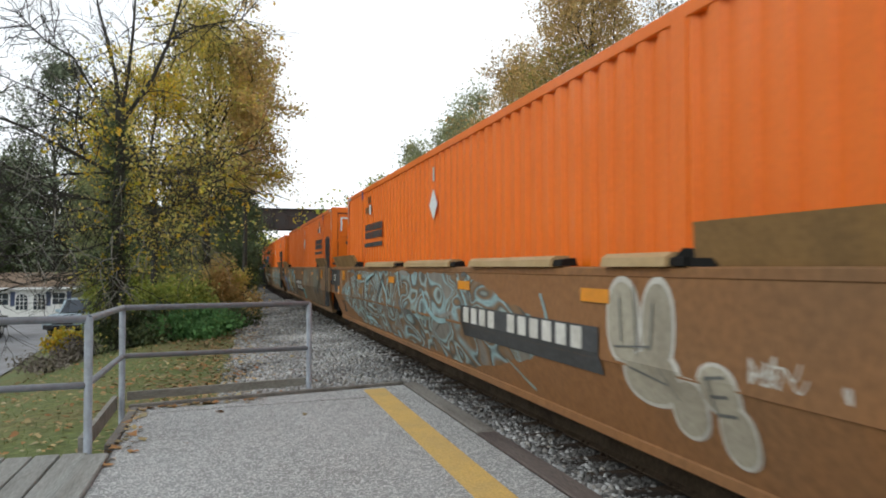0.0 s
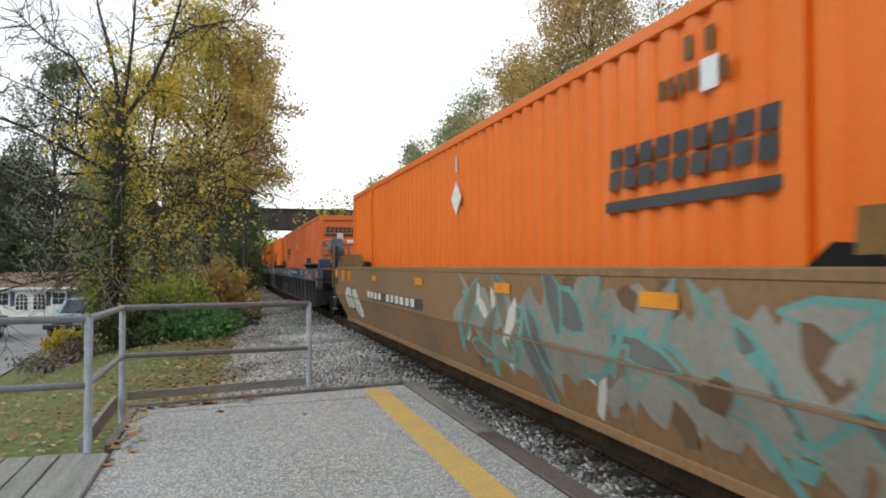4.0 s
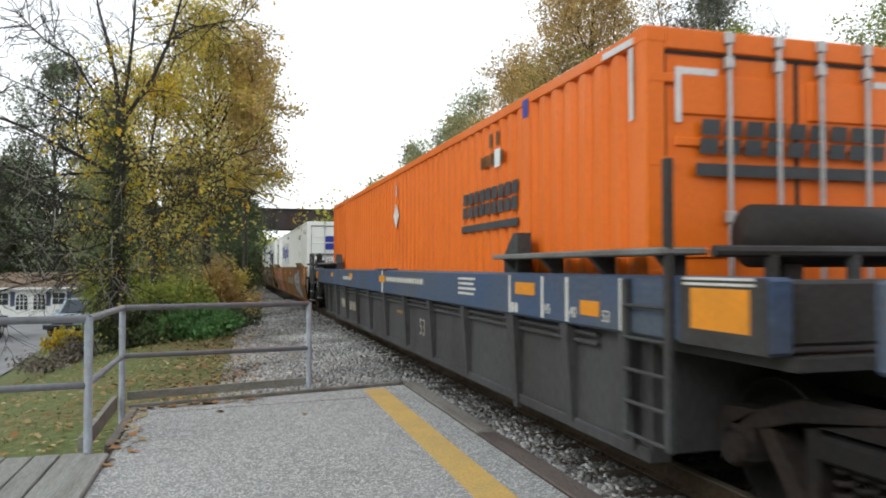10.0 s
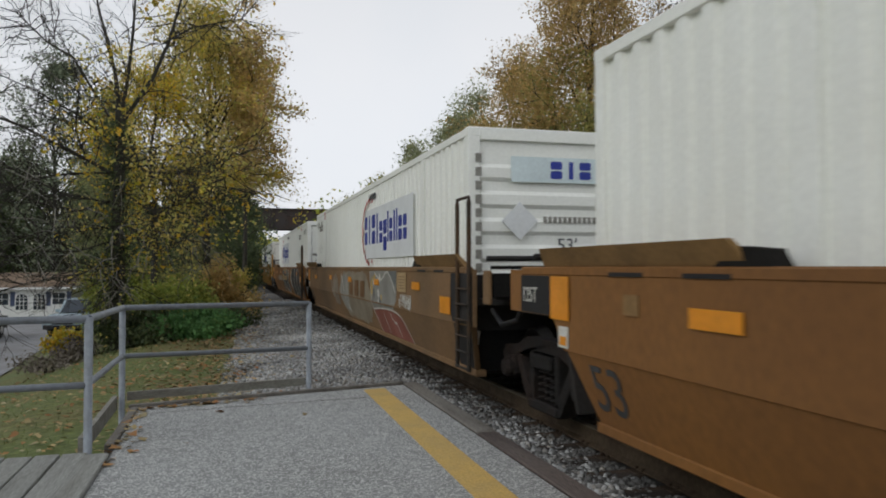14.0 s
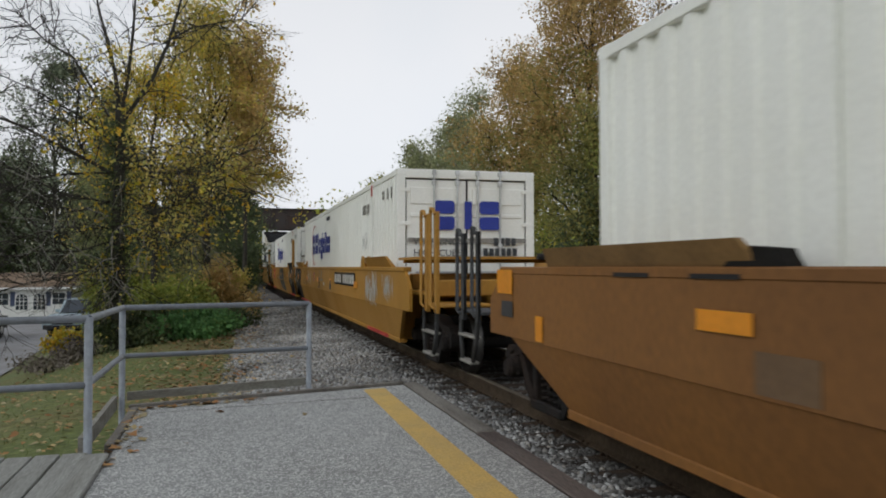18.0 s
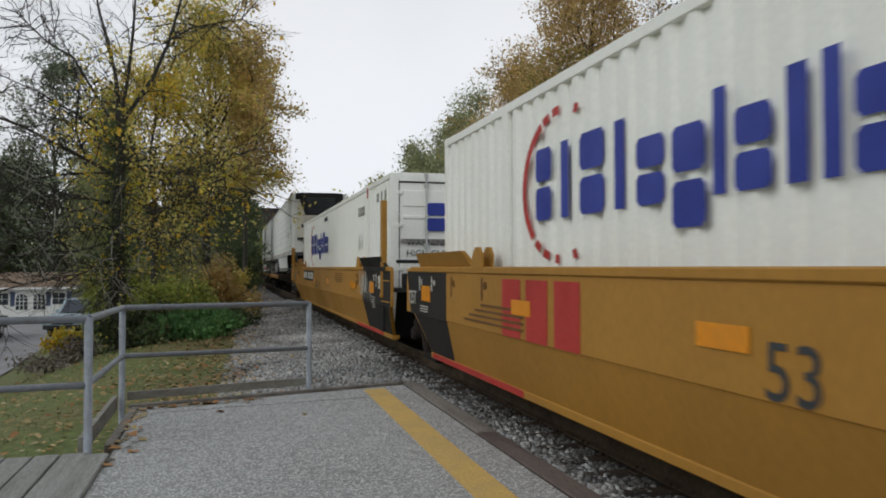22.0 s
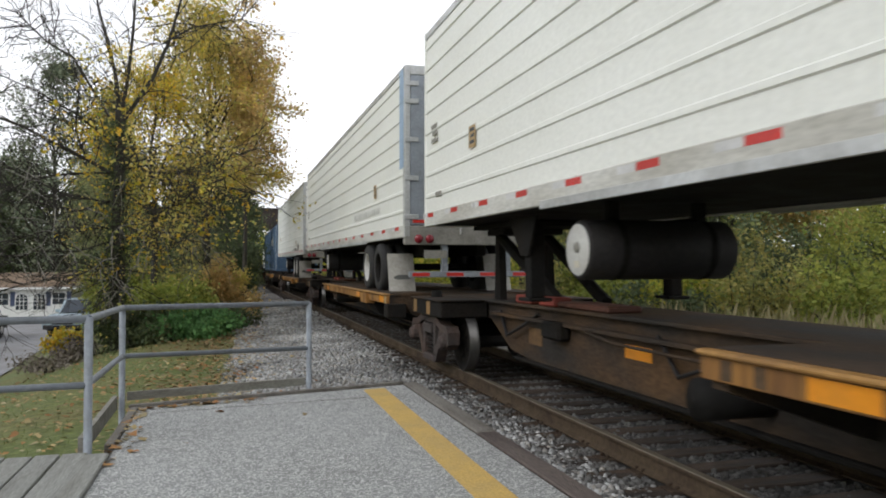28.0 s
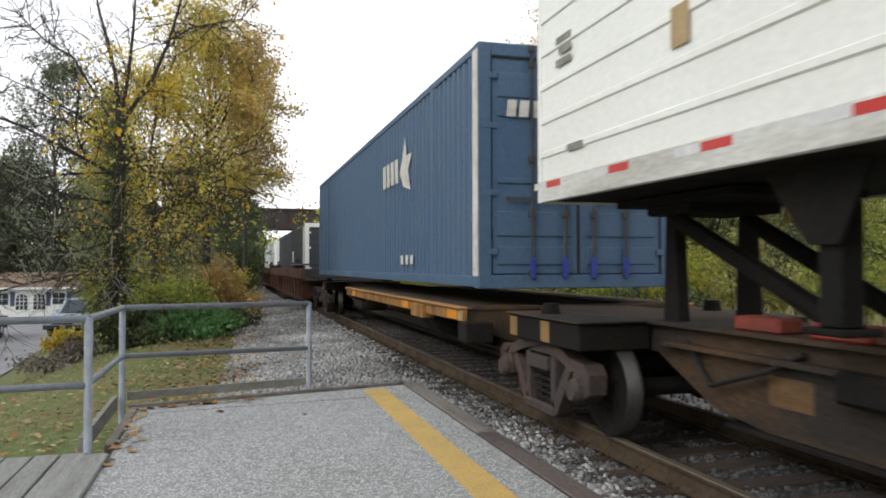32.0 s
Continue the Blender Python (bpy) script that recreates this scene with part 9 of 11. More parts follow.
        for k, pts in enumerate((((131.95, 1.05), (131.90, 1.29), (131.68, 1.14), (131.38, 1.25), (131.14, 1.31)), ((131.86, 0.92), (131.62, 0.96), (131.42, 0.90), (131.36, 0.80)), ((131.62, 0.63), (131.53, 0.69), (131.36, 0.66), (131.33, 0.59), (131.52, 0.57), (131.62, 0.63)), ((130.72, 1.08), (130.56, 1.13), (130.46, 1.05), (130.24, 1.08)), ((130.95, 0.96), (130.90, 0.79), (130.68, 0.83), (130.50, 0.92)), ((130.08, 1.04), (129.92, 1.13), (129.60, 1.13)), ((131.3, 0.56), (131.0, 0.49), (130.7, 0.47), (130.45, 0.41)), ((129.99, 0.90), (129.93, 0.76), (129.90, 0.66)))):
            ribbon(car, [(y - c, z) for y, z in pts], 0.034, PAINT_SOOT, 0.0262 + 0.0014 * k, "black outline stroke", 0.5)
        bars(car, 11, 135.37 - c, 0.80, 0.27, PAINT_STONE, -1.524, 0.52, 0.5, gaps=(4,))
        spray_patch(car, 139.3 - c, 142.2 - c, 0.34, 1.465, PAINT_BLUEGREY, 22, 0.05, "blue-grey ground of a coral graffiti")
        red = (((142.05, 1.08), (141.77, 1.46), (141.2, 1.47), (141.0, 1.1), (141.2, 0.92), (141.5, 0.86), (141.9, 0.84)), ((142.14, 0.74), (141.73, 0.76), (141.3, 0.68), (141.1, 0.34), (142.0, 0.34)), ((140.85, 1.45), (140.2, 1.46), (140.15, 1.0), (140.5, 0.85), (140.95, 1.0)), ((140.9, 0.8), (140.2, 0.82), (140.1, 0.34), (140.8, 0.34)), ((139.95, 1.46), (139.4, 1.3), (139.5, 0.5), (139.95, 0.4)))
        for k, pts in enumerate(red):
            field(car, [(y - c, z) for y, z in pts], PAINT_CORAL, 0.0060 + 0.0004 * k, "coral red graffiti field")
            ribbon(car, [(y - c, z) for y, z in pts + pts[:1]], 0.05, PAINT_CREAM, 0.0085 + 0.0016 * k, "cream outline")
        ribbon(car, [(141.66 - c, 1.14), (141.70 - c, 1.0), (141.78 - c, 0.88)], 0.09, PAINT_CREAM, 0.0170, "cream stroke", 0.6)
        ruff = ((142.30, 1.36, 0.17, 0.10), (142.18, 1.40, 0.16, 0.07), (142.38, 1.22, 0.13, 0.08), (142.22, 1.16, 0.18, 0.09), (142.40, 1.08, 0.12, 0.06), (142.25, 0.98, 0.19, 0.09), (142.32, 0.90, 0.14, 0.07))
        for k, (y, z, ry, rz) in enumerate(ruff):
            bubble(car, y - c, z, ry, rz, PAINT_CREAM, PAINT_TAUPE, 0.0090 + 0.0012 * k, 620 + k, 0.010, "ruffled cream edge", 0.16)
        slab(car, "sign", -h - 1.72, -h - 1.22, 0.92, 1.22, FLAP, -1.53, "framed data plate")
        for q in range(3):
            slab(car, "lettering", -h - 1.62, -h - 1.32, 0.98 + 0.07 * q, 1.01 + 0.07 * q, INK, -1.536)
        slab(car, "sign", -h - 0.95, -h - 0.8, 0.95, 1.12, REFLECT, -1.53)
        part("end_box", Geo().prism([(-h - 2.5, 1.17), (-h - 1.0, 1.17), (-h - 1.0, 1.50), (-h - 2.3, 1.44)], 0, -1.25, 1.25), GREY, car, "dark low end housing")
        for xx in (-1.1, 0.75):
            part("end_wedge", Geo().prism([(-h - 1.7, 1.45), (-h - 0.9, 1.48), (-h - 0.9, 1.76), (-h - 1.15, 1.76)], 0, xx, xx + 0.35), GREY, car, "sloping steel wedge")
        part("end_deck_plate", Geo().box(-1.3, 1.3, -h - 2.7, -h - 2.2, 1.20, 1.24), GREY, car)
        part("end_beam_rail", Geo().box(-1.34, 1.34, -h - 2.62, -h - 2.54, 1.34, 1.42, 0.01), GREY, car)
        crossover(car, 126.05 - c, 126.35 - c, 125.52 - c, 125.72 - c, 0.4, 1.97, GREY)
    elif i == 1:
        spray_patch(car, 154.2 - c, 158.6 - c, 0.36, 1.46, PAINT_KHAKI, 26, 0.08, "faded tan field of paint")
        blot(car, 157.75 - c, 0.95, 0.62, 0.42, PAINT_ASH, 0.0060, 401, 0.12, "faded grey graffiti letter")
        ribbon(car, [(158.3 - c, 1.36), (157.9 - c, 1.1), (157.7 - c, 0.8), (157.3 - c, 0.5)], 0.05, PAINT_BONE, 0.0072, "pale outline")
        blot(car, 159.3 - c, 0.95, 0.55, 0.40, PAINT_TAUPE, 0.0060, 402, 0.15, "faded grey graffiti letter")
        ribbon(car, [(160.1 - c, 1.3), (159.7 - c, 0.8), (159.2 - c, 1.2), (158.9 - c, 0.6)], 0.05, PAINT_ASH, 0.0074, "grey sprayed stroke")
        bars(car, 3, 156.95 - c, 0.92, 0.33, BROWNINK, -1.530, 1.5, 0.7, label="dark red name bars")
        field(car, [(154.42 - c, 1.45), (152.02 - c, 1.47), (152.05 - c, 0.98), (152.4 - c, 0.80), (154.2 - c, 0.72)], PAINT_ASH, 0.0050, "pale grey field of a graffiti")
        field(car, [(154.25 - c, 0.74), (153.0 - c, 0.80), (151.92 - c, 0.73), (151.62 - c, 0.50), (151.48 - c, 0.34), (153.9 - c, 0.34)], PAINT_BRICK, 0.0062, "dull red field of a graffiti")
        for k, pts in enumerate((((154.42, 1.45), (154.3, 1.05), (154.24, 0.74), (153.9, 0.34)), ((154.25, 0.74), (153.4, 0.79), (152.5, 0.80), (151.92, 0.73), (151.6, 0.50), (151.46, 0.34)), ((153.33, 0.72), (153.25, 0.55), (153.15, 0.36)), ((152.75, 0.76), (152.55, 0.60), (152.35, 0.58), (152.25, 0.36)), ((153.9, 1.42), (153.3, 1.30), (152.7, 1.44), (152.06, 1.1)))):
            ribbon(car, [(y - c, z) for y, z in pts], 0.035, PAINT_BONE, 0.0080 + 0.0012 * k, "white outline", 0.3)
        field(car, [(152.7 - c, 1.46), (152.1 - c, 1.20), (152.02 - c, 1.46)], PAINT_SLATE, 0.0070, "dark corner of a graffiti")
        for k, (y0, y1) in enumerate(((153.9, 154.3), (153.3, 153.7))):
            shards(car, y0 - c, y1 - c, 0.9, 1.4, (PAINT_SUN, PAINT_BONE, PAINT_SLATE), 6, 410 + k, 0.25)
        scrawl(car, 151.02 - c, 151.84 - c, 0.84, 1.10, 9, 0.012, 28, PAINT_BONE)
        slab(car, "sign", 151.32 - c, 151.94 - c, 1.14, 1.44, TANPANEL, -1.532, "tan notice panel")
        for q in range(5):
            slab(car, "lettering", 151.42 - c, 151.84 - c, 1.19 + 0.045 * q, 1.20 + 0.045 * q, BROWNINK, -1.536)
    else:
        spray_patch(car, 169.4 - c, 174.0 - c, 0.335, 1.475, PAINT_LILAC, 27, 0.04, "lilac-grey ground of a large graffiti")
        field(car, [(173.55 - c, 1.15), (173.05 - c, 1.47), (172.0 - c, 1.47), (172.0 - c, 0.34), (173.25 - c, 0.34)], PAINT_SOOT, 0.008, "large black angular field")
        field(car, [(171.75 - c, 1.47), (170.9 - c, 1.47), (170.75 - c, 0.34), (171.9 - c, 0.34)], PAINT_SOOT, 0.008, "large black angular field")
        field(car, [(170.6 - c, 1.40), (169.7 - c, 1.30), (169.8 - c, 0.40), (170.5 - c, 0.40)], PAINT_SOOT, 0.008, "large black angular field")
        field(car, [(173.46 - c, 0.86), (173.14 - c, 1.12), (173.08 - c, 0.70)], PAINT_LILAC, 0.0095, "lilac-grey wedge")
        for k, pts in enumerate((((173.62, 1.02), (173.54, 1.16), (173.25, 1.34), (172.95, 1.46)), ((173.46, 0.86), (173.28, 0.98), (173.14, 1.13)), ((173.52, 0.76), (173.28, 0.73), (173.06, 0.69)), ((173.56, 0.98), (173.42, 0.60), (173.25, 0.36)), ((172.0, 1.46), (171.98, 0.9), (172.0, 0.36)), ((171.76, 1.46), (171.84, 0.9), (171.9, 0.36)), ((170.9, 1.46), (170.8, 0.9), (170.74, 0.36)))):
            ribbon(car, [(y - c, z) for y, z in pts], 0.05, PAINT_BONE, 0.0105 + 0.0006 * k, "pale outline")
        r = random.Random(29)
        for k in range(34):
            y, z = 173.95 + r.gauss(0, 0.07) - 0.25 * abs(math.sin(k)) - c, 0.62 + 0.8 * k / 34
            ribbon(car, [(y + 0.10, z + r.uniform(-0.06, 0.02)), (y, z), (y - 0.14, z + r.uniform(-0.02, 0.06))], r.uniform(0.02, 0.05), PAINT_CREAM if k % 3 else PAINT_BONE, 0.0150 + 0.0005 * k, "feathered cream stroke", 0.6)
        scrawl(car, 175.18 - c, 175.5 - c, 0.92, 1.42, 12, 0.012, 31, PAINT_BONE)
        tag_letters(car, 175.1 - c, 179.0 - c, 0.32, 1.46, 7, PAINT_INKBLUE, PAINT_BONE, None, 30, 0.6, 0, 0.92)
        bars(car, 11, 182.25 - c, 0.84, 0.25, PAINT_STONE, -1.524, 0.54, 0.52, gaps=(4,))
        slab(car, "sign", 177.9 - c, 178.8 - c, 0.92, 1.18, TANPANEL, -1.54, "tan data panel")
        lettering(car, "B", 178.6 - c, 1.0, 0.14, INK, -1.546)
        slab(car, "sign", 175.9 - c, 177.75 - c, 0.92, 1.10, TANPANEL, -1.54, "tan notice panel")
        bars(car, 9, 177.65 - c, 1.0, 0.05, BROWNINK, -1.543, 2.2, 1.6)
        slab(car, "sign", 176.9 - c, 178.1 - c, 1.34, 1.45, TANPANEL, -1.54, "tan notice panel")
        crossover(car, 188.8 - c, 189.0 - c, 188.27 - c, 188.42 - c, 0.42, 1.98, GREY)
        slab(car, "reflector", h + 1.3, h + 1.7, 1.27, 1.5, REFLECT, -1.536, "amber reflector")
        slab(car, "sign", h + 1.3, h + 1.6, 1.05, 1.2, GREY, -1.53, "grey data plate")
        slab(car, "sign", h + 0.6, h + 0.75, 0.88, 1.1, REFLECT, -1.53)
        slab(car, "mark", 183.05 - c, 183.5 - c, 0.88, 1.10, PAINT_UMBER, -1.524, "dull brown paint patch")
white_box(128.95, 145.62, 0.36, "white ribbed freight container with blue name bars")
white_box(148.95, 165.6, 0.36, "white freight container with a ribbed front wall", False)
white_box(168.87, 185.6, 0.36, "white ribbed freight container with blue name bars")

# the golden-yellow unit with white containers
YEL_L = "golden-yellow smooth-sided well car"
for i, (n_, f_, lead, tail) in enumerate(((193.1, 209.97, True, False), (213.35, 230.1, False, False), (233.7, 250.45, False, True))):
    car, h = smooth_well(n_, f_, YELLOW, YELLOW, BLACK if 0 < i else YELLOW, YEL_L + (" with black ends" if i else " with graffiti"), "well cars", lead, tail, lead_truck=(i == 0), guards="lug", tail_y=(f_ - n_) / 2 + 2.05 if tail else None, el=1.9 if lead else None, et=2.25 if tail else None, guide=1.8, flare=1.71, dark=BLACK if i else None, chord=1.542)
    c = (n_ + f_) / 2
    for y in ((-5.6, -1.4, 1.6, 4.8), (-5.6, -1.4, 1.86, 4.8), (-5.6, -1.4))[i]:
        slab(car, "reflector", y, y + 0.46, 1.08, 1.22, REFLECT, label="amber reflector")

    def black_end(y0, y1, slope):
        g = Geo().prism([(y0, 0.853), (y1 + slope, 0.853), (y1, 1.46), (y0, 1.46)], 0, -1.5235, -1.5205)
        part("end_panel", g, BLACK, car, "black end panel")
        yy, z1 = h * (1 if y0 > 0 else -1), 0.33
        e = yy + (0.42 if y0 > 0 else -0.42)
        lo = (y1 + slope * 1.8) if y0 < 0 else (y0 - slope * 0.8)
        a0, a1 = (y0 + 0.15, y1 + slope) if y0 < 0 else (y0, y1 - 0.4)
        part("end_panel", Geo().add([(side_x(0.9) - 0.003, a0, 0.9), (side_x(0.9) - 0.003, a1, 0.9), (side_x(z1) - 0.003, lo if y0 < 0 else e, z1), (side_x(z1) - 0.003, e if y0 < 0 else lo, z1)], [(0, 1, 2, 3)]), BLACK, car)
    if i < 2:
        black_end(h - 0.85, h + 1.28, -0.25)
        lettering(car, "125T", h + 1.15, 1.0, 0.27, WHITEINK, wide=0.85)
        lettering(car, "53", h + 0.42, 1.28, 0.11, WHITEINK)
        lettering(car, "48", h - 0.25, 1.28, 0.11, WHITEINK)
        slab(car, "mark", h + 0.45, h + 0.49, 1.2, 1.4, WHITEINK)
        slab(car, "mark", h - 0.2, h - 0.16, 1.2, 1.4, WHITEINK)
        slab(car, "reflector", h - 0.1, h + 0.36, 1.06, 1.27, REFLECT, -1.531, "amber reflector")
        for q in range(3):
            slab(car, "lettering", h + 0.02, h + 0.42, 0.98 - 0.035 * q, 0.995 - 0.035 * q, WHITEINK, -1.531)
        for q, ym in enumerate((h - 1.05, h - 2.2)):
            slab(car, "mark", ym - 0.045, ym, 1.17, 1.41, BROWNINK, -1.525)
        lettering(car, "45", h - 1.12, 1.29, 0.12, BROWNINK, -1.525)
        lettering(car, "40", h - 2.27, 1.29, 0.12, BROWNINK, -1.525)
        part("stripe", Geo().box(-1.368, -1.352, h - 3.0, h + 0.35, 0.262, 0.325), REDINK, car, "red stripe along the well's foot")
    if i:
        black_end(-h - 1.08, -h + 1.40, 0.25)
        slab(car, "reflector", -h + 0.39, -h + 0.82, 1.04, 1.25, REFLECT, -1.531, "amber reflector")
        slab(car, "sign", -h - 0.24, -h - 0.05, 1.14, 1.37, WHITEINK, -1.531, "white data sign")
        slab(car, "sign", -h - 0.20, -h - 0.10, 1.18, 1.24, TANPANEL, -1.535)
        slab(car, "mark", -h + 0.13, -h + 0.17, 1.16, 1.40, WHITEINK, -1.531)
        for q in range(6):
            slab(car, "lettering", -h + 0.28, -h + 0.62 - 0.04 * (q % 3), 0.93 - 0.045 * (q % 3) + 0.09 * (q // 3) - 0.06, 0.945 - 0.045 * (q % 3) + 0.09 * (q // 3) - 0.06, WHITEINK, -1.528)
        scrawl(car, -h + 1.25, -h + 1.95, 0.95, 1.45, 11, 0.013, 40 + i)
        scrawl(car, -h + 0.68, -h + 1.45, 0.86, 1.34, 9, 0.013, 60 + i, PAINT_ASH, "pale sprayed scrawl")
        lettering(car, "40", -h + 2.45, 1.31, 0.12, BROWNINK, -1.524)
        lettering(car, "20", -h + 2.45, 1.16, 0.12, BROWNINK, -1.524)
        slab(car, "mark", -h + 2.18, -h + 2.23, 1.17, 1.40, BROWNINK, -1.524)
        slab(car, "reflector", -h + 2.52, -h + 3.02, 1.06, 1.18, REFLECT, label="amber reflector")
        lettering(car, "53", -h + 0.43, 1.28, 0.15, WHITEINK)
        post = part("end_post", Geo().box(-1.55, -1.45, -h - 0.48, -h - 0.35, 0.98, 2.7, 0.012).box(-1.56, -1.44, -h - 0.50, -h - 0.33, 1.0, 1.06), YELLOW, car, "tall yellow end post")
        part("post_foot", Geo().prism([(-h - 0.46, 0.99), (-h - 0.38, 0.99), (-h - 0.46, 0.40), (-h - 0.50, 0.40)], 0, -1.53, -1.48), BLACK, post, "dark tapering post foot")
        for zr in (0.93, 1.29):
            part("rung", Geo().tube([(-1.53, -h - 0.36, zr), (-1.53, -h - 1.05, zr)], 0.012, 6), YELLOW, car, "thin yellow rung")
        part("top_chord", Geo().box(-1.560, -1.54, -h - 0.78, -h + 1.34, 1.45, 1.535), BLACK, car, "black end of the top chord")
        part("stripe", Geo().box(-1.368, -1.352, -h + 0.3, -h + 3.2, 0.262, 0.325), REDINK, car, "red stripe along the well's foot")
    if i == 0:
        slab(car, "number_panel", 196.25 - c, 199.5 - c, 1.10, 1.40, BLACK, -1.526, "black number panel")
        bars(car, 11, 199.4 - c, 1.15, 0.2, WHITEINK, -1.531, 0.95, 0.45, gaps=(4,))
        scrawl(car, 193.9 - c, 194.9 - c, 0.80, 1.46, 11, 0.016, 51)
        scrawl(car, 192.3 - c, 193.9 - c, 0.92, 1.40, 9, 0.010, 52)
        lettering(car, "53", 203.18 - c, 0.91, 0.42, INK, -1.526)
        for way, m in ((1, REDINK), (-1, NAVYINK)):
            part("mark", Geo().prism([(204.42 - c - 0.17, 1.22 - way * 0.14), (204.42 - c - 0.10, 1.22 - way * 0.14), (204.42 - c + 0.17, 1.22 + way * 0.14), (204.42 - c + 0.10, 1.22 + way * 0.14)], 0, -1.5245 - 0.001 * way, -1.5205), m, car, "arm of a crossed mark")
        scrawl(car, 205.2 - c, 206.8 - c, 0.95, 1.42, 10, 0.011, 88)
        for q in range(2):
            part("scrawl", Geo().prism([(202.95 - c - 0.5 * q, 1.12), (202.85 - c - 0.5 * q, 1.12), (202.85 - c - 0.5 * q, 1.43), (202.95 - c - 0.5 * q, 1.43)], 0, -1.5235, -1.5205).prism([(202.85 - c - 0.5 * q, 1.12), (202.6 - c - 0.5 * q, 1.12), (202.6 - c - 0.5 * q, 1.18), (202.85 - c - 0.5 * q, 1.18)], 0, -1.5235, -1.5205), PAINT_ASH, car, "pale sprayed letter shape")
        slab(car, "sign", 200.2 - c, 200.5 - c, 0.93, 1.17, INK, -1.53)
        slab(car, "sign", 201.7 - c, 201.9 - c, 1.0, 1.1, WHITEINK, -1.53)
        crossover(car, 190.5 - c, 190.8 - c, 190.0 - c, 190.28 - c, 0.32, 2.33, YELLOW)
        part("walkway", Geo().box(-1.4, 1.4, -h - 2.3, -h - 0.6, 1.64, 1.68), YELLOW, car, "yellow crossover walkway")
        part("end_bar", Geo().box(-1.4, 1.4, -h - 2.5, -h - 2.35, 1.1, 1.34, 0.02), YELLOW, car, "yellow end bar")
        part("stripe", Geo().box(-1.368, -1.352, 193.5 - c, 195.6 - c, 0.262, 0.325), REDINK, car, "red stripe along the well's foot")
    elif i == 1:
        spray_patch(car, 218.35 - c, 221.75 - c, 0.33, 1.47, PAINT_SOOT, 53, 0.05)
        wild_style(car, 218.5 - c, 221.6 - c, 0.45, 1.40, PAINT_ASH, (PAINT_SOOT, PAINT_SLATE, PAINT_SOOT), 11, 54, 1.3, (0.18, 0.30), (1.3, 1.5, 1.7, 1.9))
        scrawl(car, 216.45 - c, 218.05 - c, 0.74, 1.38, 9, 0.008, 55, INK, "dark thin sprayed scrawl")
        bars(car, 3, 227.25 - c, 0.86, 0.55, REDINK, -1.524, 0.86, 0.26, label="red-brown name bar")
        lettering(car, "53", 223.49 - c, 0.87, 0.42, INK, -1.526)
        lettering(car, "C", 222.65 - c, 0.96, 0.16, INK)
        slab(car, "sign", 221.9 - c, 222.2 - c, 0.92, 1.02, WHITEINK, -1.545)
        bars(car, 7, 218.6 - c, 1.25, 0.07, BROWNINK, -1.55, 0.65, 0.3)
    else:
        slab(car, "number_panel", 244.62 - c, 247.82 - c, 1.08, 1.41, BLACK, -1.526, "black number panel")
        bars(car, 11, 247.72 - c, 1.14, 0.21, WHITEINK, -1.531, 0.95, 0.40, gaps=(4,))
        slab(car, "reflector", 244.07 - c, 244.55 - c, 1.06, 1.18, REFLECT, label="amber reflector")
        lettering(car, "53", 243.95 - c, 0.905, 0.36, INK, -1.526)
        lettering(car, "B", 243.14 - c, 0.905, 0.25, INK, -1.526)
        crossover(car, 253.87 - c, 254.28 - c, 253.31 - c, 253.64 - c, 0.44, 2.36, YELLOW)
        slab(car, "sign", 251.41 - c, 251.86 - c, 1.11, 1.26, FLAP, -1.55, label="grey data plate")
        slab(car, "sign", 250.98 - c, 251.19 - c, 1.18, 1.36, WHITEINK, label="white data sign")
        slab(car, "reflector", 250.12 - c, 250.63 - c, 1.05, 1.23, REFLECT, label="amber reflector")
        slab(car, "mark", 250.82 - c, 250.89 - c, 1.16, 1.36, BROWNINK, -1.525)
        slab(car, "mark", 250.03 - c, 250.08 - c, 1.17, 1.38, BROWNINK, -1.525)
        slab(car, "mark", 249.54 - c, 249.62 - c, 1.17, 1.37, BROWNINK, -1.525)
        lettering(car, "53", 250.81 - c, 1.27, 0.10, BROWNINK, -1.525)
        lettering(car, "48", 250.00 - c, 1.29, 0.10, BROWNINK, -1.525)
        lettering(car, "45", 249.53 - c, 1.29, 0.10, BROWNINK, -1.525)
        slab(car, "lettering", 252.23 - c, 252.62 - c, 1.03, 1.052, BROWNINK, -1.525)
        slab(car, "lettering", 252.23 - c, 252.62 - c, 0.95, 0.972, BROWNINK, -1.525)
        slab(car, "lettering", 252.23 - c, 252.62 - c, 0.88, 0.902, BROWNINK, -1.525)
        slab(car, "lettering", 251.24 - c, 251.88 - c, 0.97, 0.992, BROWNINK, -1.525)
        slab(car, "lettering", 250.93 - c, 251.91 - c, 0.88, 0.902, BROWNINK, -1.525)
        slab(car, "lettering", 251.21 - c, 251.91 - c, 0.81, 0.832, BROWNINK, -1.525)
        part("end_bar", Geo().box(-1.4, 1.4, h + 2.75, h + 2.9, 1.12, 1.35, 0.02), YELLOW, car, "yellow end bar")
        part("walkway", Geo().box(-1.3, 1.3, h + 1.6, h + 2.6, 1.62, 1.66), GREY, car, "grey crossover walkway")
    for q in range(5):
        slab(car, "lettering", -3.9, -2.7 + 0.15 * (q % 3), 1.16 + 0.05 * q, 1.178 + 0.05 * q, BROWNINK, -1.528)
    for q in range(4 if i < 2 else 0):
        slab(car, "lettering", h - 3.4, h - 1.6 - 0.2 * q, 0.93 + 0.06 * q, 0.955 + 0.06 * q, BROWNINK, -1.528)
white_box(193.1, 209.97, 0.36, "white ribbed freight container with blue name bars", panel=False)
white_box(213.35, 230.1, 0.36, "white ribbed freight container with blue name bars", panel=False)
white_box(233.7, 250.45, 0.36, "white ribbed freight container with blue name bars", panel=False)


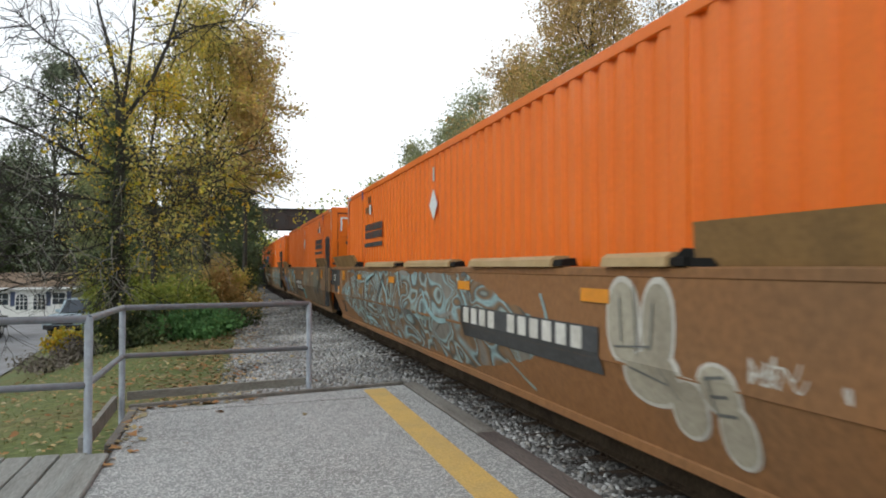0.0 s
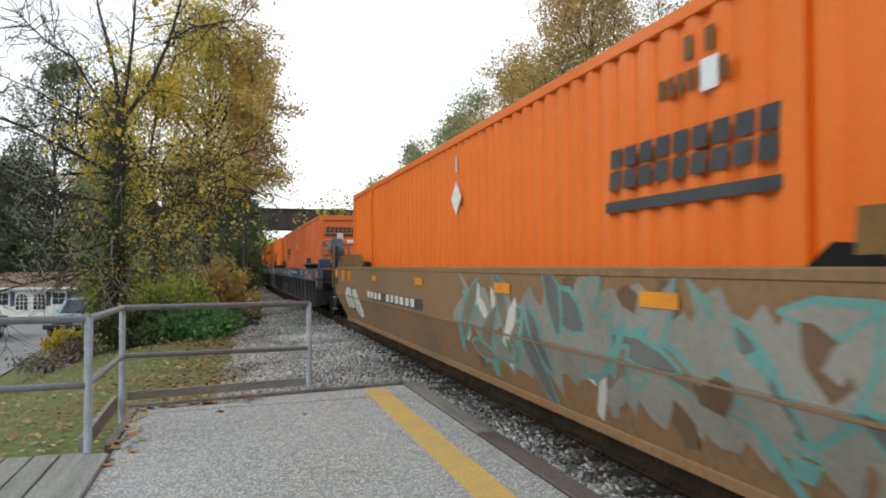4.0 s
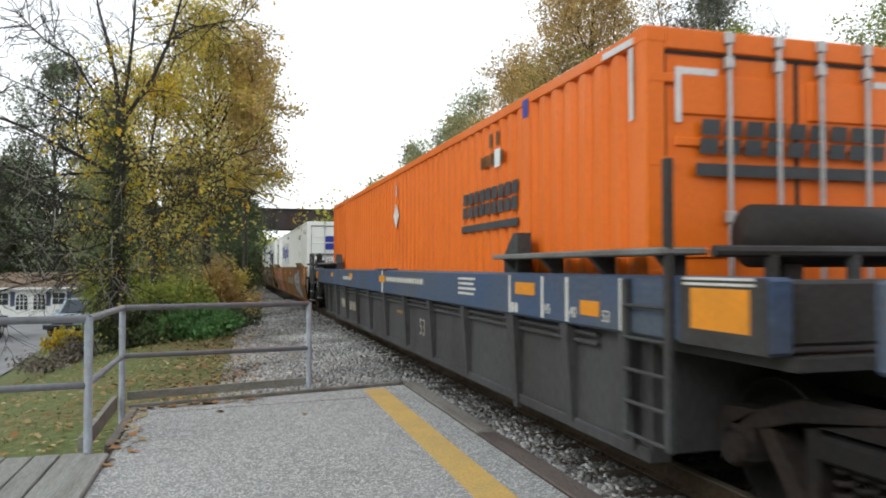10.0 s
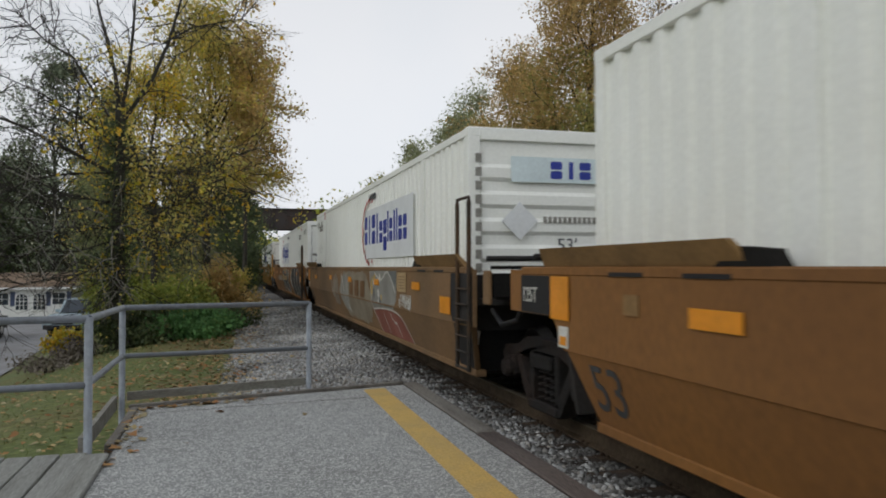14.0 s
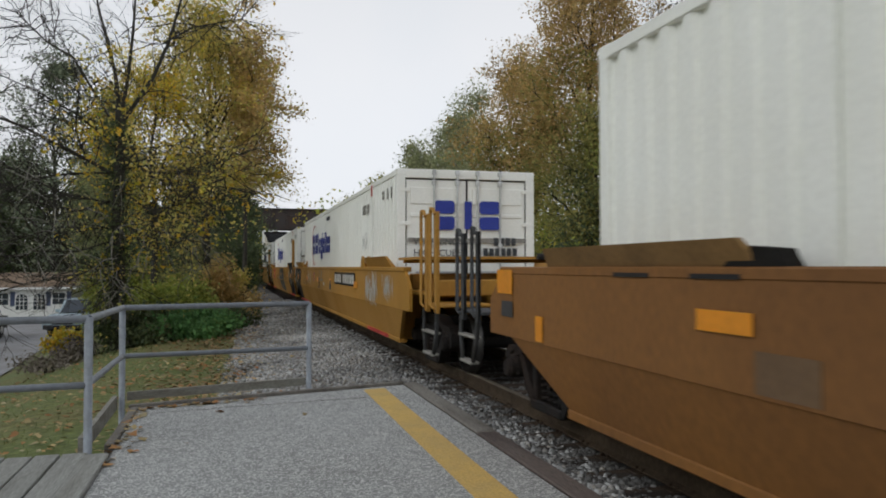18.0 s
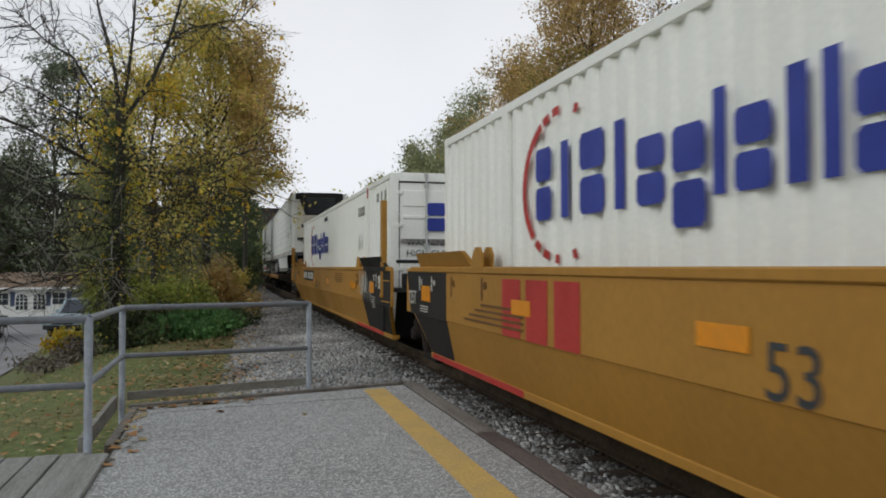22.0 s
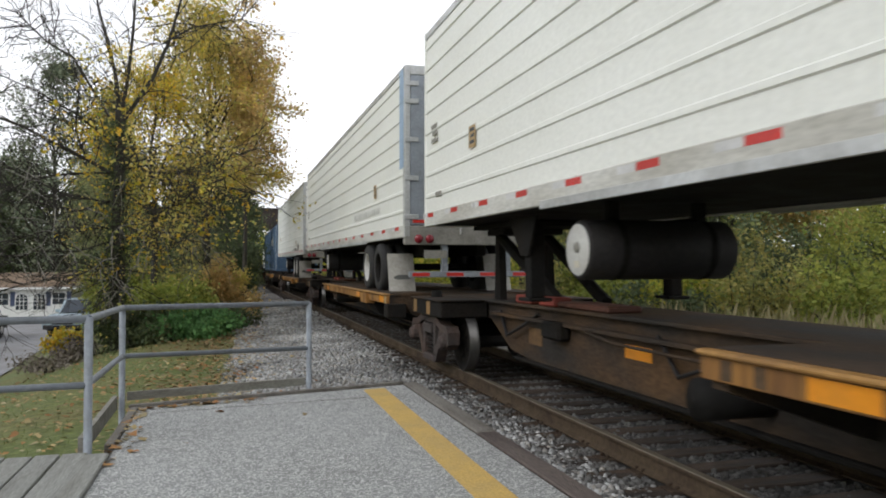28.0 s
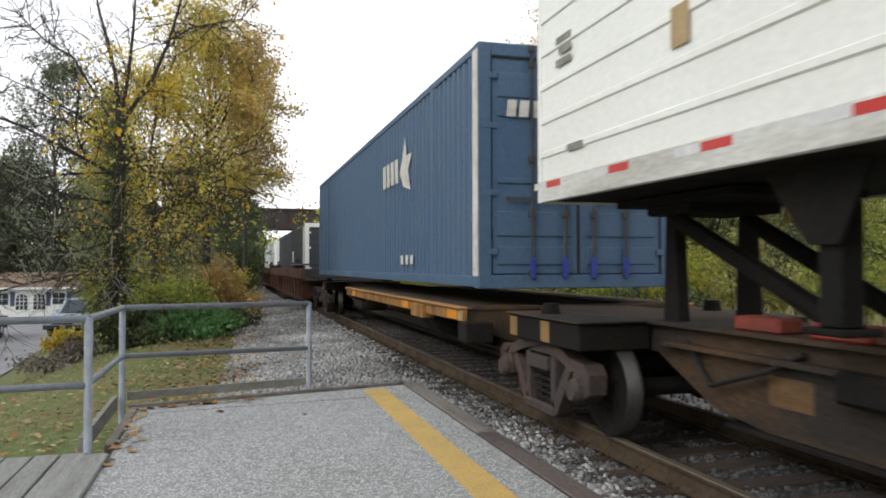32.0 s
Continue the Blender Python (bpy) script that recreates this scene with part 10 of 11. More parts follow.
# spine cars and trailers
def spine_car(lead, tail, rail_lead, label, lead_end=False, tail_end=False, lead_truck=True, tail_truck=True, hitch=True, rail_paint=RUSTGOLD):
    """A spine car unit between two trucks; its outrigger rails lie towards the leading end or the trailing one."""
    mid, h = (lead + tail) / 2, (tail - lead) / 2
    car = thing("spine_car", label, "spine car", (XC, mid, 0), "spine cars")
    MOVERS.append((car, mid))
    w = 1 if rail_lead else -1
    o = [(-h - 0.4, 1.02), (-h - 0.4, 0.80), (-h + 1.2, 0.78), (-h + 2.0, 0.42), (-h + 2.6, 0.36), (h - 2.6, 0.36), (h - 2.0, 0.42), (h - 1.2, 0.78), (h + 0.4, 0.80), (h + 0.4, 1.02)]
    for sx in (-1, 1):
        part("spine_web", Geo().prism(o, 0, sx * 0.46, sx * 0.42), SPINE, car, "deep dark spine web")
    part("spine_top", Geo().box(-0.55, 0.55, -h - 0.4, h + 0.4, 1.02, 1.06, 0.008), SPINE, car, "dark spine top plate")
    part("spine_foot", Geo().box(-0.52, 0.52, -h + 2.2, h - 2.2, 0.32, 0.36, 0.008), GRIME, car)
    y0, y1 = sorted((w * (-h + 1.2), w * (-h + 10.15)))
    for sx in (-1, 1):
        rail = part("rub_rail", Geo().box(sx * 1.52, sx * 1.46, y0, y1, 0.895, 1.032, 0.008), rail_paint, car, "rusty brown outrigger rail")
        part("flange", Geo().box(sx * 1.56, sx * 1.38, y0, y1, 1.033, 1.066, 0.012), FLANGE, rail, "worn ochre top flange")
        part("mark", Geo().box(sx * 1.522, sx * 1.518, y0 + 2.45, y0 + 2.58, 0.92, 1.02), LIP, rail)
        for k, (yy, c) in enumerate(((y0 + 0.22, REFLECT), (y0 + 1.25, RUBRAIL), (y0 + 2.75, REFLECT), (y1 - 1.25, REFLECT), (y1 - 0.55, RUBRAIL), (y1 - 0.28, RUBRAIL))):
            part("reflector" if c is REFLECT else "worn_patch", Geo().box(sx * 1.523, sx * 1.519, yy, yy + (0.42 if c is REFLECT else 0.09), 0.91, 1.02), c, rail)
        part("worn_patch", Geo().box(sx * 1.523, sx * 1.519, y0 + 0.01, y0 + 0.18, 0.905, 1.025), TANPANEL, rail, "tan end patch")
        ob = w * (-h + 3.2)
        box = part("outrigger_box", Geo().box(sx * 1.58, sx * 1.40, ob - 0.33, ob + 0.33, 0.83, 1.02, 0.012), RUSTGOLD, car, "boxed outrigger end")
        part("outrigger_web", Geo().prism([(sx * 1.46, 0.83), (sx * 0.5, 0.83), (sx * 0.5, 0.42), (sx * 1.30, 0.62)], 1, ob - 0.30, ob + 0.30), GRIME, box, "dark outrigger web")
        part("rail_end", Geo().box(sx * 1.53, sx * 1.2, w * (-h + 1.2) - 0.16, w * (-h + 1.2) + 0.16, 0.66, 0.894, 0.015), GRIME, rail, "dark box under the rail's end")
        part("wheel_deck", Geo().box(sx * 1.46, sx * 0.55, y0, y1, 1.03, 1.07), SPINE, car, "dark steel wheel deck")
        for k in range(5):
            yy = y0 + 0.1 + (y1 - y0 - 0.2) * k / 4
            part("cross_arm", Geo().add([(sx * 0.44, yy - 0.09, 1.03), (sx * 0.44, yy + 0.09, 1.03), (sx * 0.44, yy + 0.09, 0.5), (sx * 0.44, yy - 0.09, 0.5), (sx * 1.46, yy - 0.07, 1.03), (sx * 1.46, yy + 0.07, 1.03), (sx * 1.46, yy + 0.07, 0.84), (sx * 1.46, yy - 0.07, 0.84)],
                                        [(0, 1, 2, 3), (7, 6, 5, 4), (0, 4, 5, 1), (1, 5, 6, 2), (2, 6, 7, 3), (3, 7, 4, 0)]), SPINE, car)
        for y in (-h, h):
            o = y - 0.72 if y > 0 else y + 0.10
            part("side_bearing", Geo().box(sx * 1.20, sx * 0.5, o - 0.42, o + 0.42, 0.79, 1.03, 0.015), GRIME, car, "end of the bolster box")
            part("cover_plate", Geo().box(sx * 1.24, sx * 0.45, o - 0.46, o + 0.46, 1.031, 1.05, 0.006), SPINE, car)
            part("bearing_end", Geo().box(sx * 1.204, sx * 1.20, o + 0.20, o + 0.40, 0.81, 1.01), LIP, car)
            part("stub", Geo().lathe([(1.04, 0.0), (1.04, 0.1), (1.16, 0.08), (1.16, 0.0)], (sx * 0.95, y, 0), 2, 10), GRIME, car)
    if hitch:
        y = w * (h - 1.35)
        st = part("hitch", Geo().box(-0.45, 0.45, y - 0.35, y + 0.35, 1.98, 2.08, 0.02), GRIME, car, "trailer hitch stand")
        for sx in (-1, 1):
            part("hitch_leg", Geo().prism([(y - 0.07, 1.98), (y + 0.07, 1.98), (y + 0.12, 1.06), (y - 0.12, 1.06)], 0, sx * 0.32, sx * 0.42), GRIME, st)
            part("hitch_brace", Geo().tube([(sx * 0.36, y, 1.95), (sx * 0.30, y - w * 1.9, 1.08)], 0.08, 8), GRIME, st, "dark diagonal hitch brace")
        for q in range(2):
            part("stop_block", Geo().box(-0.52, -0.30, y - w * (1.2 + 0.75 * q) - 0.24, y - w * (1.2 + 0.75 * q) + 0.24, 1.06, 1.17, 0.02), REDBLOCK, car, "dull red stop block")
        if lead_end:
            part("warning_box", Geo().box(-0.9, -0.5, y - w * 1.0 - 0.12, y - w * 1.0 + 0.12, 1.06, 1.13), REFLECT, car, "amber-painted chock")
        part("ramp", Geo().box(-0.5, -0.1, y - w * 3.4, y - w * 2.2, 1.06, 1.13, 0.02), DARKRED, car, "dull red hitch rail")
    for k in range(4):
        yy = -h + 3 + k * (2 * h - 6) / 3
        part("brake_pipe", Geo().tube([(-0.49, yy, 0.95), (-0.56, yy + 0.3, 0.8), (-0.56, yy + 0.9, 0.62), (-0.5, yy + 1.3, 0.92)], 0.022, 6), BLACK, car, smooth=True)
    part("air_reservoir", Geo().lathe([(0, 0.0), (0.03, 0.15), (0.8, 0.15), (0.83, 0.0)], (-1.05, -w * (h - 10.9), 0.62), 0, 16), GRIME, car, "dark air reservoir", smooth=True)
    for sx in (-1, 1):
        part("train_line", Geo().tube([(sx * 0.52, w * (h - 4.2), 0.86), (sx * 0.60, w * (h - 5.0), 0.80), (sx * 0.60, w * (h - 8.0), 0.78)], 0.016, 6), SPINE, car, "brown pipe along the spine", smooth=True)
        part("valve", Geo().box(sx * 0.47, sx * 0.62, w * (h - 3.6) - 0.25, w * (h - 3.6) + 0.25, 0.70, 0.90, 0.03), GRIME, car, "grimy brake valve")
        part("side_flange", Geo().box(sx * 0.47, sx * 0.56, -h + 1.4, h - 1.4, 0.86, 0.90), SPINE, car)
        part("reflector", Geo().box(sx * 0.461, sx * 0.465, w * (h - 3.04), w * (h - 2.62), 0.56, 0.77), RUBRAIL, car, "rusted orange patch")
        part("reflector", Geo().box(sx * 0.461, sx * 0.465, w * (h - 5.50), w * (h - 5.03), 0.66, 0.79), REFLECT, car, "grimy amber reflector")
    if lead_truck:
        rail_truck(car, -h, FRAMERUST)
    if tail_truck:
        rail_truck(car, h, FRAMERUST)
    if lead_end:
        coupler(car, -h - 1.3, -1)
        part("draft_sill", Geo().box(-0.36, 0.36, -h - 1.5, -h - 0.3, 0.78, 1.04, 0.02), GRIME, car)
        part("end_platform", Geo().box(-1.3, 1.3, -h - 1.5, -h - 0.7, 1.04, 1.08), GRIME, car)
        part("end_plate", Geo().box(-1.22, -1.16, -h - 1.1, -h + 0.9, 1.0, 1.18, 0.01), LIP, car, "worn ochre side plate")
        part("brake_box", Geo().box(-1.1, -0.6, -h - 1.2, -h - 0.6, 1.08, 1.45, 0.03), GRIME, car, "dark brake housing")
        part("brake_post", Geo().box(-0.72, -0.56, -h - 0.5, -h - 0.36, 1.08, 1.95, 0.01), GRIME, car, "dark hand-brake post")
        part("gear_housing", Geo().box(-0.86, -0.48, -h - 0.62, -h - 0.30, 1.55, 1.95, 0.05), GRIME, car, "dark brake gear housing")
        for zz in (1.35, 1.6):
            part("end_rail", Geo().tube([(-1.17, -h - 0.87, 1.08), (-1.17, -h - 0.87, zz), (-1.17, -h - 0.17, zz), (-1.17, -h - 0.17, 1.08)], 0.024, 6), RUSTY, car, "rusty end handrail", smooth=True)
        part("winch", Geo().lathe([(-0.3, 0.0), (-0.3, 0.17), (-0.26, 0.2), (0.26, 0.2), (0.3, 0.17), (0.3, 0.0)], (-0.75, -h + 0.6, 1.3), 0, 16), GRIME, car, "dark winch drum", smooth=True)
        part("hitch_arm", Geo().prism([(-h + 0.1, 1.08), (-h + 0.6, 1.08), (-h + 2.1, 1.9), (-h + 1.8, 2.0)], 0, -0.42, -0.2), GRIME, car, "dark raised hitch arm")
        slab(car, "reflector", -h + 0.5, -h + 0.85, 0.9, 1.02, REFLECT, -1.21, "amber reflector")
        for y in (-h - 0.54, -h - 1.28):
            part("step_stile", Geo().box(-1.23, -1.20, y - 0.03, y + 0.03, 0.98, 1.58), RUBRAIL, car, "brown ladder stile")
        for zz in (1.28, 1.55):
            part("rung", Geo().tube([(-1.23, -h - 0.54, zz), (-1.23, -h - 1.28, zz)], 0.013, 6), FLAP, car, "worn pale rung")
        part("end_frame", Geo().box(-1.22, -1.17, -h - 1.90, -h - 1.84, 1.2, 2.1).box(-1.22, -1.17, -h - 2.24, -h - 1.84, 1.18, 1.25), GREY, car, "dark grey end frame")
        part("gear_case", Geo().lathe([(-0.10, 0.0), (-0.10, 0.20), (-0.05, 0.24), (0.05, 0.24), (0.10, 0.2), (0.10, 0.0)], (-1.05, -h - 2.1, 1.65), 0, 20), RUSTY, car, "rusty hand-brake gear case", smooth=True)
        part("end_box", Geo().box(-1.24, -0.7, -h - 1.86, -h - 1.32, 0.90, 1.18, 0.04), GREY, car, "rounded dark grey box")
        for k in range(7):
            y = -h - 1.9 + 0.28 * k
            part("hose", Geo().tube([(-1.1 + 0.09 * k, y, 1.5 - 0.05 * k), (-1.16, y + 0.1, 1.25), (-1.1, y + 0.3, 1.02), (-0.9, y + 0.55, 1.14 + 0.04 * k), (-0.8, y + 0.7, 1.45)], 0.022, 6), BLACK, car, "black slack brake hose", smooth=True)
        part("brake_line", Geo().tube([(-1.22, -h - 1.29, 0.83), (-1.22, -h - 2.14, 0.94), (-1.22, -h - 3.0, 0.80)], 0.010, 6), FLAP, car, "thin worn pipe")
        part("stirrup", Geo().tube([(-1.24, -h - 0.72, 0.78), (-1.24, -h - 0.72, 0.41), (-1.24, -h - 1.27, 0.43), (-1.24, -h - 1.27, 0.80)], 0.016, 6), GREY, car, "dark stirrup step", smooth=True)
    if tail_end:
        coupler(car, h + 1.3, 1)
        part("draft_sill", Geo().box(-0.36, 0.36, h + 0.3, h + 1.5, 0.78, 1.04, 0.02), GRIME, car)
        part("end_platform", Geo().box(-1.3, 1.3, h + 0.6, h + 1.4, 1.04, 1.08), GRIME, car)
    return car


def road_wheel(parent, y, z, sx, rim_paint=RIM):
    for dx in (0.0, 0.33):
        x = sx * (1.27 - dx)
        t = part("tyre", Geo().lathe([(-sx * 0.125, 0.29), (-sx * 0.13, 0.42), (-sx * 0.10, 0.475), (-sx * 0.03, 0.485), (sx * 0.03, 0.485), (sx * 0.095, 0.475), (sx * 0.125, 0.42), (sx * 0.115, 0.29)], (x - sx * 0.12, y, z), 0, 32), RUBBER, parent, "worn black tyre", smooth=True)
        if dx == 0:
            rim = part("rim", Geo().lathe([(sx * 0.118, 0.30), (sx * 0.115, 0.280), (sx * 0.05, 0.268), (-sx * 0.07, 0.256), (-sx * 0.085, 0.225)], (x - sx * 0.12, y, z), 0, 28), rim_paint, t, "white steel rim" if rim_paint is RIM else "dark steel rim", smooth=True)
            part("hub", Geo().lathe([(-sx * 0.088, 0.24), (-sx * 0.085, 0.13), (-sx * 0.02, 0.11), (sx * 0.02, 0.09), (sx * 0.03, 0.0)], (x - sx * 0.12, y, z), 0, 20), GRIME, t, "dark recessed hub", smooth=True)
            nuts = Geo()
            for q in range(8):
                a = math.pi / 4 * q
                nuts.lathe([(-sx * 0.09, 0.022), (-sx * 0.05, 0.02), (-sx * 0.05, 0.0)], (x - sx * 0.12, y + 0.165 * math.cos(a), z + 0.165 * math.sin(a)), 0, 6)
            part("wheel_nuts", nuts, STEEL, t)


def semi_trailer(near, far, nose_lead, label, skin=TRAILER, smooth_skin=False, skirt=False, reefer=False, tank=True, scar=False, tilt=0.35, axle=3.15, dark_doors=False):
    """A refrigerated road trailer. Its own y runs from the tail (negative) to the nose."""
    mid, h = (near + far) / 2, (far - near) / 2
    t = thing("semi_trailer", label, "trailer", (XC, mid, 0), "road trailers on spine cars")
    turn = 180.0 if nose_lead else 0.0
    MOVERS.append((t, mid, turn, tilt))
    W, B, T = 1.295, 2.08, 4.98
    near_sx = 1 if nose_lead else -1
    nx = near_sx
    for sx in (-1, 1):
        side = part("side_wall", Geo().box(sx * (W - 0.012), sx * (W - 0.06), -h + 0.1, h - 0.12, B + 0.2, T - 0.12), skin, t, "white side wall with lengthwise ribs")
        if not smooth_skin:
            k = B + 0.44
            while k < T - 0.2:
                part("side_rib", Geo().prism([(sx * (W - 0.012), k - 0.034), (sx * (W + 0.004), k - 0.022), (sx * (W + 0.004), k + 0.022), (sx * (W - 0.012), k + 0.034)], 1, -h + 0.1, h - 0.12), skin, side)
                k += 0.315
        else:
            for q in range(18):
                yy = -h + 0.6 + q * (2 * h - 1.2) / 17
                part("seam", Geo().box(sx * (W - 0.008), sx * (W - 0.012), yy - 0.03, yy + 0.03, B + 0.2, T - 0.12), skin, side)
        rail = part("bottom_rail", Geo().box(sx * W, sx * (W - 0.06), -h + 0.05, h - 0.05, B, B + 0.205, 0.008), BASERAIL, t, "dull white riveted bottom rail")
        part("rail_step", Geo().box(sx * (W + 0.003), sx * (W - 0.02), -h + 3.6, h - 4.4, B - 0.035, B + 0.05, 0.006), ALU, rail)
        for q in range(14):
            yy = -h + 0.45 + q * (2 * h - 1.0) / 13
            part("tape", Geo().box(sx * (W + 0.002), sx * (W - 0.002), yy, yy + 0.30, B + 0.125, B + 0.185), REDTAPE, rail, "red reflective tape")
            part("tape", Geo().box(sx * (W + 0.002), sx * (W - 0.002), yy + 0.32, yy + 0.58, B + 0.125, B + 0.185), SILVER, rail)
        part("top_rail", Geo().box(sx * W, sx * (W - 0.07), -h + 0.05, h - 0.08, T - 0.13, T, 0.02), ALU, t)
        part("nose_corner", Geo().prism([(sx * W, h - 0.13), (sx * W, h - 0.05), (sx * (W - 0.06), h), (sx * (W - 0.16), h), (sx * (W - 0.16), h - 0.13)], 2, B, T), skin, t)
        post = part("rear_post", Geo().box(sx * W, sx * (W - 0.1), -h, -h + 0.12, B, T, 0.012), ALU, t, "stainless rear frame post")
        for zz in (B + 0.3, B + 0.95, B + 1.6, B + 2.25, T - 0.35):
            part("hinge", Geo().box(sx * (W + 0.004), sx * (W - 0.24), -h - 0.02, -h + 0.0, zz, zz + 0.08, 0.006), ALU, post)
        for k, y in enumerate((-h + axle, -h + axle + 1.27)):
            road_wheel(t, y, 1.55, sx, GRIME if dark_doors and k == 0 else RIM)
        lean = 0.30 if dark_doors else 0.05
        rows = [(1.22 - 0.17 * p, -h + axle - 0.64 - lean * (1.82 - zz) - 0.06 * math.sin(3.1 * p / 3) - 0.10 * max(0.0, 1.3 - zz), zz) for p in range(4) for zz in (1.10, 1.28, 1.46, 1.64, 1.82)]
        flap = part("mud_flap", Geo().add([(sx * a, b, c_) for a, b, c_ in rows], [(5 * a + b, 5 * a + b + 1, 5 * a + b + 6, 5 * a + b + 5) for a in range(3) for b in range(4)]), FLAPWHITE, t, "dirty white curled mud flap", smooth=True)
        yf = -h + axle - 0.64 - lean * 0.45 - 0.065
        part("flap_mark", Geo().add([(sx * (0.96 + 0.17 * math.cos(q * math.pi / 8)), yf, 1.37 + 0.05 * math.sin(q * math.pi / 8)) for q in range(16)], [tuple(range(16))]), PAINT_SLATE, flap, "dark oval mark")
        leg = part("landing_gear", Geo().box(sx * 0.95, sx * 0.78, h - 3.35, h - 3.18, 1.16, 2.0, 0.012), GRIME, t, "landing gear leg")
        part("foot", Geo().box(sx * 1.0, sx * 0.72, h - 3.42, h - 3.10, 1.12, 1.16, 0.01), GRIME, leg)
        part("gusset", Geo().prism([(h - 3.6, 2.05), (h - 2.8, 2.05), (h - 3.15, 1.62), (h - 3.38, 1.62)], 0, sx * 0.99, sx * 0.96), GRIME, leg)
    for y in (-h + axle, -h + axle + 1.27):
        part("axle", Geo().tube([(-1.0, y, 1.56), (1.0, y, 1.56)], 0.07, 10), GRIME, t)
    part("roof", Geo().box(-W + 0.06, W - 0.06, -h + 0.05, h - 0.05, T - 0.03, T + 0.005), skin, t)
    part("floor", Geo().box(-W + 0.06, W - 0.06, -h + 0.06, h - 0.06, B + 0.02, B + 0.12), GRIME, t)
    part("nose_wall", Geo().box(-W + 0.16, W - 0.16, h - 0.06, h, B, T, 0.01), skin, t)
    part("slider", Geo().box(-0.62, -0.45, -h + 1.4, -h + 6.6, 1.78, 2.08).box(0.45, 0.62, -h + 1.4, -h + 6.6, 1.78, 2.08).box(-0.6, 0.6, -h + 2.9, -h + 3.4, 1.75, 1.95).box(-0.6, 0.6, -h + 4.25, -h + 4.75, 1.75, 1.95), GRIME, t, "dark axle slider frame")
    part("coupler_plate", Geo().box(-0.6, 0.6, h - 2.0, h - 0.3, 2.02, 2.08), GRIME, t)
    # rear end
    for sx in (-1, 1):
        d = part("door", Geo().box(sx * 0.008, sx * 1.19, -h + 0.01, -h + 0.05, B + 0.2, T - 0.16, 0.008), GALV if dark_doors else skin, t, "dull steel rear door" if dark_doors else "white rear door")
        part("lock_rod", Geo().tube([(sx * 0.32, -h - 0.02, B + 0.05), (sx * 0.32, -h - 0.02, T - 0.08)], 0.017, 8), ALU, d)
        part("tape", Geo().box(sx * 0.55, sx * 1.15, -h - 0.004, -h + 0.006, B + 0.24, B + 0.29), REDTAPE, d)
        for xx in (0.86, 1.05):
            part("tail_lamp", Geo().lathe([(0.0, 0.075), (-0.02, 0.07), (-0.03, 0.0)], (sx * xx, -h - 0.01, B - 0.03), 1, 14), TAILLAMP, t, "round red tail lamp", smooth=True)
        part("bumper_leg", Geo().box(sx * 0.62, sx * 0.52, -h + 0.06, -h + 0.16, 1.42, B - 0.1), GALV, t)
    part("rear_header", Geo().box(-1.2, 1.2, -h, -h + 0.1, T - 0.16, T, 0.01), ALU, t)
    part("rear_sill", Geo().box(-1.29, 1.29, -h, -h + 0.12, B - 0.13, B + 0.19, 0.01), FLAP, t, "grimy riveted rear sill")
    bump = part("bumper", Geo().box(-1.2, 1.2, -h + 0.03, -h + 0.13, 1.40, 1.50, 0.01), GALV, t, "grimy rear underride bumper")
    for q in range(4):
        part("tape", Geo().box(-1.15 + 0.6 * q, -0.85 + 0.6 * q, -h + 0.027, -h + 0.035, 1.42, 1.48), REDTAPE, bump)
    part("plate", Geo().box(-0.95, -0.55, -h + 0.0, -h + 0.02, 1.72, 1.86), FLAP, t, "blank licence plate")
    if tank:
        tk = part("fuel_tank", Geo().lathe([(-nx * 0.38, 0.0), (-nx * 0.38, 0.24), (-nx * 0.35, 0.27), (nx * 1.09, 0.27), (nx * 1.12, 0.24), (nx * 1.12, 0.0)], (0, h - 4.85, 1.66), 0, 28), BLACK, t, "black cross-mounted fuel tank", smooth=True)
        part("tank_end", Geo().lathe([(nx * 1.124, 0.0), (nx * 1.124, 0.225), (nx * 1.11, 0.25)], (0, h - 4.85, 1.66), 0, 28), RIM, tk, "pale tank end", smooth=True)
        part("filler_cap", Geo().lathe([(nx * 1.125, 0.0), (nx * 1.125, 0.05), (nx * 1.14, 0.045), (nx * 1.14, 0.0)], (0, h - 4.85, 1.68), 0, 14), FLAP, tk, "grey filler cap", smooth=True)
        part("sight_gauge", Geo().box(nx * 1.135, nx * 1.12, h - 4.89, h - 4.81, 1.50, 1.56), CREAM, tk, "small pale gauge")
        for k in (0.78, -0.12):
            part("strap", Geo().lathe([(nx * k - 0.03, 0.274), (nx * k + 0.03, 0.274)], (0, h - 4.85, 1.66), 0, 28), GRIME, tk)
            part("hanger", Geo().box(nx * k - 0.05, nx * k + 0.05, h - 4.9, h - 4.8, 1.9, 2.1), GRIME, tk)
    if dark_doors:
        part("tarp_patch", Geo().box(nx * (W + 0.004), nx * (W + 0.007), -h + 0.06, -h + 0.36, 3.25, 4.93), TARP, t, "light blue tape patch at the rear corner")
        for q in range(14):
            part("lettering", Geo().box(nx * (W + 0.003), nx * (W + 0.005), -h + 2.2 + 0.22 * q, -h + 2.35 + 0.22 * q, B + 0.53, B + 0.65), GHOST, t)
    x = nx * (W + 0.007)
    yn = -h + 3.17 if scar else -h + 2.5 if dark_doors else h - 2.5
    zn = B + 0.38 if scar else B + 0.85
    if scar:
        part("notice", Geo().box(x - 0.002, x + 0.002, h - 2.5, h - 2.3, B + 0.85, B + 1.12), TANPANEL, t, "small tan notice")
    part("notice", Geo().box(x - 0.002, x + 0.002, yn, yn + 0.25, zn, zn + 0.27), TANPANEL, t, "small tan notice")
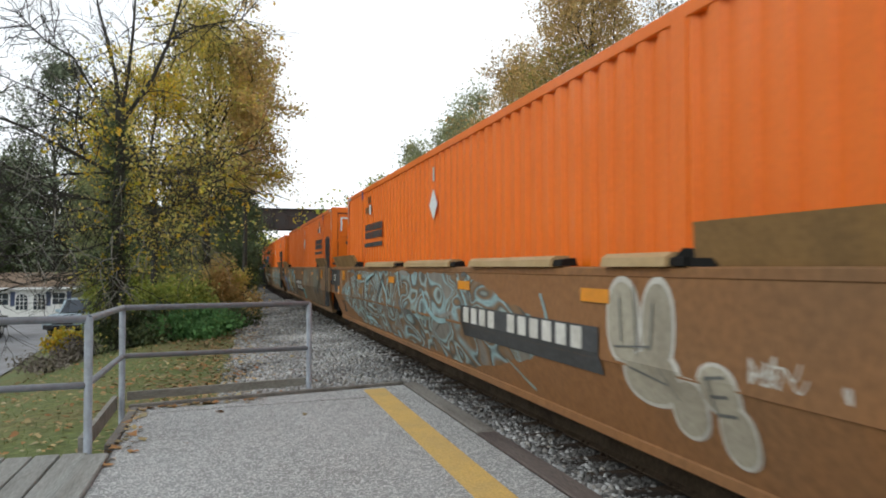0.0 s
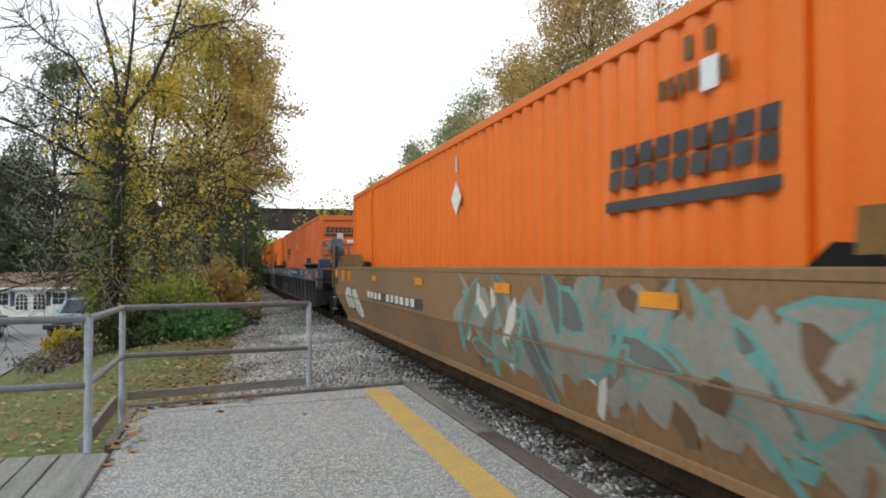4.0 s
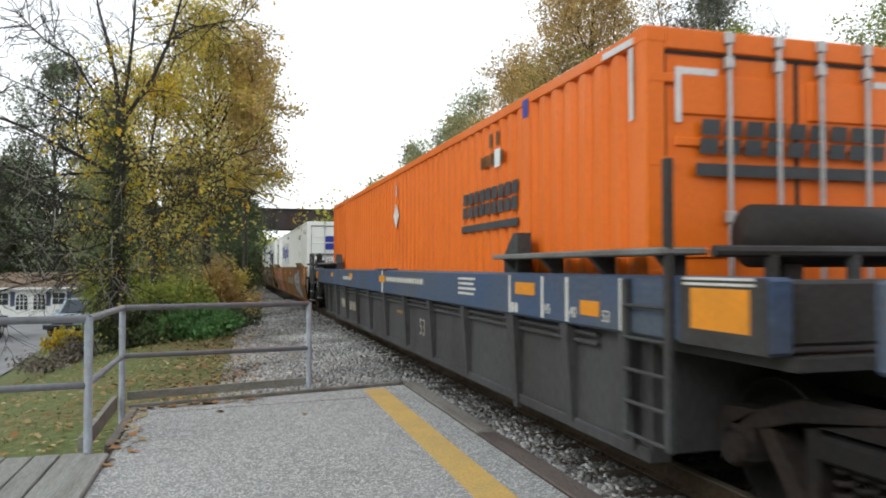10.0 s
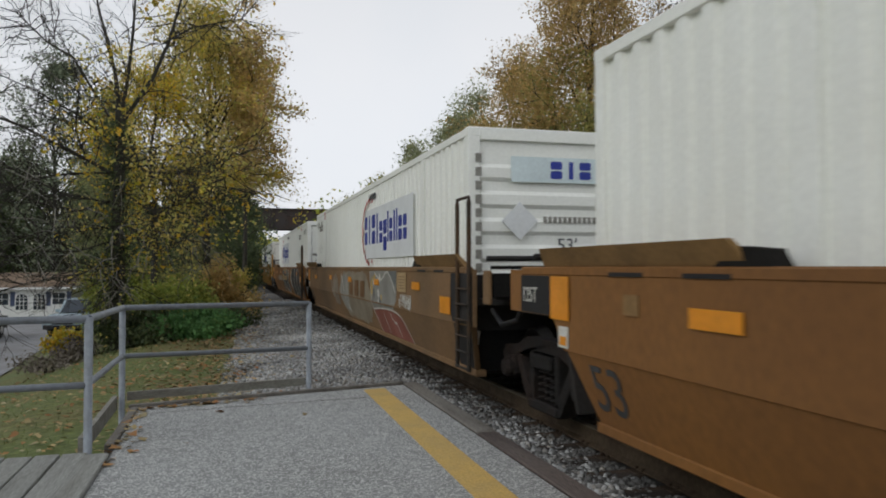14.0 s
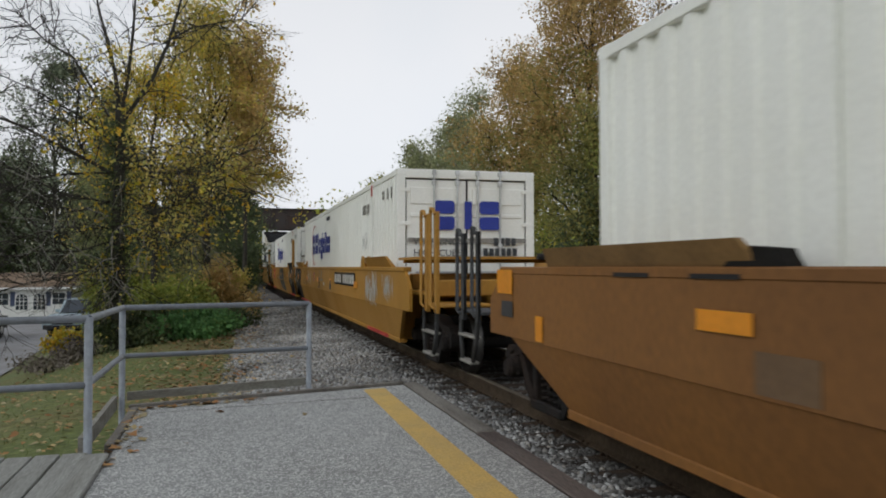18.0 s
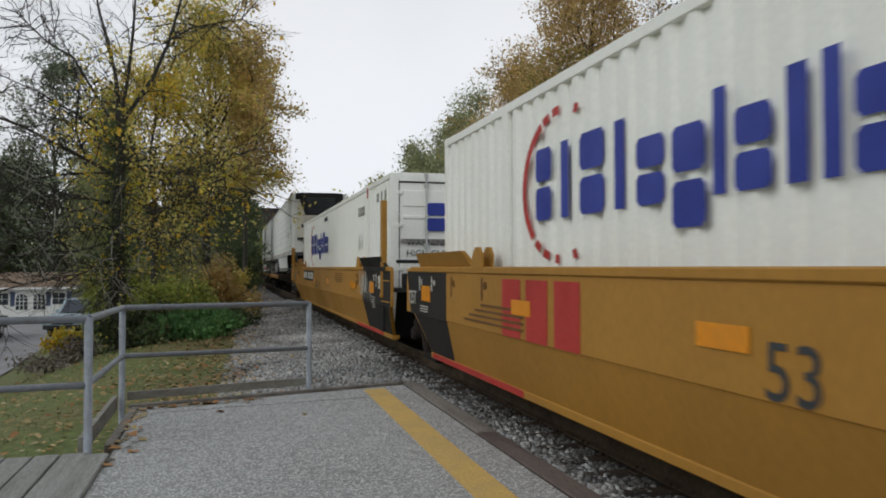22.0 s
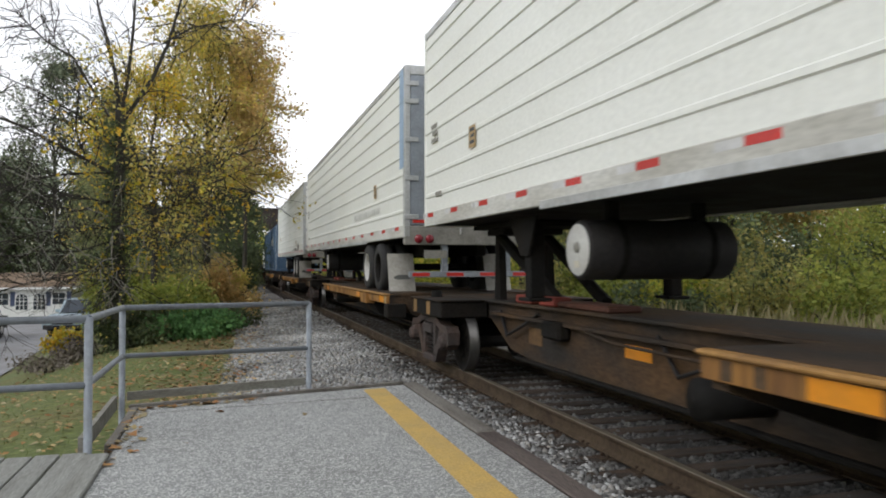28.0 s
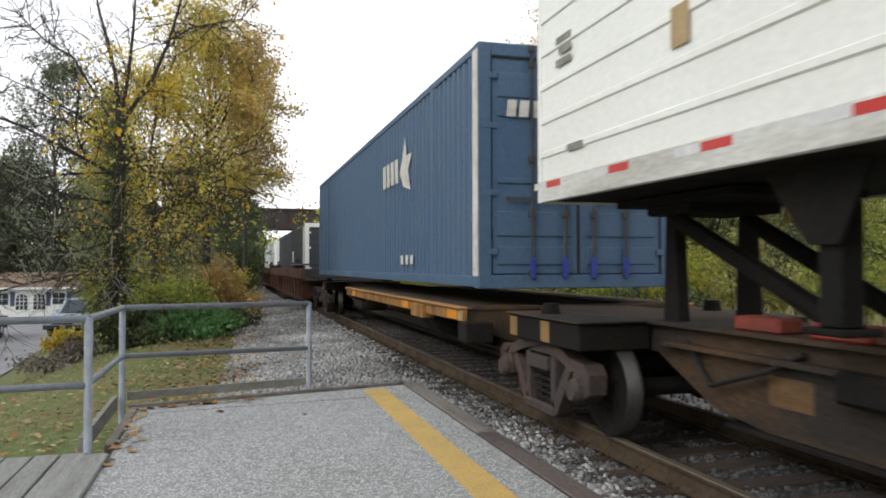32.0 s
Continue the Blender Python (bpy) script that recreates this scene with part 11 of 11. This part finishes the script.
    for q in range(3):
        part("notice", Geo().box(x - 0.004, x + 0.004, yn + 0.04, yn + 0.21 - 0.04 * (q % 2), zn + 0.05 + 0.075 * q, zn + 0.09 + 0.075 * q), INK, t)
    for q in range(3):
        part("lettering", Geo().box(x - 0.003, x + 0.003, h - 0.78, h - 0.48 - 0.06 * (q % 2), B + 1.38 - 0.1 * q, B + 1.44 - 0.1 * q), FLAP, t)
    part("lettering", Geo().box(x - 0.003, x + 0.003, h - 1.0, h - 0.7, B + 0.4, B + 0.46), FLAP, t)
    if skirt:
        for q, kx in ((q_, sx_) for sx_ in (nx, -nx) for q_ in range(3)):
            y0 = -h + 5.7 + 2.05 * q
            y1 = y0 + 2.03 if q < 2 else y0 + 2.7
            g = Geo().add([(kx * 1.26, y0, 2.08), (kx * 1.26, y1, 2.08), (kx * 1.20, y1 - (0.3 if q == 2 else 0.0), 1.45), (kx * 1.20, y0, 1.45), (kx * 1.23, y0, 2.08), (kx * 1.23, y1, 2.08), (kx * 1.17, y1 - (0.3 if q == 2 else 0), 1.45), (kx * 1.17, y0, 1.45)],
                          [(0, 1, 2, 3), (7, 6, 5, 4), (0, 4, 5, 1), (1, 5, 6, 2), (2, 6, 7, 3), (3, 7, 4, 0)])
            part("skirt_panel", g, skin, t, "white side skirt panel")
            part("skirt_edge", Geo().box(kx * 1.205, kx * 1.175, y0, y1 - 0.25, 1.28, 1.46), FLAP, t, "grey rubber skirt edge")
    if reefer:
        # refrigeration unit on the nose
        r = part("cooling_unit", Geo().prism([(-1.02, h), (1.02, h), (1.02, h + 0.3), (0.8, h + 0.46), (-0.8, h + 0.46), (-1.02, h + 0.3)], 2, B + 0.78, T - 0.35), CREAM, t, "cream refrigeration unit cowl")
        part("cowl_top", Geo().prism([(-1.12, h), (1.12, h), (1.02, h + 0.34), (0.8, h + 0.50), (-0.8, h + 0.50), (-1.02, h + 0.34)], 2, T - 0.30, T - 0.02), BLACK, r, "black louvred top cowl")
        part("grille", Geo().prism([(-1.0, T - 0.30), (1.0, T - 0.30), (0.72, T - 1.08), (-0.72, T - 1.08)], 1, h + 0.44, h + 0.50), BLACK, r, "black louvred grille")
        for q in range(9):
            part("louvre", Geo().box(-0.68 + 0.012 * q, 0.68 - 0.012 * q, h + 0.49, h + 0.53, T - 0.30 - 0.085 * q, T - 0.255 - 0.085 * q, 0.008), CHARCOAL, r)
        part("cowl_panel", Geo().prism([(-0.62, B + 0.85), (0.62, B + 0.85), (0.62, T - 1.16), (-0.62, T - 1.16)], 1, h + 0.46, h + 0.475), CREAM, r, "cream access panel")
        bars(r, 7, h + 0.478, T - 1.5, 0.13, PAINT_SLATE, -0.42, 0.6, 0.25, 0, face=1)
        for q in range(2):
            part("lettering", Geo().box(-0.45 + 0.05 * q, 0.45 - 0.05 * q, h + 0.474, h + 0.479, T - 1.66 - 0.1 * q, T - 1.62 - 0.1 * q), FLAP, r)
        for xx, zz in ((0.82, B + 1.25), (-0.25, B + 0.98)):
            part("display", Geo().box(xx - 0.08, xx + 0.08, h + 0.3, h + 0.485, zz, zz + 0.14, 0.01), BLACK, r)
        part("lower_shroud", Geo().prism([(-1.05, h), (1.05, h), (0.85, h + 0.42), (-0.85, h + 0.42)], 2, B + 0.70, B + 0.78), BLACK, r, "dark lower shroud")
        part("nose_stain", Geo().prism([(-1.1, B + 0.05), (0.9, B + 0.05), (0.6, B + 0.55), (-0.2, B + 0.68), (-0.9, B + 0.45)], 1, h + 0.001, h + 0.004), CREAM, r, "grimy brown-stained nose skin")
        part("rust_stain", Geo().prism([(0.42, B + 0.12), (0.55, B + 0.08), (0.66, B + 0.2), (0.72, B + 0.45), (0.78, B + 0.62), (0.6, B + 0.66), (0.5, B + 0.6), (0.46, B + 0.35)], 1, h + 0.004, h + 0.007), RUSTY, r, "rust stain under the unit")
        part("nose_rail", Geo().box(-1.28, 1.28, h - 0.02, h + 0.02, B - 0.06, B + 0.10, 0.01), GREY, r, "grimy nose rail")
        part("engine_bay", Geo().box(-0.25, 0.3, h, h + 0.12, B + 0.25, B + 0.62, 0.02), GRIME, r)
        part("connector", Geo().lathe([(0.0, 0.0), (0.02, 0.06), (0.1, 0.06), (0.12, 0.0)], (-0.95, h, B + 0.45), 1, 12), BLACK, r)
    if scar:
        rips = (((-3.88, 2.34), (-3.94, 2.37), (-4.40, 2.385), (-4.75, 2.36), (-4.80, 2.29), (-4.45, 2.285), (-3.92, 2.29)), ((-4.74, 2.285), (-4.89, 2.32), (-5.17, 2.30), (-5.35, 2.33), (-5.58, 2.36), (-6.2, 2.30), (-6.2, 2.27), (-5.1, 2.27)), ((-5.55, 2.44), (-5.60, 2.53), (-5.85, 2.55), (-6.15, 2.48), (-6.1, 2.30), (-5.62, 2.31)), ((-2.46, 2.31), (-3.24, 2.32), (-3.69, 2.33), (-3.75, 2.30), (-3.24, 2.285)))
        for q, (pts, m) in enumerate(zip(rips, (FLAP, FLAPWHITE, FLAP, BASERAIL))):
            part("tear", Geo().prism(list(pts), 0, x - 0.004, x + 0.003 + 0.003 * q), m, t, "torn, crumpled skin")
            for (ya, za), (yb, zb) in zip(pts[:3], pts[1:4]):
                part("torn_edge", Geo().prism([(ya, za - 0.012), (ya, za + 0.010), (yb, zb + 0.010), (yb, zb - 0.012)], 0, x - 0.004, x + 0.014 + 0.002 * q), GREY if q < 3 else FLAP, t, "dark bent edge of the torn skin")
        for y0, z0 in ((-4.40, 2.37), (-5.2, 2.33), (-5.75, 2.55)):
            part("dent", Geo().prism([(y0 - 0.02, z0), (y0 + 0.02, z0), (y0 + 0.01, z0 + 0.13)], 0, x - 0.004, x + 0.004), FLAP, t, "grey dent mark")
    return t, h


SPINE_L = "dark grimy spine car with rusty yellow outrigger rails"
spine_car(256.75, 273.95, False, SPINE_L, lead_end=True)
spine_car(273.95, 291.85, True, SPINE_L, lead_truck=False)
spine_car(291.85, 309.7, True, SPINE_L, lead_truck=False)
spine_car(309.7, 327.5, True, SPINE_L, lead_truck=False)
spine_car(327.5, 345.3, True, SPINE_L, lead_truck=False, tail_end=True, hitch=False)
semi_trailer(256.3, 272.75, True, "white refrigerated trailer with a cream cooling unit and side skirts", skirt=True, reefer=True, tank=False)
semi_trailer(274.95, 291.32, False, "white ribbed refrigerated trailer on a spine car")
semi_trailer(292.62, 309.12, False, "white ribbed refrigerated trailer with steel rear doors", axle=2.46, dark_doors=True)
semi_trailer(310.7, 327.05, False, "white refrigerated trailer with torn lower skin", scar=True, axle=3.28)
umax, h = freight_container(328.78, 345.13, 1.27, NAVY, "weathered dark-blue ribbed freight container", "blue container", True, trim=NAVY, height=2.93, rod=GREY, pitch=0.23, deep=0.055)
X = -1.299
for sx in (-1,):
    slab(umax, "post_stripe", -h, -h + 0.2, 0.15, 2.85, WHITEINK, X - 0.004, "pale worn corner stripe")
    bars(umax, 4, -2.5, 1.72, 0.42, WHITEINK, X, 0.6, 0.25, -0.1, label="white name bar")
    part("name_mark", Geo().prism([(-3.95, 1.85), (-4.25, 1.60), (-4.75, 1.50), (-4.55, 1.85), (-4.85, 2.10), (-4.45, 2.10), (-4.35, 2.42), (-4.15, 2.10)], 0, X - 0.004, X - 0.001), WHITEINK, umax, "white angular mark")
    for q in range(3):
        slab(umax, "mark", -4.2 - 0.35 * q, -4.02 - 0.35 * q, 0.30, 0.45, WHITEINK, X - 0.002)
bars(umax, 4, -h - 0.012, 2.05, 0.2, WHITEINK, -0.95, 0.6, 0.2, 0.1, face=1)
for xx in (-0.62, -0.2, 0.18, 0.62):
    part("grip", Geo().box(xx - 0.03, xx + 0.03, -h - 0.05, -h - 0.015, 0.12, 0.36, 0.01), NAVYINK, umax, "bright blue rod grip")

# dark cars that follow
for i, (n_, f_) in enumerate(((350.0, 366.3), (370.0, 386.3), (390.0, 406.3), (410.0, 426.3))):
    car, h = ribbed_well(n_, f_, DARKRED, DARKRED, "dark red-brown ribbed well car", "well cars", i == 0, i == 3, lead_truck=(i == 0))
    if i == 0:
        c, h = freight_container(n_, f_, 0.34, CHARCOAL, "charcoal ribbed container with white end posts", "following containers", trim=WHITE)
        slab(c, "post_stripe", -h, -h + 0.9, 0.2, 2.8, WHITEINK, -1.30, "white end stripe")
        bars(c, 2, -2.0, 1.4, 0.5, WHITEINK, -1.30, 0.7, 0.2)
    else:
        c, h = freight_container(n_, f_, 0.34, (WHITE, CHARCOAL, WHITE)[i - 1], "ribbed freight container on a dark well car", "following containers")


# ---- what moves ----
def motions():
    times = [float(t) for t in range(33)]
    for ob, u, *extra in MOVERS:
        turn, tilt = extra if extra else (0.0, 0.0)
        z = ob.location.z
        own = pose(0, 0, z) @ pose(0, 0, 0, 0, 0, turn) @ (Matrix.Translation((0, 0, 3.5)) @ pose(0, 0, 0, tilt) @ Matrix.Translation((0, 0, -3.5)) if tilt else Matrix())
        if u < BEND - 10:
            rows = [(0.0, track_pose(u) @ own), (32.0, track_pose(u - SPEED * 32.0) @ own)]
        else:
            rows = [(t, track_pose(u - SPEED * t) @ own) for t in times]
        walk(ob, rows)
    step = 1.0 / FPS
    for w, dy in WHEELS:
        walk(w, [(k * step, pose(0, dy, WHEEL_R, math.degrees(SPEED * k * step / WHEEL_R), 0, 0)) for k in range(0, 32 * FPS + 1)])


motions()
